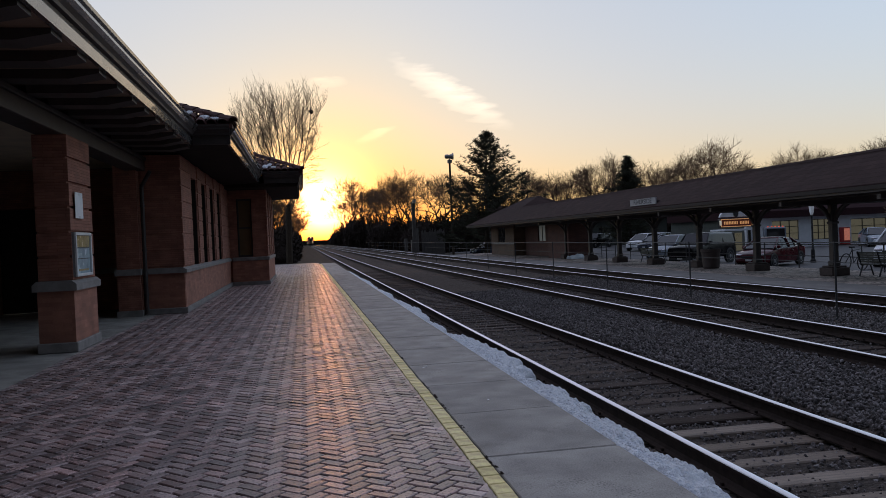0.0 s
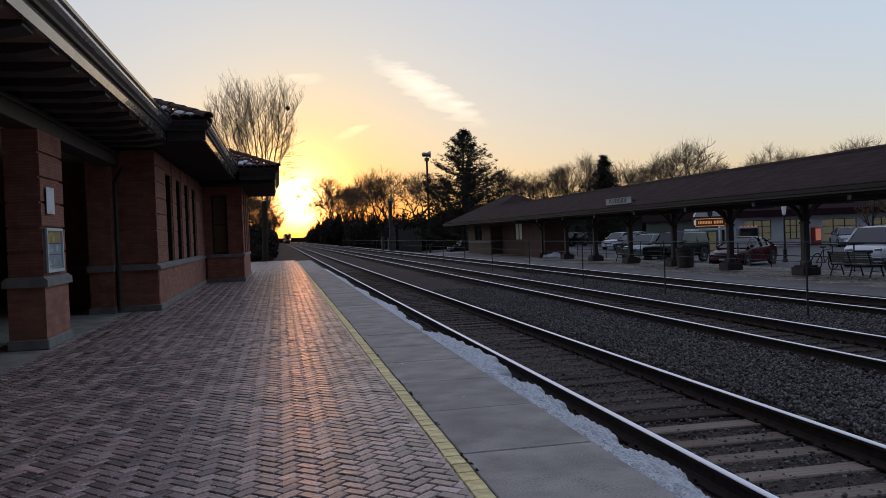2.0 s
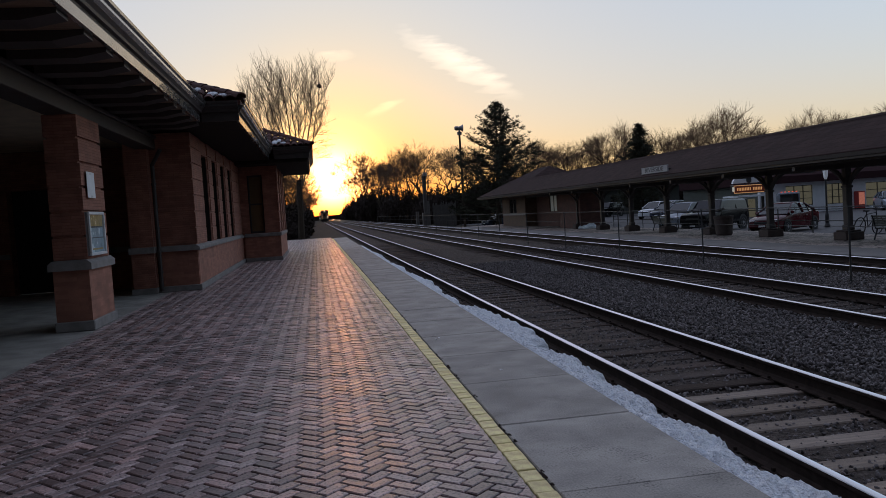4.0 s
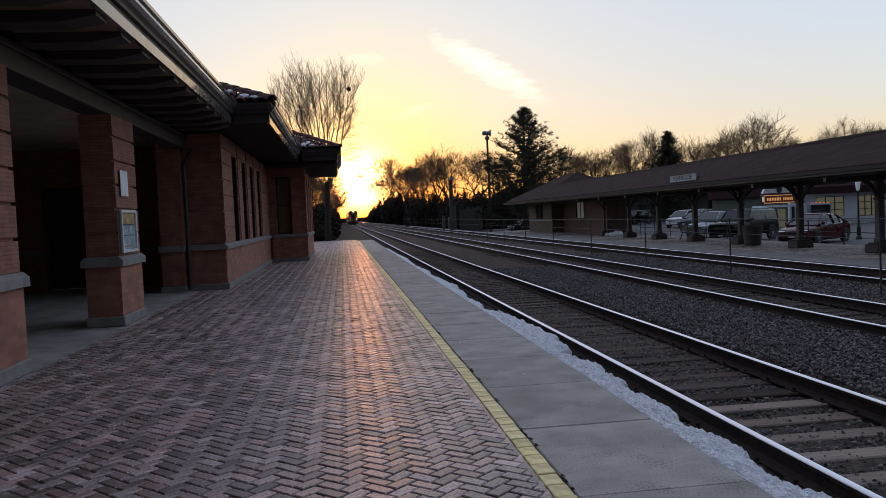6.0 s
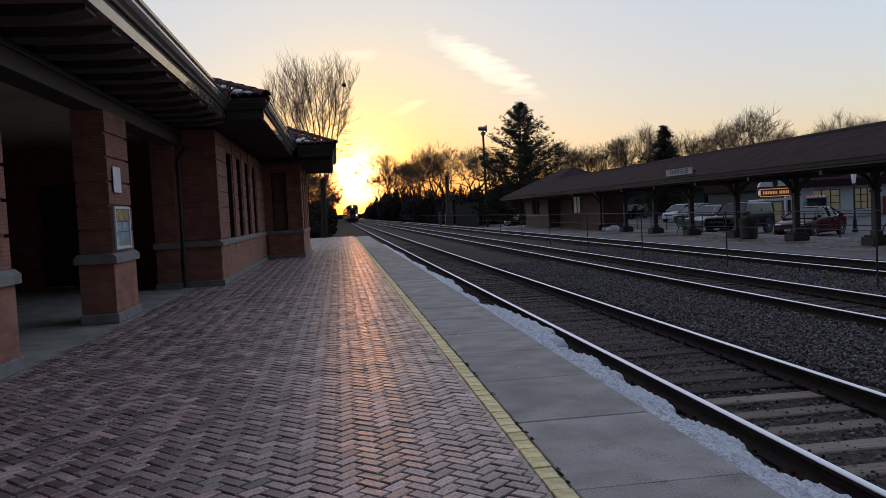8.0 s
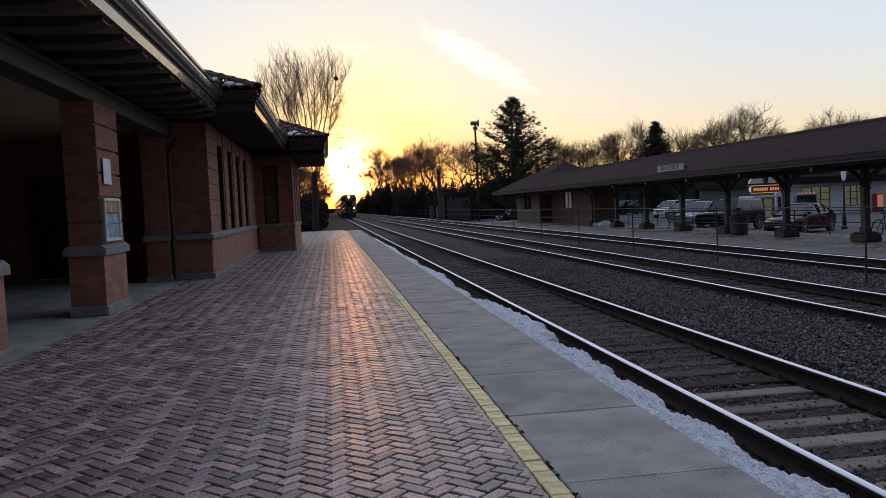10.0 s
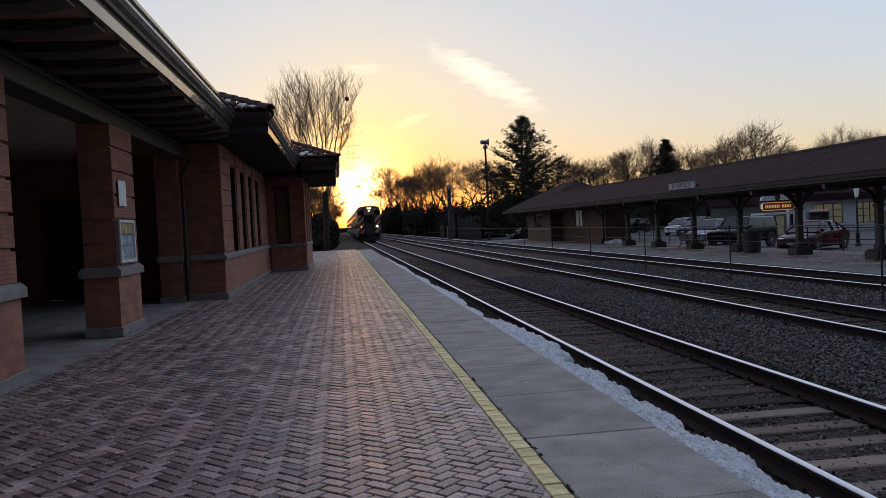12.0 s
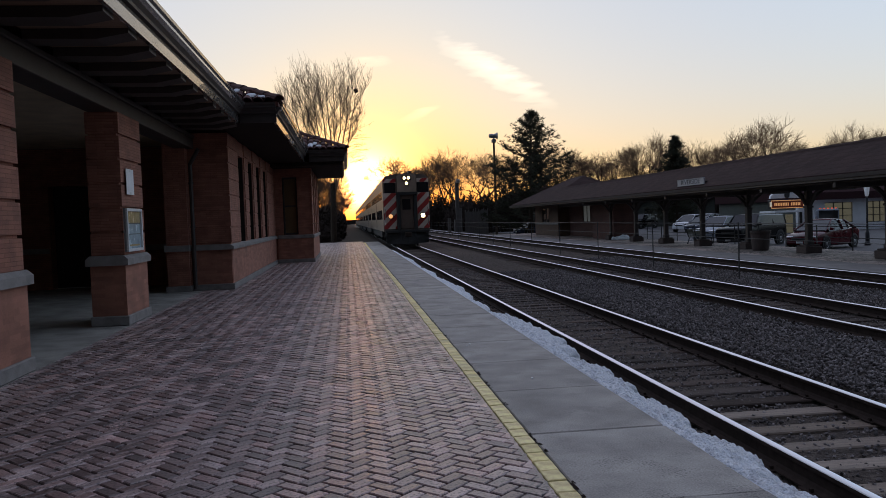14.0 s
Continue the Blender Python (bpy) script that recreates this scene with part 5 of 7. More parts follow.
            wh.matrix_basis = pose(x, s * (hw - 0.08), r)
            share("tyre", tyre, wh, Matrix())
            share("rim", rim, wh, Matrix())
            part("wheel_arch", lathe(bmesh.new(), [(r * 1.2, -0.02), (r * 1.22, 0.02)], (x, s * (hw - 0.005), r), 20, "y"), BLACK_METAL, ca)
    ca.matrix_basis = m
    return ca


def build_vehicles():
    def at(x, y, heading):
        return pose(x, y, LOT_Z, 0, 0, heading)
    build_car("parked_car", "dark red sedan parked at an angle", PAINT_RED, at(23.5, 37.2, 212), "sedan")
    build_car("parked_car", "boxy black off-road car parked at an angle", PAINT_BLACK, at(22.75, 42.9, 212), "suv")
    build_car("parked_car", "silver-blue crossover parked beside a black car", PAINT_SILVER, at(24.2, 49.5, 214), "crossover")
    build_car("parked_car", "white minivan parked close to the benches", PAINT_WHITE, at(27.6, 32.5, 214), "van")
    build_car("parked_car", "white crossover further back in the lot", PAINT_WHITE, at(33.6, 75.0, 214), "crossover")
    build_car("parked_car", "dark blue sedan in the back row", PAINT_BLUE, at(33.5, 72.0, 214), "sedan")
    build_car("parked_car", "silver crossover in the back row", PAINT_SILVER, at(36.8, 78.5, 214), "crossover")
    build_car("parked_car", "black off-road car far back in the lot", PAINT_BLACK, at(36.5, 96.0, 214), "suv")
    build_car("parked_car", "silver sedan standing before the garage", PAINT_SILVER, at(44.6, 56.2, 243), "sedan")
    build_car("parked_car", "dark sedan parked beyond the house by the platform", PAINT_BLUE, at(20.6, 87.0, 200), "sedan")
    build_car("parked_car", "pale sedan parked beside the far brush", PAINT_WHITE, pose(-2.3, 150, -0.1, 0, 0, 60), "sedan")
    # a light truck before the garage
    tr = thing("truck", "pale blue-grey cab-over truck standing before the garage", "truck")
    part("cab", bevelled(boxes((-1.0, 1.0, -1.0, 1.0, 0.5, 2.3)), 0.12), PAINT_SILVER, tr)
    part("windscreen", boxes((-0.85, 0.85, -1.03, -1.001, 1.35, 2.1)), GLASS_DARK, tr)
    for x in (-0.7, -0.35, 0.0, 0.35, 0.7):
        part("roof_marker", boxes((x - 0.07, x + 0.07, -0.9, -0.8, 2.302, 2.38)), MARKER_RED, tr, "lit red roof marker")
    part("bumper", boxes((-1.0, 1.0, -1.1, -1.002, 0.45, 0.7)), BLACK_METAL, tr)
    part("cargo_bed", boxes((-1.05, 1.05, 1.05, 4.5, 0.7, 1.2)), GREY_METAL, tr)
    for x in (-0.9, 0.9):
        for y in (-0.4, 3.4):
            part("wheel", lathe(bmesh.new(), [(0.15, -0.12), (0.42, -0.12), (0.45, 0), (0.42, 0.12), (0.15, 0.12)], (x, y, 0.45), 16, "x"), RUBBER, tr)
    tr.matrix_basis = pose(38.3, 60.0, LOT_Z, 0, 0, -25) @ Matrix.Diagonal((0.8, 0.8, 0.8, 1))


def build_garage():
    ga = thing("garage_building", "low white garage with lit windows and a dark roof", "garage")
    y = 62.0
    z = LOT_Z
    gaps = [(39.4, 41.9, 0.05, 1.75), (43.2, 45.0, 0.0, 1.75), (46.9, 50.4, -0.35, 1.65), (52.0, 55.0, -0.35, 1.65)]
    part("wall", wall_with_openings(37.0, 66.0, y, y + 0.3, z, 2.0, "x", gaps), WHITE_PAINT, ga, "white painted wall")
    for a, b, s, h in gaps:
        w = new("window")
        w.parent = ga
        part("pane", boxes((a, b, y + 0.15, y + 0.17, s, h)), WINDOW_GLOW, w, "window with a lit room behind")
        n = 3
        bm = bmesh.new()
        for k in range(n + 1):
            x = a + (b - a) * k / n
            box(bm, x - 0.03, x + 0.03, y + 0.08, y + 0.14, s, h)
        for q in (s, (s * 2 + h) / 3, (s + h * 2) / 3, h - 0.05):
            box(bm, a, b, y + 0.1, y + 0.13, q, q + 0.05)
        part("window_frame", bm, BLACK_METAL, w)
    part("roof", prism(bmesh.new(), [(y - 0.5, 2.001), (y - 0.4, 2.6), (y + 3, 4.6), (y + 14, 4.6), (y + 14, 2.001)], "x", 36.6, 66.4), MAROON, ga, "dark maroon sloping roof")
    # dark siding colour stands for the unlit side of the white garage
    part("side_wall", boxes((37.0, 37.3, y + 0.301, y + 14, z, 2.0)), DIM_WALL, ga, "side wall coloured dull as its unlit side")
    ve = thing("vending_machine", "red vending machine against the white wall", "vending machine")
    part("cabinet", boxes((45.7, 46.35, y - 0.6, y - 0.02, z, 0.95), bevel=0.03), VEND_RED, ve)
    part("front_panel", boxes((45.76, 46.29, y - 0.62, y - 0.601, z + 0.4, 0.85)), VEND_GLOW, ve)
    # the lit entrance sign
    sg = thing("garage_sign", "lit entrance sign with an arched white head", "sign")
    bm = bmesh.new()
    arch = [(32.7, 2.42), (36.2, 2.42), (36.1, 2.65)] + [(34.45 + 1.55 * math.cos(a), 2.65 + 0.42 * math.sin(a)) for a in [math.pi * k / 10 for k in range(1, 10)]] + [(32.8, 2.65)]
    prism(bm, arch, "y", 60.0, 60.25)
    part("arch", bm, WHITE_PAINT, sg, "arched white pediment")
    part("medallion", lathe(bmesh.new(), [(0.26, 59.94), (0.28, 59.96), (0.28, 59.999)], (34.45, 0, 2.68), 16, "y"), SIGN_INK, sg)
    part("sign_box", boxes((32.6, 36.2, 59.85, 60.3, 1.58, 2.3), bevel=0.04), BLACK_METAL, sg, "dark sign box")
    part("sign_face", boxes((32.75, 36.05, 59.83, 59.849, 1.68, 2.2)), SIGN_DARK, sg)
    part("neon_border", boxes((32.68, 36.12, 59.815, 59.84, 2.21, 2.26), (32.68, 36.12, 59.815, 59.84, 1.62, 1.67), (32.68, 32.73, 59.815, 59.84, 1.671, 2.209), (36.07, 36.12, 59.815, 59.84, 1.671, 2.209)), SIGN_WORDS, sg, "glowing orange border")
    for x in (32.5, 36.12):
        part("side_lamp", boxes((x, x + 0.18, 59.7, 59.849, 1.75, 2.15), bevel=0.03), SIGN_GLOW, sg, "lit side lamp")
    for k in range(16):
        if k == 9:
            continue
        part("lettering_bar", boxes((33.0 + 0.175 * k, 33.11 + 0.175 * k, 59.815, 59.829, 1.82, 2.06)), SIGN_WORDS, sg)
    part("canopy_slab", boxes((32.9, 37.0, 59.6, 62.0, 1.28, 1.42)), WHITE_PAINT, sg)
    for x in (33.1, 35.9):
        part("post", boxes((x - 0.08, x + 0.08, 59.9, 60.1, z + 0.2, 1.279)), BLACK_METAL, sg)
    part("door_glow", boxes((35.0, 35.8, 61.0, 61.05, z + 0.2, 1.1)), WINDOW_GLOW, sg)
    sg.matrix_basis = pose(7.35, 0, -0.2) @ Matrix.Diagonal((0.8, 1, 1, 1))
    # dark houses and walls beyond the lot
    for x0, x1, yy, hh, c in ((24.0, 33.0, 96.0, 5.2, DIM_WALL), (36.0, 50.0, 104.0, 4.8, DIM_WALL), (66.5, 84.0, 66.0, 6.0, DIM_WALL)):
        hs = thing("background_house", "dim house front beyond the parking lot", "house", "houses beyond the lot")
        part("wall", wall_with_openings(x0, x1, yy, yy + 6, LOT_Z, hh * 0.62, "x", [(x0 + 1.2, x0 + 2.2, 0.6, 1.9), (x0 + 4.0, x0 + 5.0, 0.6, 1.9), (x0 + 6.6, x0 + 7.6, 0.6, 1.9)]), c, hs)
        for a in (1.2, 4.0, 6.6):
            part("window", boxes((x0 + a, x0 + a + 1.0, yy + 0.15, yy + 0.2, 0.6, 1.9)), GLASS_DARK, hs)
        part("roof", prism(bmesh.new(), [(yy - 0.5, hh * 0.62), (yy + 3, hh), (yy + 6.5, hh * 0.62)], "x", x0 - 0.4, x1 + 0.4), SHINGLE, hs)


MAROON = mat("maroon_roofing", (0.035, 0.016, 0.018), 0.9, spec=0.1, vary=0.2)
VEND_RED = mat("red_cabinet_enamel", (0.35, 0.03, 0.03), 0.4, vary=0.1)
VEND_GLOW = mat("lit_machine_front", (0.6, 0.2, 0.15), 0.4, bump=0, emit=(0.9, 0.3, 0.2), emit_strength=0.25)
DIM_WALL = mat("dull_house_siding", (0.07, 0.075, 0.065), 0.8, vary=0.2, scale=2)

# ---------------------------------------------------------------- furniture of the far platform


def build_bench(m):
    be = thing("bench", "dark slatted bench with cast iron ends", "bench", "platform benches")
    for k in range(5):
        part("seat_slat", boxes((-0.9, 0.9, -0.2 + 0.09 * k, -0.125 + 0.09 * k, 0.43, 0.46), bevel=0.006), GREEN_SLAT, be)
    for k in range(5):
        part("back_slat", boxes((-0.9, 0.9, 0.25 + 0.02 * k, 0.275 + 0.02 * k, 0.52 + 0.085 * k, 0.59 + 0.085 * k), bevel=0.006), GREEN_SLAT, be)
    for x in (-0.82, 0.0, 0.82):
        bm = bmesh.new()
        tube(bm, (x, -0.24, 0), (x, -0.12, 0.42), 0.025, sides=8)
        tube(bm, (x, 0.32, 0), (x, 0.18, 0.42), 0.025, sides=8)
        tube(bm, (x, -0.2, 0.42), (x, 0.24, 0.42), 0.022, sides=8)
        tube(bm, (x, 0.24, 0.42), (x, 0.38, 0.95), 0.022, sides=8)
        tube(bm, (x, -0.2, 0.22), (x, 0.26, 0.22), 0.016, sides=6)
        if x:
            tube(bm, (x, -0.22, 0.64), (x, 0.3, 0.66), 0.022, sides=8)
            tube(bm, (x, -0.2, 0.42), (x, -0.22, 0.64), 0.018, sides=8)
        part("end_frame", bm, BLACK_METAL, be)
    be.matrix_basis = m
    return be


def wheel_ring(bm, c, r, t):
    n, k = 28, 6
    rings = []
    for i in range(n + 1):
        a = 2 * math.pi * i / n
        rings.append([(c[0] + (r + t * math.cos(2 * math.pi * j / k)) * math.cos(a), c[1] + t * math.sin(2 * math.pi * j / k), c[2] + (r + t * math.cos(2 * math.pi * j / k)) * math.sin(a)) for j in range(k)])
    return loft(bm, rings, close=False)


def build_bicycle(m):
    bi = thing("bicycle", "dark bicycle leaning in a rack behind a bench", "bicycle", "parked bicycles")
    for x in (-0.52, 0.52):
        wh = new("wheel")
        wh.parent = bi
        part("tyre", wheel_ring(bmesh.new(), (x, 0, 0.34), 0.32, 0.02), RUBBER, wh)
        bm = bmesh.new()
        for k in range(12):
            a = math.pi * k / 6
            tube(bm, (x, 0, 0.34), (x + 0.31 * math.cos(a), 0, 0.34 + 0.31 * math.sin(a)), 0.003, sides=3, caps=False)
        part("spokes", bm, GREY_METAL, wh)
    bm = bmesh.new()
    for a, b in (((-0.52, 0, 0.34), (-0.05, 0, 0.3)), ((-0.05, 0, 0.3), (-0.2, 0, 0.85)), ((-0.17, 0, 0.76), (0.36, 0, 0.8)), ((-0.05, 0, 0.3), (0.38, 0, 0.7)), ((-0.52, 0, 0.34), (-0.18, 0, 0.78)), ((0.52, 0, 0.34), (0.35, 0, 0.92))):
        tube(bm, a, b, 0.017, sides=8)
    part("frame", bm, BLACK_METAL, bi)
    part("saddle", bevelled(boxes((-0.33, -0.08, -0.06, 0.06, 0.86, 0.91)), 0.02), RUBBER, bi)
    bm = bmesh.new()
    tube(bm, (0.35, -0.28, 0.98), (0.35, 0.28, 0.98), 0.012, sides=8)
    tube(bm, (0.35, 0, 0.9), (0.35, 0, 0.99), 0.014, sides=8)
    part("handlebar", bm, CHROME, bi)
    bi.matrix_basis = m
    return bi


def build_street_lamp(m):
    la = thing("street_lamp", "black ornamental lamp post with a pale lantern", "street lamp")
    part("post", lathe(bmesh.new(), [(0.2, 0), (0.2, 0.12), (0.14, 0.2), (0.13, 0.6), (0.09, 0.7), (0.07, 0.8), (0.055, 2.2), (0.08, 2.25), (0.05, 2.3)], sides=12), BLACK_METAL, la)
    part("lantern", lathe(bmesh.new(), [(0.09, 2.301), (0.13, 2.4), (0.18, 2.7), (0.17, 2.75)], sides=8), LANTERN, la, "frosted lantern glass")
    part("cap", lathe(bmesh.new(), [(0.21, 2.751), (0.16, 2.82), (0.07, 2.9), (0.03, 3.0)], sides=8), BLACK_METAL, la)
    la.matrix_basis = m
    return la


LANTERN = mat("frosted_lantern_glass", (0.7, 0.72, 0.75), 0.4, bump=0, vary=0.1, emit=(0.8, 0.85, 0.95), emit_strength=0.08)


def build_platform_furniture():
    build_bench(pose(18.35, 22.6, FAR_Z, 0, 0, 95) @ Matrix.Diagonal((1, 1, 0.86, 1)))
    build_bench(pose(18.6, 40.4, FAR_Z, 0, 0, 95) @ Matrix.Diagonal((1, 1, 0.86, 1)))
    build_bench(pose(18.6, 53.6, FAR_Z, 0, 0, 95) @ Matrix.Diagonal((1, 1, 0.86, 1)))
    build_bicycle(pose(19.5, 25.7, FAR_Z, 6, 0, 20))
    build_bicycle(pose(19.6, 21.6, FAR_Z, -5, 0, 150))
    build_street_lamp(pose(26.6, 38.2, LOT_Z) @ Matrix.Diagonal((0.74, 0.74, 1.1, 1)))
    pl = thing("planter", "large round brown planter with bare soil beside a column", "planter")
    part("tub", lathe(bmesh.new(), [(0.42, 0), (0.46, 0.06), (0.53, 0.74), (0.57, 0.78), (0.57, 0.88), (0.5, 0.88), (0.48, 0.74)], sides=24), PLINTH, pl)
    part("soil", lathe(bmesh.new(), [(0.47, 0.74), (0.25, 0.78), (0.02, 0.8)], sides=16), EARTH, pl)
    pl.matrix_basis = pose(17.5, 32.2, FAR_Z) @ Matrix.Diagonal((0.75, 0.75, 0.95, 1))
    for k, (x, y) in enumerate(((18.0, 52.2), (18.3, 51.5))):
        bg = thing("snow_pile", "small heap of shovelled snow by a column", "snow", "snow heaps")
        bm = bmesh.new()
        bmesh.ops.create_icosphere(bm, subdivisions=3, radius=0.4)
        for v in bm.verts:
            v.co = Vector((v.co.x * 1.2, v.co.y * 1.5, max(0, v.co.z * 0.8) * (1 + 0.4 * noise.noise(v.co * 4))))
        part("snow_mound", bm, SNOW, bg, smooth=True)
        bg.matrix_basis = pose(x, y, FAR_Z)


def build_trackside():
    si = thing("siren_pole", "tall pole carrying a warning siren horn", "siren")
    part("pole", tube(bmesh.new(), (0, 0, -0.6), (0, 0, 10.9), 0.16, 0.12, 10), BARK, si, "wooden pole")
    part("cap_box", boxes((-0.25, 0.25, -0.25, 0.25, 10.5, 10.9), bevel=0.03), GREY_METAL, si)
    bm = lathe(bmesh.new(), [(0.25, -0.75), (0.34, -0.6), (0.36, -0.2), (0.28, -0.1), (0.4, 0.35), (0.6, 0.6), (0.55, 0.6), (0.1, 0.2)], (0, 0, 11.35), 16, "x")
    bmesh.ops.scale(bm, vec=(0.75, 0.75, 0.75), space=Matrix.Translation((0, 0, -11.2)), verts=bm.verts)
    part("horn", bm, GREY_METAL, si, "grey metal siren horn")
    part("yoke", boxes((-0.06, 0.06, -0.3, 0.3, 10.9, 11.1)), GREY_METAL, si)
    si.matrix_basis = pose(17.9, 95, 0)
    ma = thing("signal_mast", "pale square trackside mast with a cabinet at its foot", "mast")
    part("mast", boxes((-0.23, 0.23, -0.2, 0.2, 0.4, 6.1), bevel=0.04), MAST_GREY, ma)
    part("cabinet", boxes((-0.45, 0.45, -0.4, 0.4, -0.6, 1.4), bevel=0.04), MAST_GREY, ma)
    part("lamp_head", boxes((-0.15, 0.35, -0.4, -0.201, 6.0, 6.45), bevel=0.05), GREY_METAL, ma)
    ma.matrix_basis = pose(13.9, 100, 0)
    fe = thing("board_fence", "weathered tall board fence beside the tracks", "fence")
    rng = random.Random(12)
    for k in range(30):
        h = 2.5 + rng.uniform(-0.25, 0.25)
        part("board", boxes((14.8 + 0.1 * k, 14.89 + 0.1 * k, 100.0 + rng.uniform(-0.02, 0.02), 100.05, -0.6, h)), MAST_GREY, fe)
    for x, h in ((10.8, 2.9), (9.3, 1.6)):
        bo = thing("marker_post", "short pale trackside marker post", "post", "marker posts")
        part("post", tube(bmesh.new(), (0, 0, -0.6), (0, 0, h), 0.22, 0.2, 10), MAST_GREY, bo)
        bo.matrix_basis = pose(x + 4.0, 104, 0)


MAST_GREY = mat("weathered_pale_wood", (0.088, 0.078, 0.072), 0.85, vary=0.3, scale=3, stretch=(4, 4, 0.6))

# ---------------------------------------------------------------- trees and brush


class Sticks:
    """Gathers tapered sticks into one mesh."""

    def __init__(self):
        self.v, self.f = [], []

    def stick(self, a, b, r0, r1, sides):
        d = b - a
        if d.length < 1e-5:
            return
        q = d.to_track_quat("Z", "Y")
        k = len(self.v)
        for c, r in ((a, r0), (b, r1)):
            for i in range(sides):
                t = 2 * math.pi * i / sides
                self.v.append(tuple(c + q @ Vector((r * math.cos(t), r * math.sin(t), 0))))
        for i in range(sides):
            j = (i + 1) % sides
            self.f.append((k + i, k + j, k + sides + j, k + sides + i))

    def tri(self, a, b, c):
        k = len(self.v)
        self.v += [tuple(a), tuple(b), tuple(c)]
        self.f.append((k, k + 1, k + 2))

    def mesh(self, name, material):
        me = bpy.data.meshes.new(name)
        me.from_pydata(self.v, [], self.f)
        me.materials.append(material)
        return me


def grow(rng, wood, fine, p, d, length, r, level, spec):
    """One branch, with its own branches; spec: levels, counts, spread, lift, thinnest."""
    levels, counts, spread, lift, thin = spec
    n = 5 if level == 0 else (4 if level < levels - 1 else 3)
    pts = [p]
    dirs = []
    for k in range(n):
        wob = Vector((rng.uniform(-1, 1), rng.uniform(-1, 1), rng.uniform(-1, 1))) * (0.1 if level == 0 else 0.2)
        d = (d + wob + Vector((0, 0, lift * (0.3 if level == 0 else 1.0)))).normalized()
        dirs.append(d)
        pts.append(pts[-1] + d * (length / n))
    sides = 8 if level == 0 else (5 if level == 1 else 3)
    to = wood if level < 2 else fine
    for k in range(n):
        ra = max(thin, r * (1 - 0.75 * k / n))
        rb = max(thin * 0.7, r * (1 - 0.75 * (k + 1) / n))
        to.stick(pts[k], pts[k + 1], ra, rb, sides)
    if level + 1 >= levels:
        return
    for c in range(counts[level]):
        f = (0.35 if level == 0 else 0.15) + (0.65 if level == 0 else 0.83) * (c + rng.random()) / counts[level]
        i = min(n - 1, int(f * n))
        at = pts[i].lerp(pts[i + 1], f * n - i)
        az = rng.uniform(0, 2 * math.pi)
        base = dirs[i]
        side = base.orthogonal().normalized()
        side.rotate(Matrix.Rotation(az, 3, base).to_quaternion())
        tilt = math.radians(rng.uniform(*spread))
        nd = (base * math.cos(tilt) + side * math.sin(tilt)).normalized()
        grow(rng, wood, fine, at, nd, length * rng.uniform(0.42, 0.72) * (1.15 - 0.45 * f), max(thin, r * (1 - 0.75 * f) * 0.6), level + 1, spec)


def bare_tree(label, seed, height, r, spec, stems=1, lean=0.0, twig_mat=None, fork=0.0):
    rng = random.Random(seed)
    wood, fine = Sticks(), Sticks()
    for s in range(stems):
        a = 2 * math.pi * s / max(1, stems) + rng.random()
        d = Vector((math.cos(a) * fork, math.sin(a) * fork, 1)).normalized()
        grow(rng, wood, fine, Vector((0, 0, -0.3)), d, height * rng.uniform(0.55, 0.66), r / (stems ** 0.4), 0, spec)
    t = thing("tree", label, "tree", "bare trees along the line")
    for nm, st, ma in (("trunk", wood, BARK), ("crown", fine, twig_mat or TWIG)):
        ob = new(nm, st.mesh(nm, ma))
        ob.parent = t
    return t


def brush_mesh(seed, sx, sy, sz, count):
    """Dense leafless brush: arching sticks and dead leaves in an uneven heap."""
    rng = random.Random(seed)
    s = Sticks()
    for k in range(count):
        x, y = rng.uniform(-1, 1), rng.uniform(-1, 1)
        edge = max(0.0, 1 - max(abs(x), abs(y)) ** 3)
        top = sz * (0.55 + 0.45 * rng.random()) * (0.45 + 0.55 * edge) * (0.8 + 0.35 * noise.noise(Vector((x * 2.2, y * 2.2, seed))))
        a = Vector((x * sx, y * sy, rng.uniform(-0.1, 0.55) * top))
        b = Vector((a.x + rng.uniform(-0.7, 0.7), a.y + rng.uniform(-0.7, 0.7), a.z + rng.uniform(0.25, 0.55) * top))
        s.stick(a, b, 0.05, 0.012, 3)
        for j in range(3):
            c = a.lerp(b, rng.uniform(0.3, 1.0))
            e = Vector((rng.uniform(-1, 1), rng.uniform(-1, 1), rng.uniform(-0.5, 1))).normalized()
            w = e.orthogonal().normalized() * rng.uniform(0.06, 0.2)
            s.tri(c - w, c + w, c + e * rng.uniform(0.2, 0.55))
    return s.mesh("brush", BRUSH)


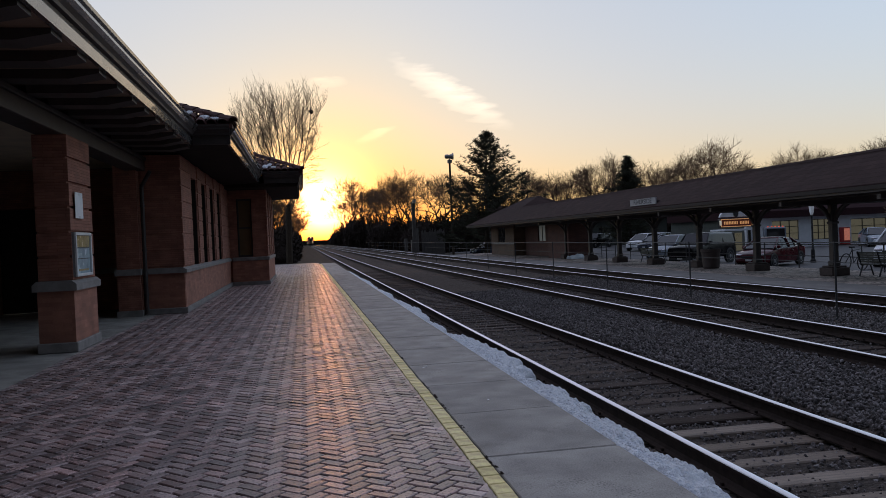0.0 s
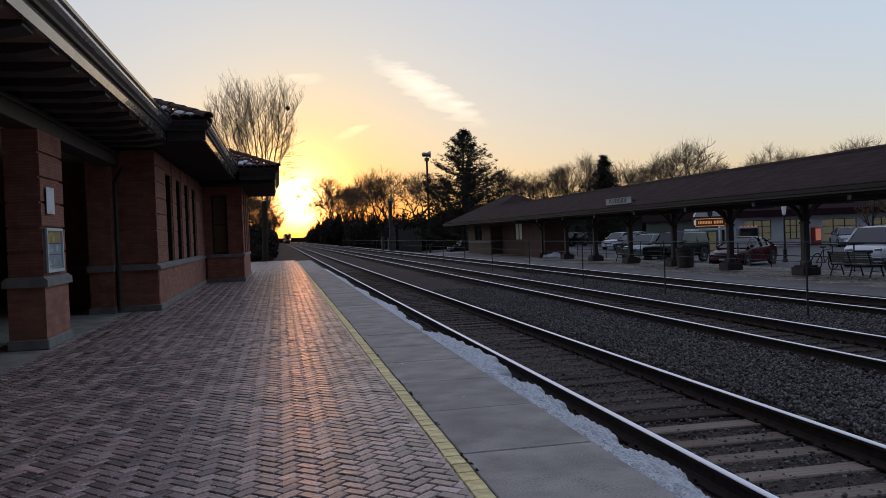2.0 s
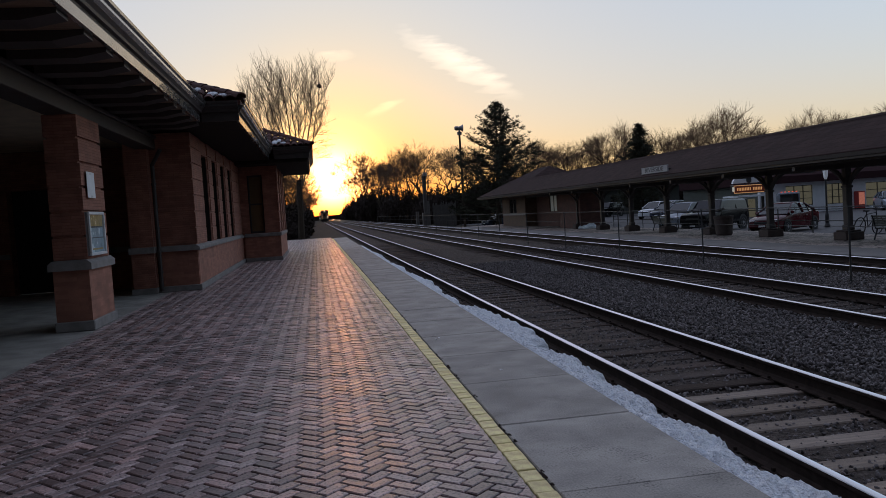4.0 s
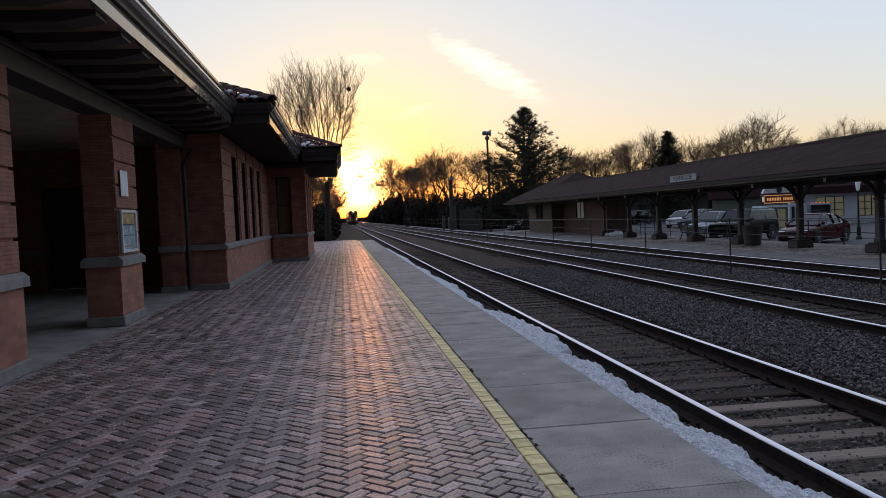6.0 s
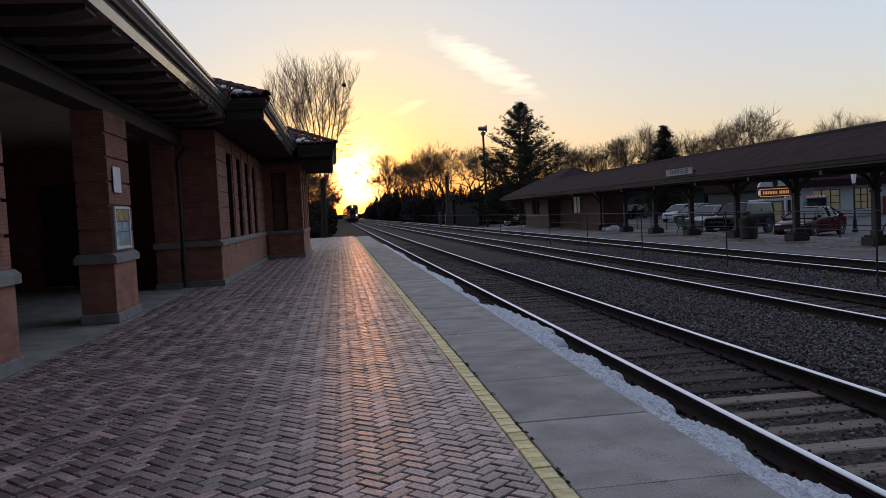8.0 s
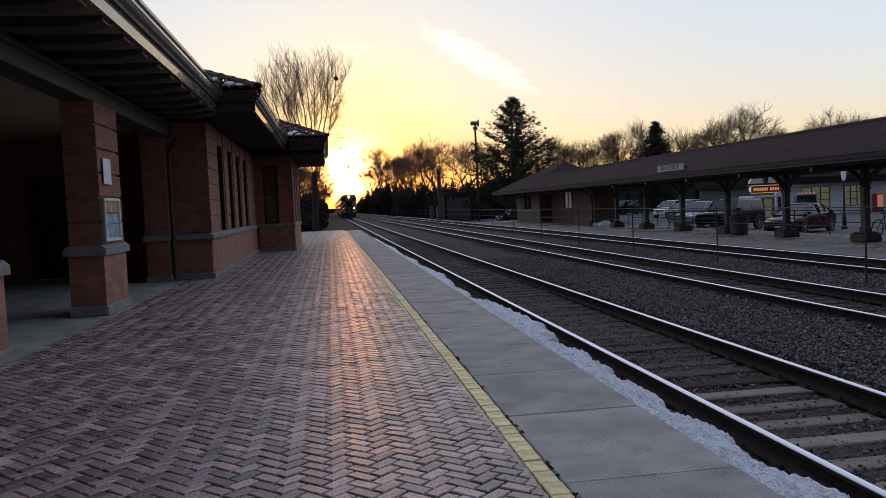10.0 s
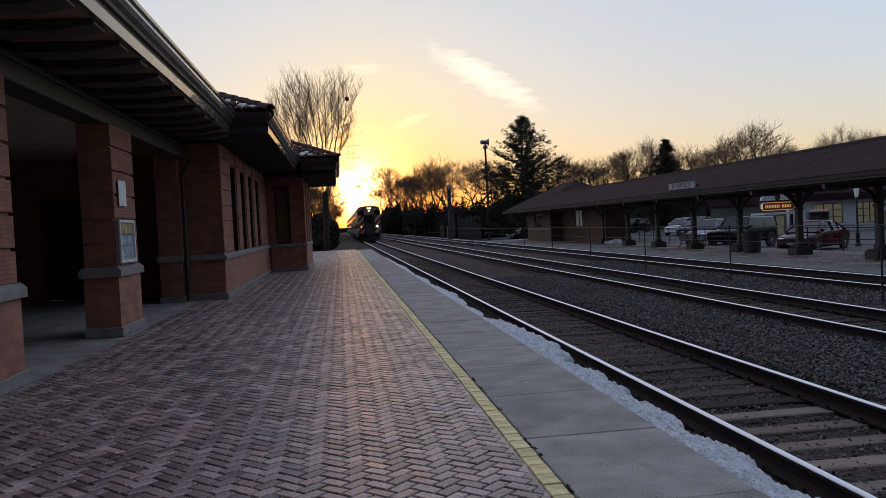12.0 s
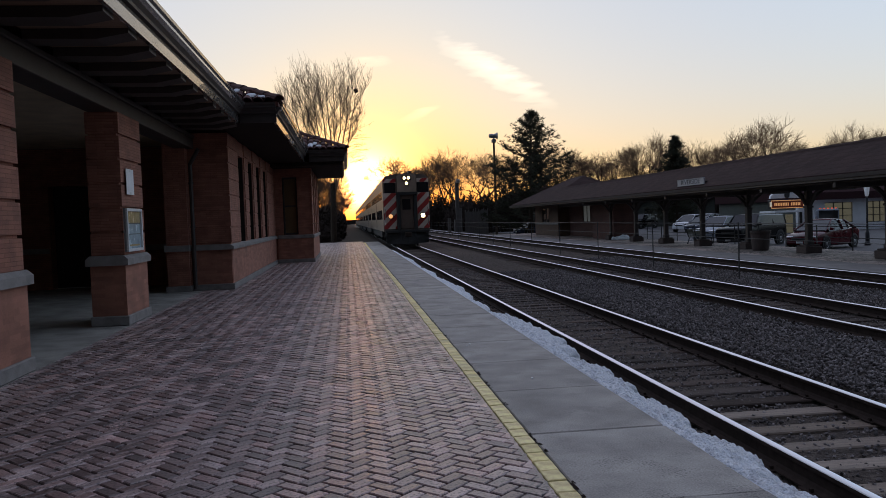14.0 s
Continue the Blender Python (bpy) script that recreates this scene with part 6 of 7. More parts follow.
def forked_tree(label, seed, twist=(20, 42), lift=0.05):
    """A round-headed leafless tree of unit height: limbs fork and fork again, then end in sprays of twigs."""
    rng = random.Random(seed)
    wood, fine = Sticks(), Sticks()

    def branch(p, d, length, r, depth):
        to = wood if depth < 4 else fine
        n = 3 if depth < 5 else 2
        for k in range(n):
            d = (d + Vector((rng.uniform(-1, 1), rng.uniform(-1, 1), rng.uniform(-1, 1))) * 0.13 + Vector((0, 0, lift))).normalized()
            q = p + d * (length / n)
            to.stick(p, q, r * (1 - 0.35 * k / n), r * (1 - 0.35 * (k + 1) / n), 8 if depth == 0 else (5 if depth < 3 else 3))
            if depth >= 3:
                for _ in range(2 if depth < 5 else 3):
                    e = (d + Vector((rng.uniform(-1, 1), rng.uniform(-1, 1), rng.uniform(-0.6, 1))) * 0.9).normalized()
                    at = p.lerp(q, rng.random())
                    fine.stick(at, at + e * rng.uniform(0.035, 0.085), 0.00075, 0.0004, 3)
            p = q
        if depth >= 6:
            return
        kids = 4 if depth == 0 else (3 if rng.random() < 0.4 else 2)
        spin = rng.uniform(0, 6.283)
        for c in range(kids):
            side = d.orthogonal().normalized()
            side.rotate(Matrix.Rotation(spin + 6.283 * c / kids + rng.uniform(-0.4, 0.4), 3, d).to_quaternion())
            a = math.radians(rng.uniform(*twist) * (1.0 if depth else 0.95))
            nd = d * math.cos(a) + side * math.sin(a)
            branch(p, nd.normalized(), length * rng.uniform(0.7, 0.88) * (0.85 if depth == 0 else 1.0), max(0.0013, r * 0.6), depth + 1)

    branch(Vector((0, 0, -0.02)), Vector((0, 0, 1)), 0.25, 0.018, 0)
    top = max(v[2] for v in fine.v)
    t = thing("tree", label, "tree", "bare trees along the line")
    for nm, st, ma in (("trunk", wood, BARK), ("crown", fine, TWIG)):
        st.v = [(x / top, y / top, z / top) for x, y, z in st.v]
        ob = new(nm, st.mesh(nm, ma))
        ob.parent = t
    return t


def pine(label, seed, height, spread, lean=0.0):
    """An open old pine: whorls of long rising limbs of uneven reach, needles in tufts towards their ends."""
    rng = random.Random(seed)
    wood, need = Sticks(), Sticks()
    wood.stick(Vector((0, 0, -0.5)), Vector((lean, 0, height * 0.97)), spread * 0.06, 0.03, 8)
    z = height * 0.05
    while z < height * 0.99:
        k = z / height
        reach = spread * min(1.0, 1.45 * (1.0 - k)) + 0.2
        for _ in range(7):
            az = rng.uniform(0, 2 * math.pi)
            ln = reach * rng.choice((0.55, 0.75, 0.9, 1.0, 1.15)) * rng.uniform(0.85, 1.1)
            foot = Vector((lean * k, 0, z))
            rise = rng.uniform(0.05, 0.35) + 0.4 * k
            tip = foot + Vector((math.cos(az), math.sin(az), rise)) * ln
            mid = foot.lerp(tip, 0.5) - Vector((0, 0, 0.08 * ln))
            wood.stick(foot, mid, 0.05, 0.03, 4)
            wood.stick(mid, tip, 0.03, 0.01, 3)
            for j in range(int(7 + ln * 6)):
                f = 0.25 + 0.75 * rng.random() ** 0.7
                c = (foot.lerp(mid, f * 2) if f < 0.5 else mid.lerp(tip, f * 2 - 1)) + Vector((rng.uniform(-.3, .3), rng.uniform(-.3, .3), rng.uniform(-.1, .3)))
                for _k in range(9):
                    e = Vector((rng.uniform(-1, 1), rng.uniform(-1, 1), rng.uniform(-0.3, 1.0))).normalized()
                    w = e.orthogonal().normalized() * rng.uniform(0.02, 0.045)
                    need.tri(c - w, c + w, c + e * rng.uniform(0.2, 0.42))
        z += height * 0.026 + 0.04
    t = thing("evergreen_tree", label, "tree", "evergreens")
    for nm, st, ma in (("trunk", wood, BARK), ("crown", need, NEEDLE)):
        ob = new(nm, st.mesh(nm, ma))
        ob.parent = t
    return t


def build_shoot_tree():
    """The tall tree behind the station: limbs fan out low and turn up into brooms of fine shoots, with a nest."""
    rng = random.Random(21)
    wood, fine = Sticks(), Sticks()

    def bent(a, b, r0, r1, n, to, sides, wobble, bow):
        pts = [a]
        for k in range(1, n + 1):
            f = k / n
            out_ = Vector((b.x - a.x, b.y - a.y, 0)) * bow * math.sin(math.pi * f)
            pts.append(a.lerp(b, f) + out_ + Vector((rng.uniform(-1, 1), rng.uniform(-1, 1), 0)) * wobble * (1 if k < n else 0.3))
        for k in range(n):
            to.stick(pts[k], pts[k + 1], r0 + (r1 - r0) * k / n, r0 + (r1 - r0) * (k + 1) / n, sides)
        return pts

    def on(pts, f):
        i = min(len(pts) - 2, int(f * (len(pts) - 1)))
        return pts[i].lerp(pts[i + 1], f * (len(pts) - 1) - i)

    def broom(pts, low, count, slant):
        for c in range(count):
            at = on(pts, low + (0.98 - low) * rng.random())
            az = rng.uniform(0, 6.283)
            reach = rng.uniform(0.7, 1.7)
            end = at + Vector((math.cos(az) * 0.38 + slant, math.sin(az) * 0.38, 0.95)).normalized() * reach
            sp = bent(at, end, 0.011, 0.005, 3, fine, 3, 0.04, 0.25)
            for w in range(5):
                p0 = on(sp, rng.uniform(0.15, 1.0))
                az = rng.uniform(0, 6.283)
                fine.stick(p0, p0 + Vector((math.cos(az) * 0.5 + slant, math.sin(az) * 0.5, 0.85)).normalized() * rng.uniform(0.3, 0.8), 0.006, 0.0035, 3)

    nest_at = Vector((3.57, 0.0, 12.64))
    limbs = 11
    for s in range(limbs):
        u = s / (limbs - 1)
        x = -2.5 + 6.1 * u
        top = 11.6 + 2.2 * u + 0.8 * math.sin(math.pi * u) + rng.uniform(-0.4, 0.3)
        foot = Vector((1.35 + (x - 1.35) * 0.1, rng.uniform(-0.2, 0.2), rng.uniform(4.2, 6.4)))
        tip = Vector((x, rng.uniform(-2.4, 2.4), top))
        pts = bent(foot, tip, 0.07, 0.016, 8, wood, 6, 0.1, 0.16)
        slant = 0.06 * (x - 1.2)
        broom(pts, 0.5, 16, slant)
        for c in range(7):
            f = 0.25 + 0.65 * (c + rng.random()) / 7
            at = on(pts, f)
            az = rng.uniform(0, 6.283)
            reach = rng.uniform(2.0, 3.6) * (1.2 - 0.6 * f)
            end = at + Vector((math.cos(az) * 0.42 + slant, math.sin(az) * 0.42, 0.9)).normalized() * reach
            end.z = min(end.z, 13.2 + 1.4 * u)
            sub = bent(at, end, 0.026, 0.01, 5, wood, 4, 0.08, 0.3)
            broom(sub, 0.3, 10, slant)
    # loose spray that hangs out low towards the line
    for c in range(60):
        p0 = Vector((2.6 + rng.uniform(-0.6, 0.9), rng.uniform(-0.8, 0.8), rng.uniform(6.6, 11.6)))
        az = rng.uniform(-1.1, 1.1)
        p1 = p0 + Vector((math.cos(az), math.sin(az), rng.uniform(-0.15, 0.55))) * rng.uniform(0.8, 1.6)
        sp = bent(p0, p1, 0.014, 0.005, 4, fine, 3, 0.08, 0.0)
        for w in range(9):
            q = on(sp, rng.uniform(0.1, 1.0))
            fine.stick(q, q + Vector((rng.uniform(-0.2, 1), rng.uniform(-1, 1), rng.uniform(-0.3, 0.7))) * 0.5, 0.006, 0.0035, 3)
    bole = Sticks()
    bole.stick(Vector((1.2, 0, -0.5)), Vector((1.35, 0, 4.9)), 0.3, 0.22, 10)
    big = thing("tree", "tall leafless tree with upright shoots and a nest, behind the station", "tree")
    # limbs and crown carry painted haze; the trunk stays in plain dark bark
    for nm, st, ma in (("trunk", bole, BARK), ("limb_work", wood, HAZED_BARK), ("crown", fine, HAZED_TWIG)):
        ob = new(nm, st.mesh(nm, ma))
        ob.parent = big
    bm = bmesh.new()
    bmesh.ops.create_icosphere(bm, subdivisions=2, radius=0.2)
    for v in bm.verts:
        v.co = v.co * (1 + 0.25 * noise.noise(v.co * 5)) + nest_at
    part("nest", bm, BRUSH, big, "dark twig nest")
    big.matrix_basis = pose(-2.4, 68, 0)


# bearing from the platform, apparent height in degrees, distance
TREE_ROWS = (
    (2.85, 2.9, 330), (3.8, 4.25, 235), (5.6, 4.0, 195), (8.0, 4.65, 155), (9.75, 4.35, 147), (11.8, 4.2, 134), (15.2, 4.9, 118), (17.8, 4.25, 122),
    (21.3, 5.3, 119), (25.0, 4.65, 124), (28.3, 5.85, 118), (30.3, 4.3, 126), (34.4, 4.95, 110), (39.0, 5.2, 108), (4.7, 3.5, 215), (6.8, 3.5, 175),
    (16.5, 4.0, 130), (19.5, 4.2, 128), (23.2, 4.0, 130), (26.6, 4.8, 126), (32.2, 3.2, 130), (36.2, 3.1, 130), (41.5, 3.4, 120),
    (-1.9, 3.6, 92), (-1.25, 3.1, 104), (-0.95, 2.6, 122), (-0.65, 2.1, 152), (-0.5, 1.7, 196), (-3.2, 4.0, 88), (-0.5, 1.5, 260))
# thickets: x, y, and scale across, along and up
THICKETS = (
    (18.5, 430, 1.0, 2.6, 2.6), (18.5, 345, 1.0, 2.6, 3.0), (18.5, 285, 1.0, 2.2, 3.1), (19.0, 232, 1.0, 2.0, 2.8), (20.0, 192, 1.0, 2.0, 2.3),
    (21.0, 160, 1.0, 1.8, 1.85), (21.5, 136, 1.0, 1.4, 1.75), (22.5, 116, 1.0, 1.0, 1.6), (27.0, 118, 1.0, 0.8, 2.0), (33.5, 117, 1.0, 0.8, 2.1),
    (40.0, 116, 1.0, 0.8, 2.1), (47.0, 117, 1.0, 0.8, 2.1), (54.0, 118, 1.0, 0.8, 1.5), (61.0, 116, 1.0, 0.8, 1.4), (69.0, 114, 1.2, 0.8, 1.3), (78.0, 112, 1.4, 0.8, 1.3),
    (-5.6, 106, 1.0, 1.1, 1.05), (-5.2, 126, 1.0, 1.4, 1.3), (-4.9, 152, 1.0, 1.6, 1.5), (-4.8, 188, 1.0, 2.0, 1.7), (-4.8, 236, 1.0, 2.4, 1.9), (-4.9, 305, 1.0, 3.0, 2.2), (-5.0, 390, 1.0, 3.0, 2.5), (-4.7, 84, 1.0, 0.9, 1.0), (-4.3, 73, 0.8, 0.5, 0.75))


def build_trees():
    build_shoot_tree()
    kinds = [forked_tree("leafless deciduous tree in a row beside the railway", 31),
             forked_tree("leafless round-headed tree in a row beside the railway", 32, (24, 48), 0.03),
             forked_tree("leafless slender tree in a row beside the railway", 33, (17, 36), 0.07)]
    r2 = random.Random(77)
    for k, (az, el, dist) in enumerate(TREE_ROWS):
        h = (1.12 if az < 14 else 1.06) * (2.15 + dist * math.tan(radians(el)))
        m = pose(dist * math.sin(radians(az)), dist * math.cos(radians(az)), -0.55, r2.uniform(-2, 2), r2.uniform(-2, 2), r2.uniform(0, 360)) @ Matrix.Diagonal((h, h, h, 1))
        if k < 3:
            kinds[k].matrix_basis = m
        else:
            copy_thing(kinds[k % 3], m).matrix_basis = m
    big_pine = pine("broad dark evergreen tree beside the far house", 41, 13.3, 5.8, 0.4)
    big_pine.matrix_basis = pose(19.9, 85.5, -0.55)
    fir = pine("small dark evergreen tree behind the canopy", 42, 11.0, 3.0)
    fir.matrix_basis = pose(39.9, 93.0, -0.55)
    me = brush_mesh(51, 4.0, 7.0, 5.0, 3600)
    for k, (x, y, sx, sy, sz) in enumerate(THICKETS):
        ob = new("brush", me)
        ob.matrix_basis = pose(x, y, -0.6, 0, 0, 180 * (k % 2)) @ Matrix.Diagonal((sx, sy, sz, 1))
        tagged(ob, "dense dark leafless brush beside the railway", "brush", kind="stuff")
    # small bare tree in the lot and the dark wood that closes the view
    lot = bare_tree("small leafless street tree in the parking lot", 61, 7.0, 0.13, (4, (7, 6, 5), (25, 60), 0.06, 0.012))
    lot.matrix_basis = pose(33.5, 38.2, LOT_Z)
    lot2 = bare_tree("thin pruned street tree in the parking lot", 62, 6.0, 0.12, (4, (6, 6, 5), (20, 50), 0.06, 0.012))
    lot2.matrix_basis = pose(34.5, 41.5, LOT_Z)
    verts, faces = [], []
    n = 216
    for k in range(n + 1):
        a = math.radians(-180 + 360 * k / n)
        R = 640 - 380 * min(1.0, max(0.0, (abs(a) - 0.05) / 0.25)) - 110 * min(1.0, max(0.0, (abs(a) - 0.75) / 0.3))
        x, y = R * math.sin(a), R * math.cos(a)
        top = 5.0 + 4.0 * R / 400 + 1.6 * noise.noise(Vector((k * 0.9, 3, 0)))
        # added height outside the view, to block low sky light and reflections
        top += 7.0 * min(1.0, max(0.0, (abs(a) - 0.75) / 0.3))
        if -0.03 < a < 0.055:
            top = 3.0
        verts += [(x, y, -1.0), (x, y, top)]
    for k in range(n):
        faces.append((2 * k, 2 * k + 2, 2 * k + 3, 2 * k + 1))
    structure(raw("backdrop", verts, faces, BRUSH), "distant dark woods on the horizon, extended unseen to block low sky", "backdrop")


# ---------------------------------------------------------------- the train
CAR_L = 25.6


def car_side(z0, z1, hw):
    """Body outline in (x, z): straight sides, rounded shoulders, a nearly flat roof."""
    pts = [(-hw, z0), (-hw, z1 - 0.5)]
    for k in range(1, 7):
        a = math.pi - math.pi / 2 * k / 6
        pts.append((-hw + 0.42 + 0.42 * math.cos(a), z1 - 0.5 + 0.4 * math.sin(a)))
    pts += [(-hw * 0.4, z1 - 0.02), (0.0, z1)]
    return pts + [(-x, z) for x, z in pts[-2::-1]]


def build_coach(cab):
    """A two-deck gallery coach; its front end is at y = 0 and it reaches back along +y; z = 0 is the rail top."""
    name = "train_cab_car" if cab else "train_coach"
    label = "two-deck silver commuter cab car with red and white stripes" if cab else "two-deck silver commuter coach coupled in the train"
    tc = thing(name, label, "train car", "" if cab else "train coaches")
    hw, z0, z1 = 1.52, 1.05, 4.83
    part("body", prism(bmesh.new(), car_side(z0, z1, hw), "y", 0.35 if cab else 0.0, CAR_L), STAINLESS, tc, "fluted stainless steel body")
    # flutes
    for s in (-1, 1):
        bm = bmesh.new()
        for k in range(6):
            z = 1.15 + 0.1 * k
            box(bm, s * hw - 0.015, s * hw + 0.015, 0.5, CAR_L - 0.2, z, z + 0.05)
        for k in range(5):
            z = 2.62 + 0.09 * k
            box(bm, s * hw - 0.012, s * hw + 0.012, 0.9, CAR_L - 0.3, z, z + 0.03)
        part("fluting", bm, STAINLESS, tc)
        lower = new("lower_windows")
        lower.parent = tc
        for k in range(14):
            y = 1.9 + 1.65 * k
            if 11.6 < y < 13.6:
                continue
            part("window", boxes((s * hw - 0.012, s * hw + 0.016, y, y + 1.3, 1.85, 2.5), bevel=0.006), GLASS_DARK, lower)
        upper = new("upper_windows")
        upper.parent = tc
        for k in range(14):
            y = 1.9 + 1.65 * k
            part("window", boxes((s * hw - 0.012, s * hw + 0.014, y + 0.1, y + 1.2, 3.2, 3.75), bevel=0.006), GLASS_DARK, upper)
        part("door", boxes((s * hw - 0.01, s * hw + 0.02, 11.9, 13.4, 1.1, 3.1), bevel=0.01), TRAIN_GREY, tc)
        part("skirt", boxes((s * hw * 0.96 - 0.03, s * hw * 0.96 + 0.03, 3.8, CAR_L - 3.8, 0.62, 1.049)), TRAIN_DARK, tc)
    part("underframe", boxes((-1.3, 1.3, 0.6, CAR_L - 0.5, 0.75, 1.048), (-0.9, 0.9, 5, CAR_L - 5, 0.35, 0.749)), TRAIN_DARK, tc)
    for y in (2.6, CAR_L - 2.6):
        bg = new("bogie")
        bg.parent = tc
        part("side_frame", boxes((-1.15, -0.98, y - 1.5, y + 1.5, 0.35, 0.7), (0.98, 1.15, y - 1.5, y + 1.5, 0.35, 0.7), (-0.97, 0.97, y - 0.25, y + 0.25, 0.4, 0.74), bevel=0.03), TRAIN_DARK, bg)
        for dy in (-1.1, 1.1):
            for s in (-1, 1):
                part("wheel", lathe(bmesh.new(), [(0.1, -0.07), (0.44, -0.06), (0.46, 0.0), (0.46, 0.06), (0.1, 0.07)], (s * 0.755, y + dy, 0.46), 18, "x"), TRAIN_DARK, bg)
    part("diaphragm", boxes((-0.55, 0.55, CAR_L, CAR_L + 0.35, 1.1, 3.4)), TRAIN_DARK, tc)
    if not cab:
        return tc
    # the cab end: sloped upper face, striped corners, central door with its gate posts
    end = prism(bmesh.new(), car_side(1.05, 4.83, 1.52), "y", 0.0, 0.349)
    front = part("front_end", end, TRAIN_GREY, tc, "grey painted cab end")
    # striped corner panels, proud of the end, up to the shoulders of the roof
    for side in (-1, 1):
        stripes = new("corner_stripes")
        stripes.parent = tc
        tagged(stripes, "red and white diagonal warning stripes")
        xa, xb = (0.72, 1.5) if side > 0 else (-1.5, -0.66)
        for lo, hi in ((1.2, 3.56), (4.24, 4.5)):
            part("white_panel", boxes((xa, xb, -0.03, -0.002, lo, hi)), TRAIN_WHITE, stripes)
            for k in range(-2, 6):
                z = 0.98 + 0.82 * k + (0.3 if side > 0 else 0.0)
                dz = xb - xa
                n = 8
                cut = [(xa + (xb - xa) * q / n, z + dz * q / n) for q in range(n + 1)]
                bot = [(x, min(hi - 0.004, max(lo + 0.004, a))) for x, a in cut]
                top = [(x, min(hi - 0.004, max(lo + 0.004, a + 0.42))) for x, a in cut]
                keep = [q for q in range(n + 1) if top[q][1] - bot[q][1] > 0.02]
                if len(keep) < 2:
                    continue
                part("red_stripe", prism(bmesh.new(), [bot[q] for q in keep] + [top[q] for q in keep[::-1]], "y", -0.036, -0.031), TRAIN_RED, stripes)
    part("end_door", boxes((-0.4, 0.46, -0.05, -0.003, 1.2, 3.35), bevel=0.02), TRAIN_DOOR, tc, "dull brown-grey end door")
    part("door_window", boxes((-0.27, 0.27, -0.06, -0.051, 2.45, 3.15), bevel=0.003), GLASS_DARK, tc)
    for s in (-1, 1):
        part("gate_post", boxes((s * 0.55 + 0.03 - 0.1, s * 0.55 + 0.03 + 0.1, -0.3, -0.003, 1.1, 3.42), bevel=0.03), TRAIN_DARK, tc, "dark vestibule post")
        part("cab_window", boxes((s * 1.08 + 0.03 - 0.36, s * 1.08 + 0.03 + 0.36, -0.025, 0.3, 3.57, 4.23), bevel=0.02), GLASS_DARK, tc, "dark cab window")
        part("grab_iron", tube(bmesh.new(), (s * 1.4, -0.08, 1.4), (s * 1.4, -0.08, 2.6), 0.02, sides=6), CHROME, tc)
        dl = part("ditch_light", lathe(bmesh.new(), [(0.17, -0.02), (0.19, -0.12), (0.16, -0.16)], (s * 1.06, -0.0, 2.04), 14, "y"), BLACK_METAL, tc)
        part("lens", lathe(bmesh.new(), [(0.02, -0.22), (0.1, -0.19), (0.14, -0.162)], (s * 1.06, 0.0, 2.04), 14, "y"), HEADLIGHT if s > 0 else DITCH_DIM, dl, "lit ditch light")
    part("hood", prism(bmesh.new(), [(-0.58, 3.6), (-0.58, 4.66), (-0.5, 4.76), (0.58, 4.76), (0.66, 4.66), (0.66, 3.6)], "y", -0.25, -0.003), TRAIN_HOOD, tc, "boxed headlight hood")
    part("lintel", boxes((-0.66, 0.74, -0.34, -0.003, 3.43, 3.599)), TRAIN_DARK, tc)
    hlb = part("headlight", boxes((-0.26, 0.34, -0.32, -0.251, 4.36, 4.66), bevel=0.04), BLACK_METAL, tc)
    for x in (-0.1, 0.18):
        part("lens", lathe(bmesh.new(), [(0.02, -0.36), (0.07, -0.345), (0.09, -0.321)], (x, 0, 4.51), 14, "y"), HEADLIGHT, hlb, "lit headlight")
    gl = part("lower_headlight", lathe(bmesh.new(), [(0.12, -0.252), (0.13, -0.3), (0.1, -0.3)], (0.04, 0, 4.17), 14, "y"), BLACK_METAL, tc)
    part("lens", lathe(bmesh.new(), [(0.02, -0.33), (0.07, -0.32), (0.09, -0.301)], (0.04, 0, 4.17), 12, "y"), HEADLIGHT, gl, "lit lower headlight")
    part("anticlimber", boxes((-1.45, 1.45, -0.3, -0.003, 0.95, 1.12), bevel=0.02), TRAIN_DARK, tc)
    bm = bmesh.new()
    loft(bm, [[(-1.4, -0.02, 0.25), (-1.4, -0.02, 0.9), (-1.4, 0.3, 0.9), (-1.4, 0.3, 0.25)], [(0, -0.5, 0.18), (0, -0.3, 0.9), (0, 0.3, 0.9), (0, 0.3, 0.18)], [(1.4, -0.02, 0.25), (1.4, -0.02, 0.9), (1.4, 0.3, 0.9), (1.4, 0.3, 0.25)]])
    part("pilot", bm, TRAIN_DARK, tc, "dark steel pilot plate")
    part("coupler", boxes((-0.14, 0.14, -0.75, -0.301, 0.72, 0.94), (-0.22, 0.22, -0.95, -0.751, 0.68, 0.98), bevel=0.03), RUST, tc)
    for x in (-0.45, 0.5):
        bm = bmesh.new()
        for k in range(5):
            a, b = k / 5, (k + 1) / 5
            f = lambda t: (x + 0.1 * math.sin(t * 3), -0.3 - 0.12 * math.sin(t * math.pi), 0.95 - 0.55 * math.sin(t * math.pi))
            tube(bm, f(a), f(b), 0.025, sides=6)
        part("air_hose", bm, RUBBER, tc)
    part("roof_horn", lathe(bmesh.new(), [(0.05, 0.2), (0.07, 0.0), (0.14, -0.15)], (0.3, 0.9, 4.92), 10, "y"), CHROME, tc)
    for s in (-1, 1):
        part("rail_step", boxes((s * 1.3 - 0.2, s * 1.3 + 0.2, -0.12, 0.25, 0.4, 0.44), (s * 1.3 - 0.2, s * 1.3 + 0.2, -0.12, 0.25, 0.7, 0.74)), TRAIN_DARK, tc)
    return tc


TRAIN_X = TRACKS[0] + GAUGE / 2
TRAIN = []


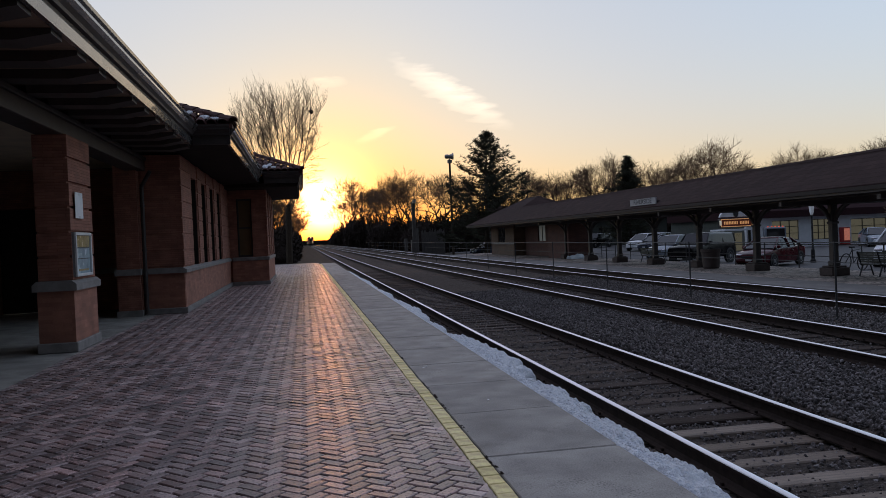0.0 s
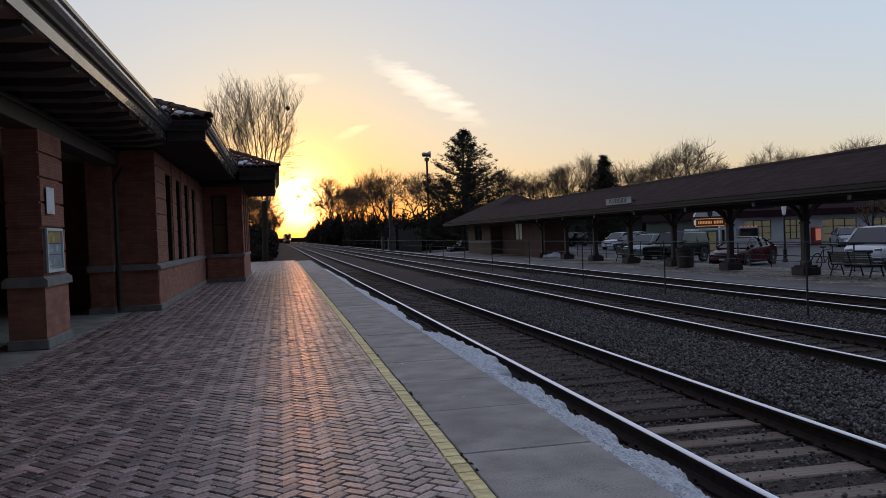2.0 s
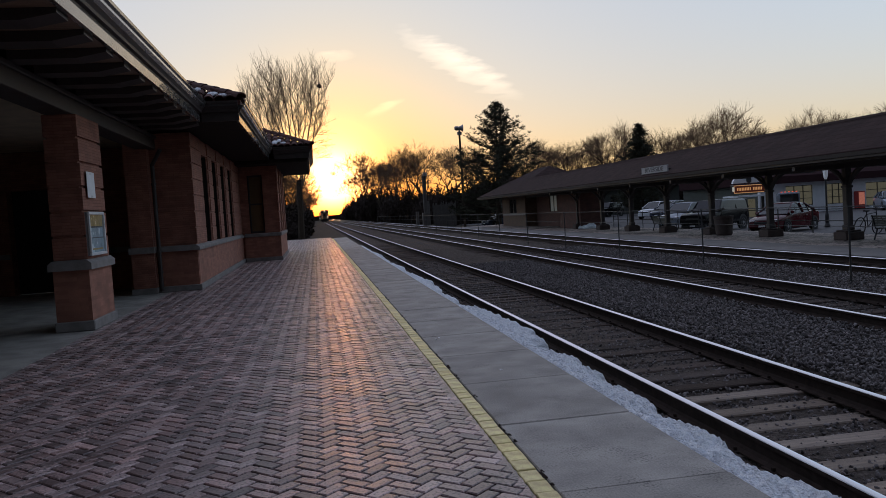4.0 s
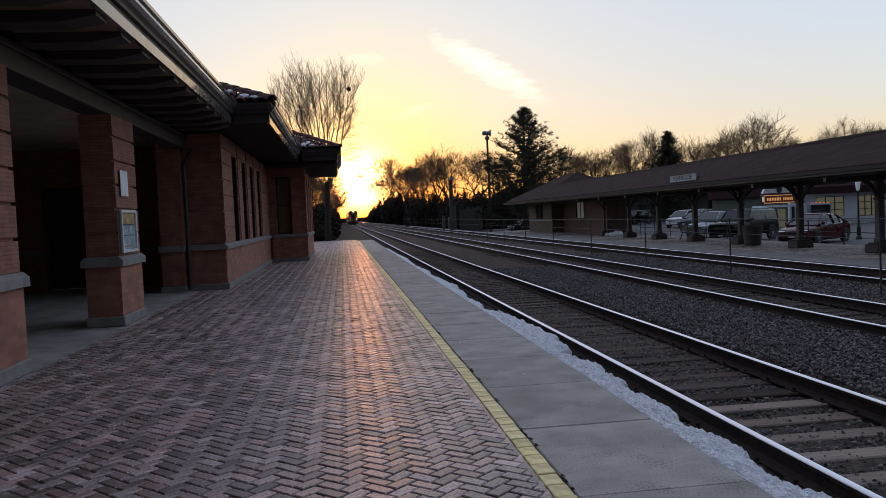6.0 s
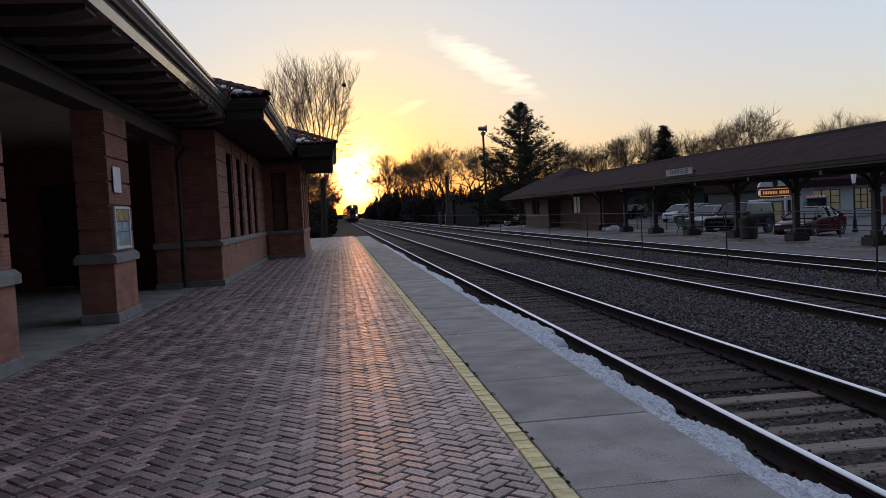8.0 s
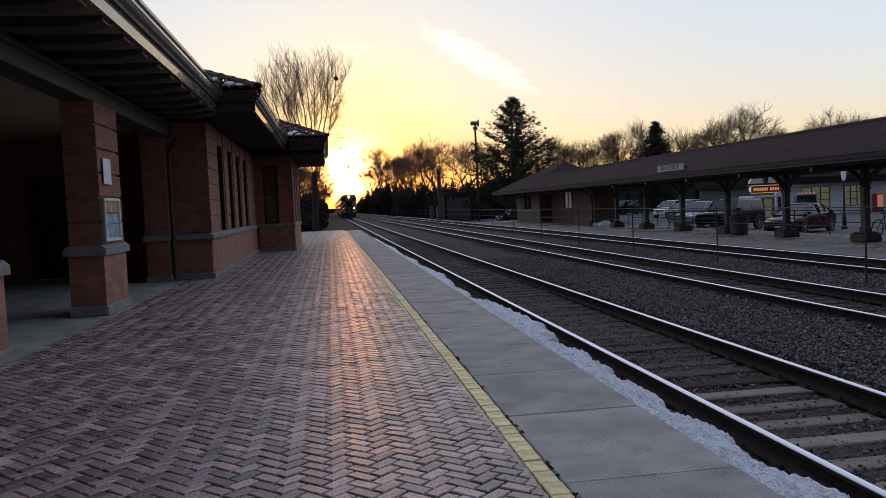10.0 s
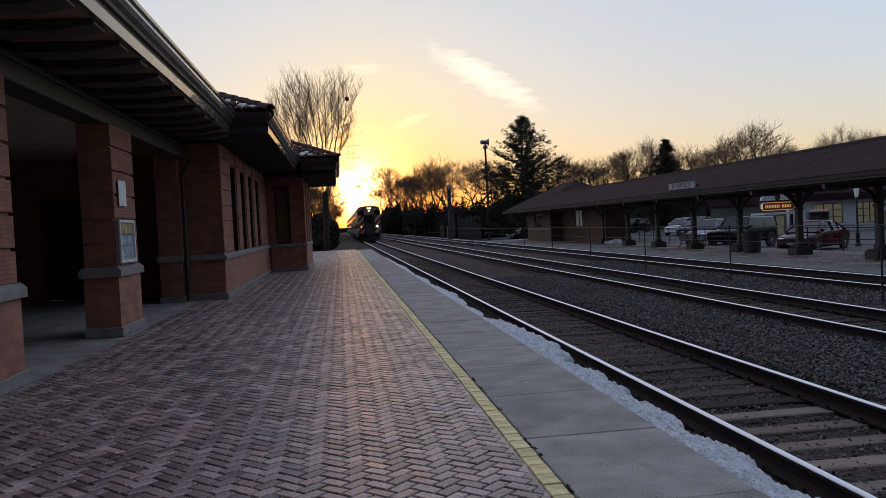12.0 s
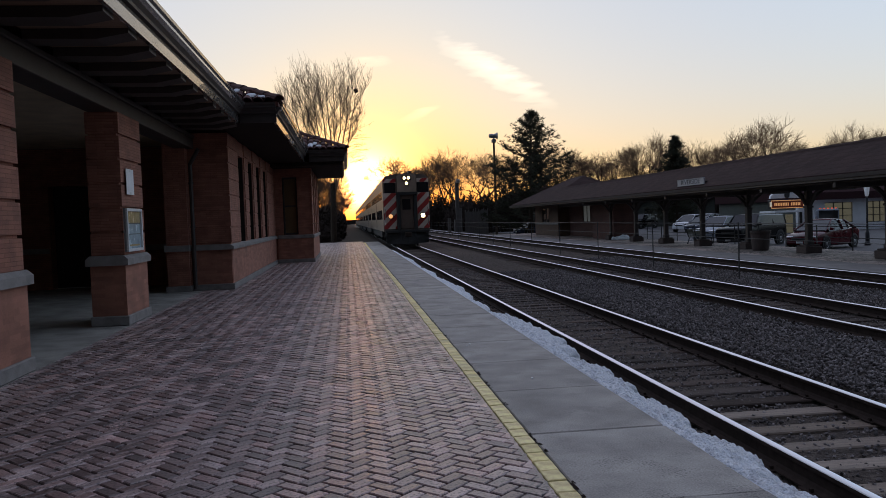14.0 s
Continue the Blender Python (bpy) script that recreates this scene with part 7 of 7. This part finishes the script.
def build_train():
    TRAIN.append((build_coach(True), 0.0))
    c = build_coach(False)
    TRAIN.append((c, CAR_L + 0.36))
    for k in range(2, 7):
        TRAIN.append((copy_thing(c, pose(0, 0, 0)), k * (CAR_L + 0.36)))


def motions():
    """The train runs in along the near track at a steady pace."""
    for ob, back in TRAIN:
        walk(ob, [(t, pose(TRAIN_X, 52.4 + 27.5 * (14.0 - t) + back, RAIL_Z + 0.003)) for t in (0.0, 2.0, 4.0, 6.0, 8.0, 10.0, 12.0, 14.0)])


build_ground()
build_far_side()
build_station()
build_notices()
build_canopy()
build_far_house()
build_fence()
build_vehicles()
build_garage()
build_platform_furniture()
build_trackside()
build_trees()
build_train()
build_snow()
build_stones()
build_tracks()
build_near_platform()
motions()
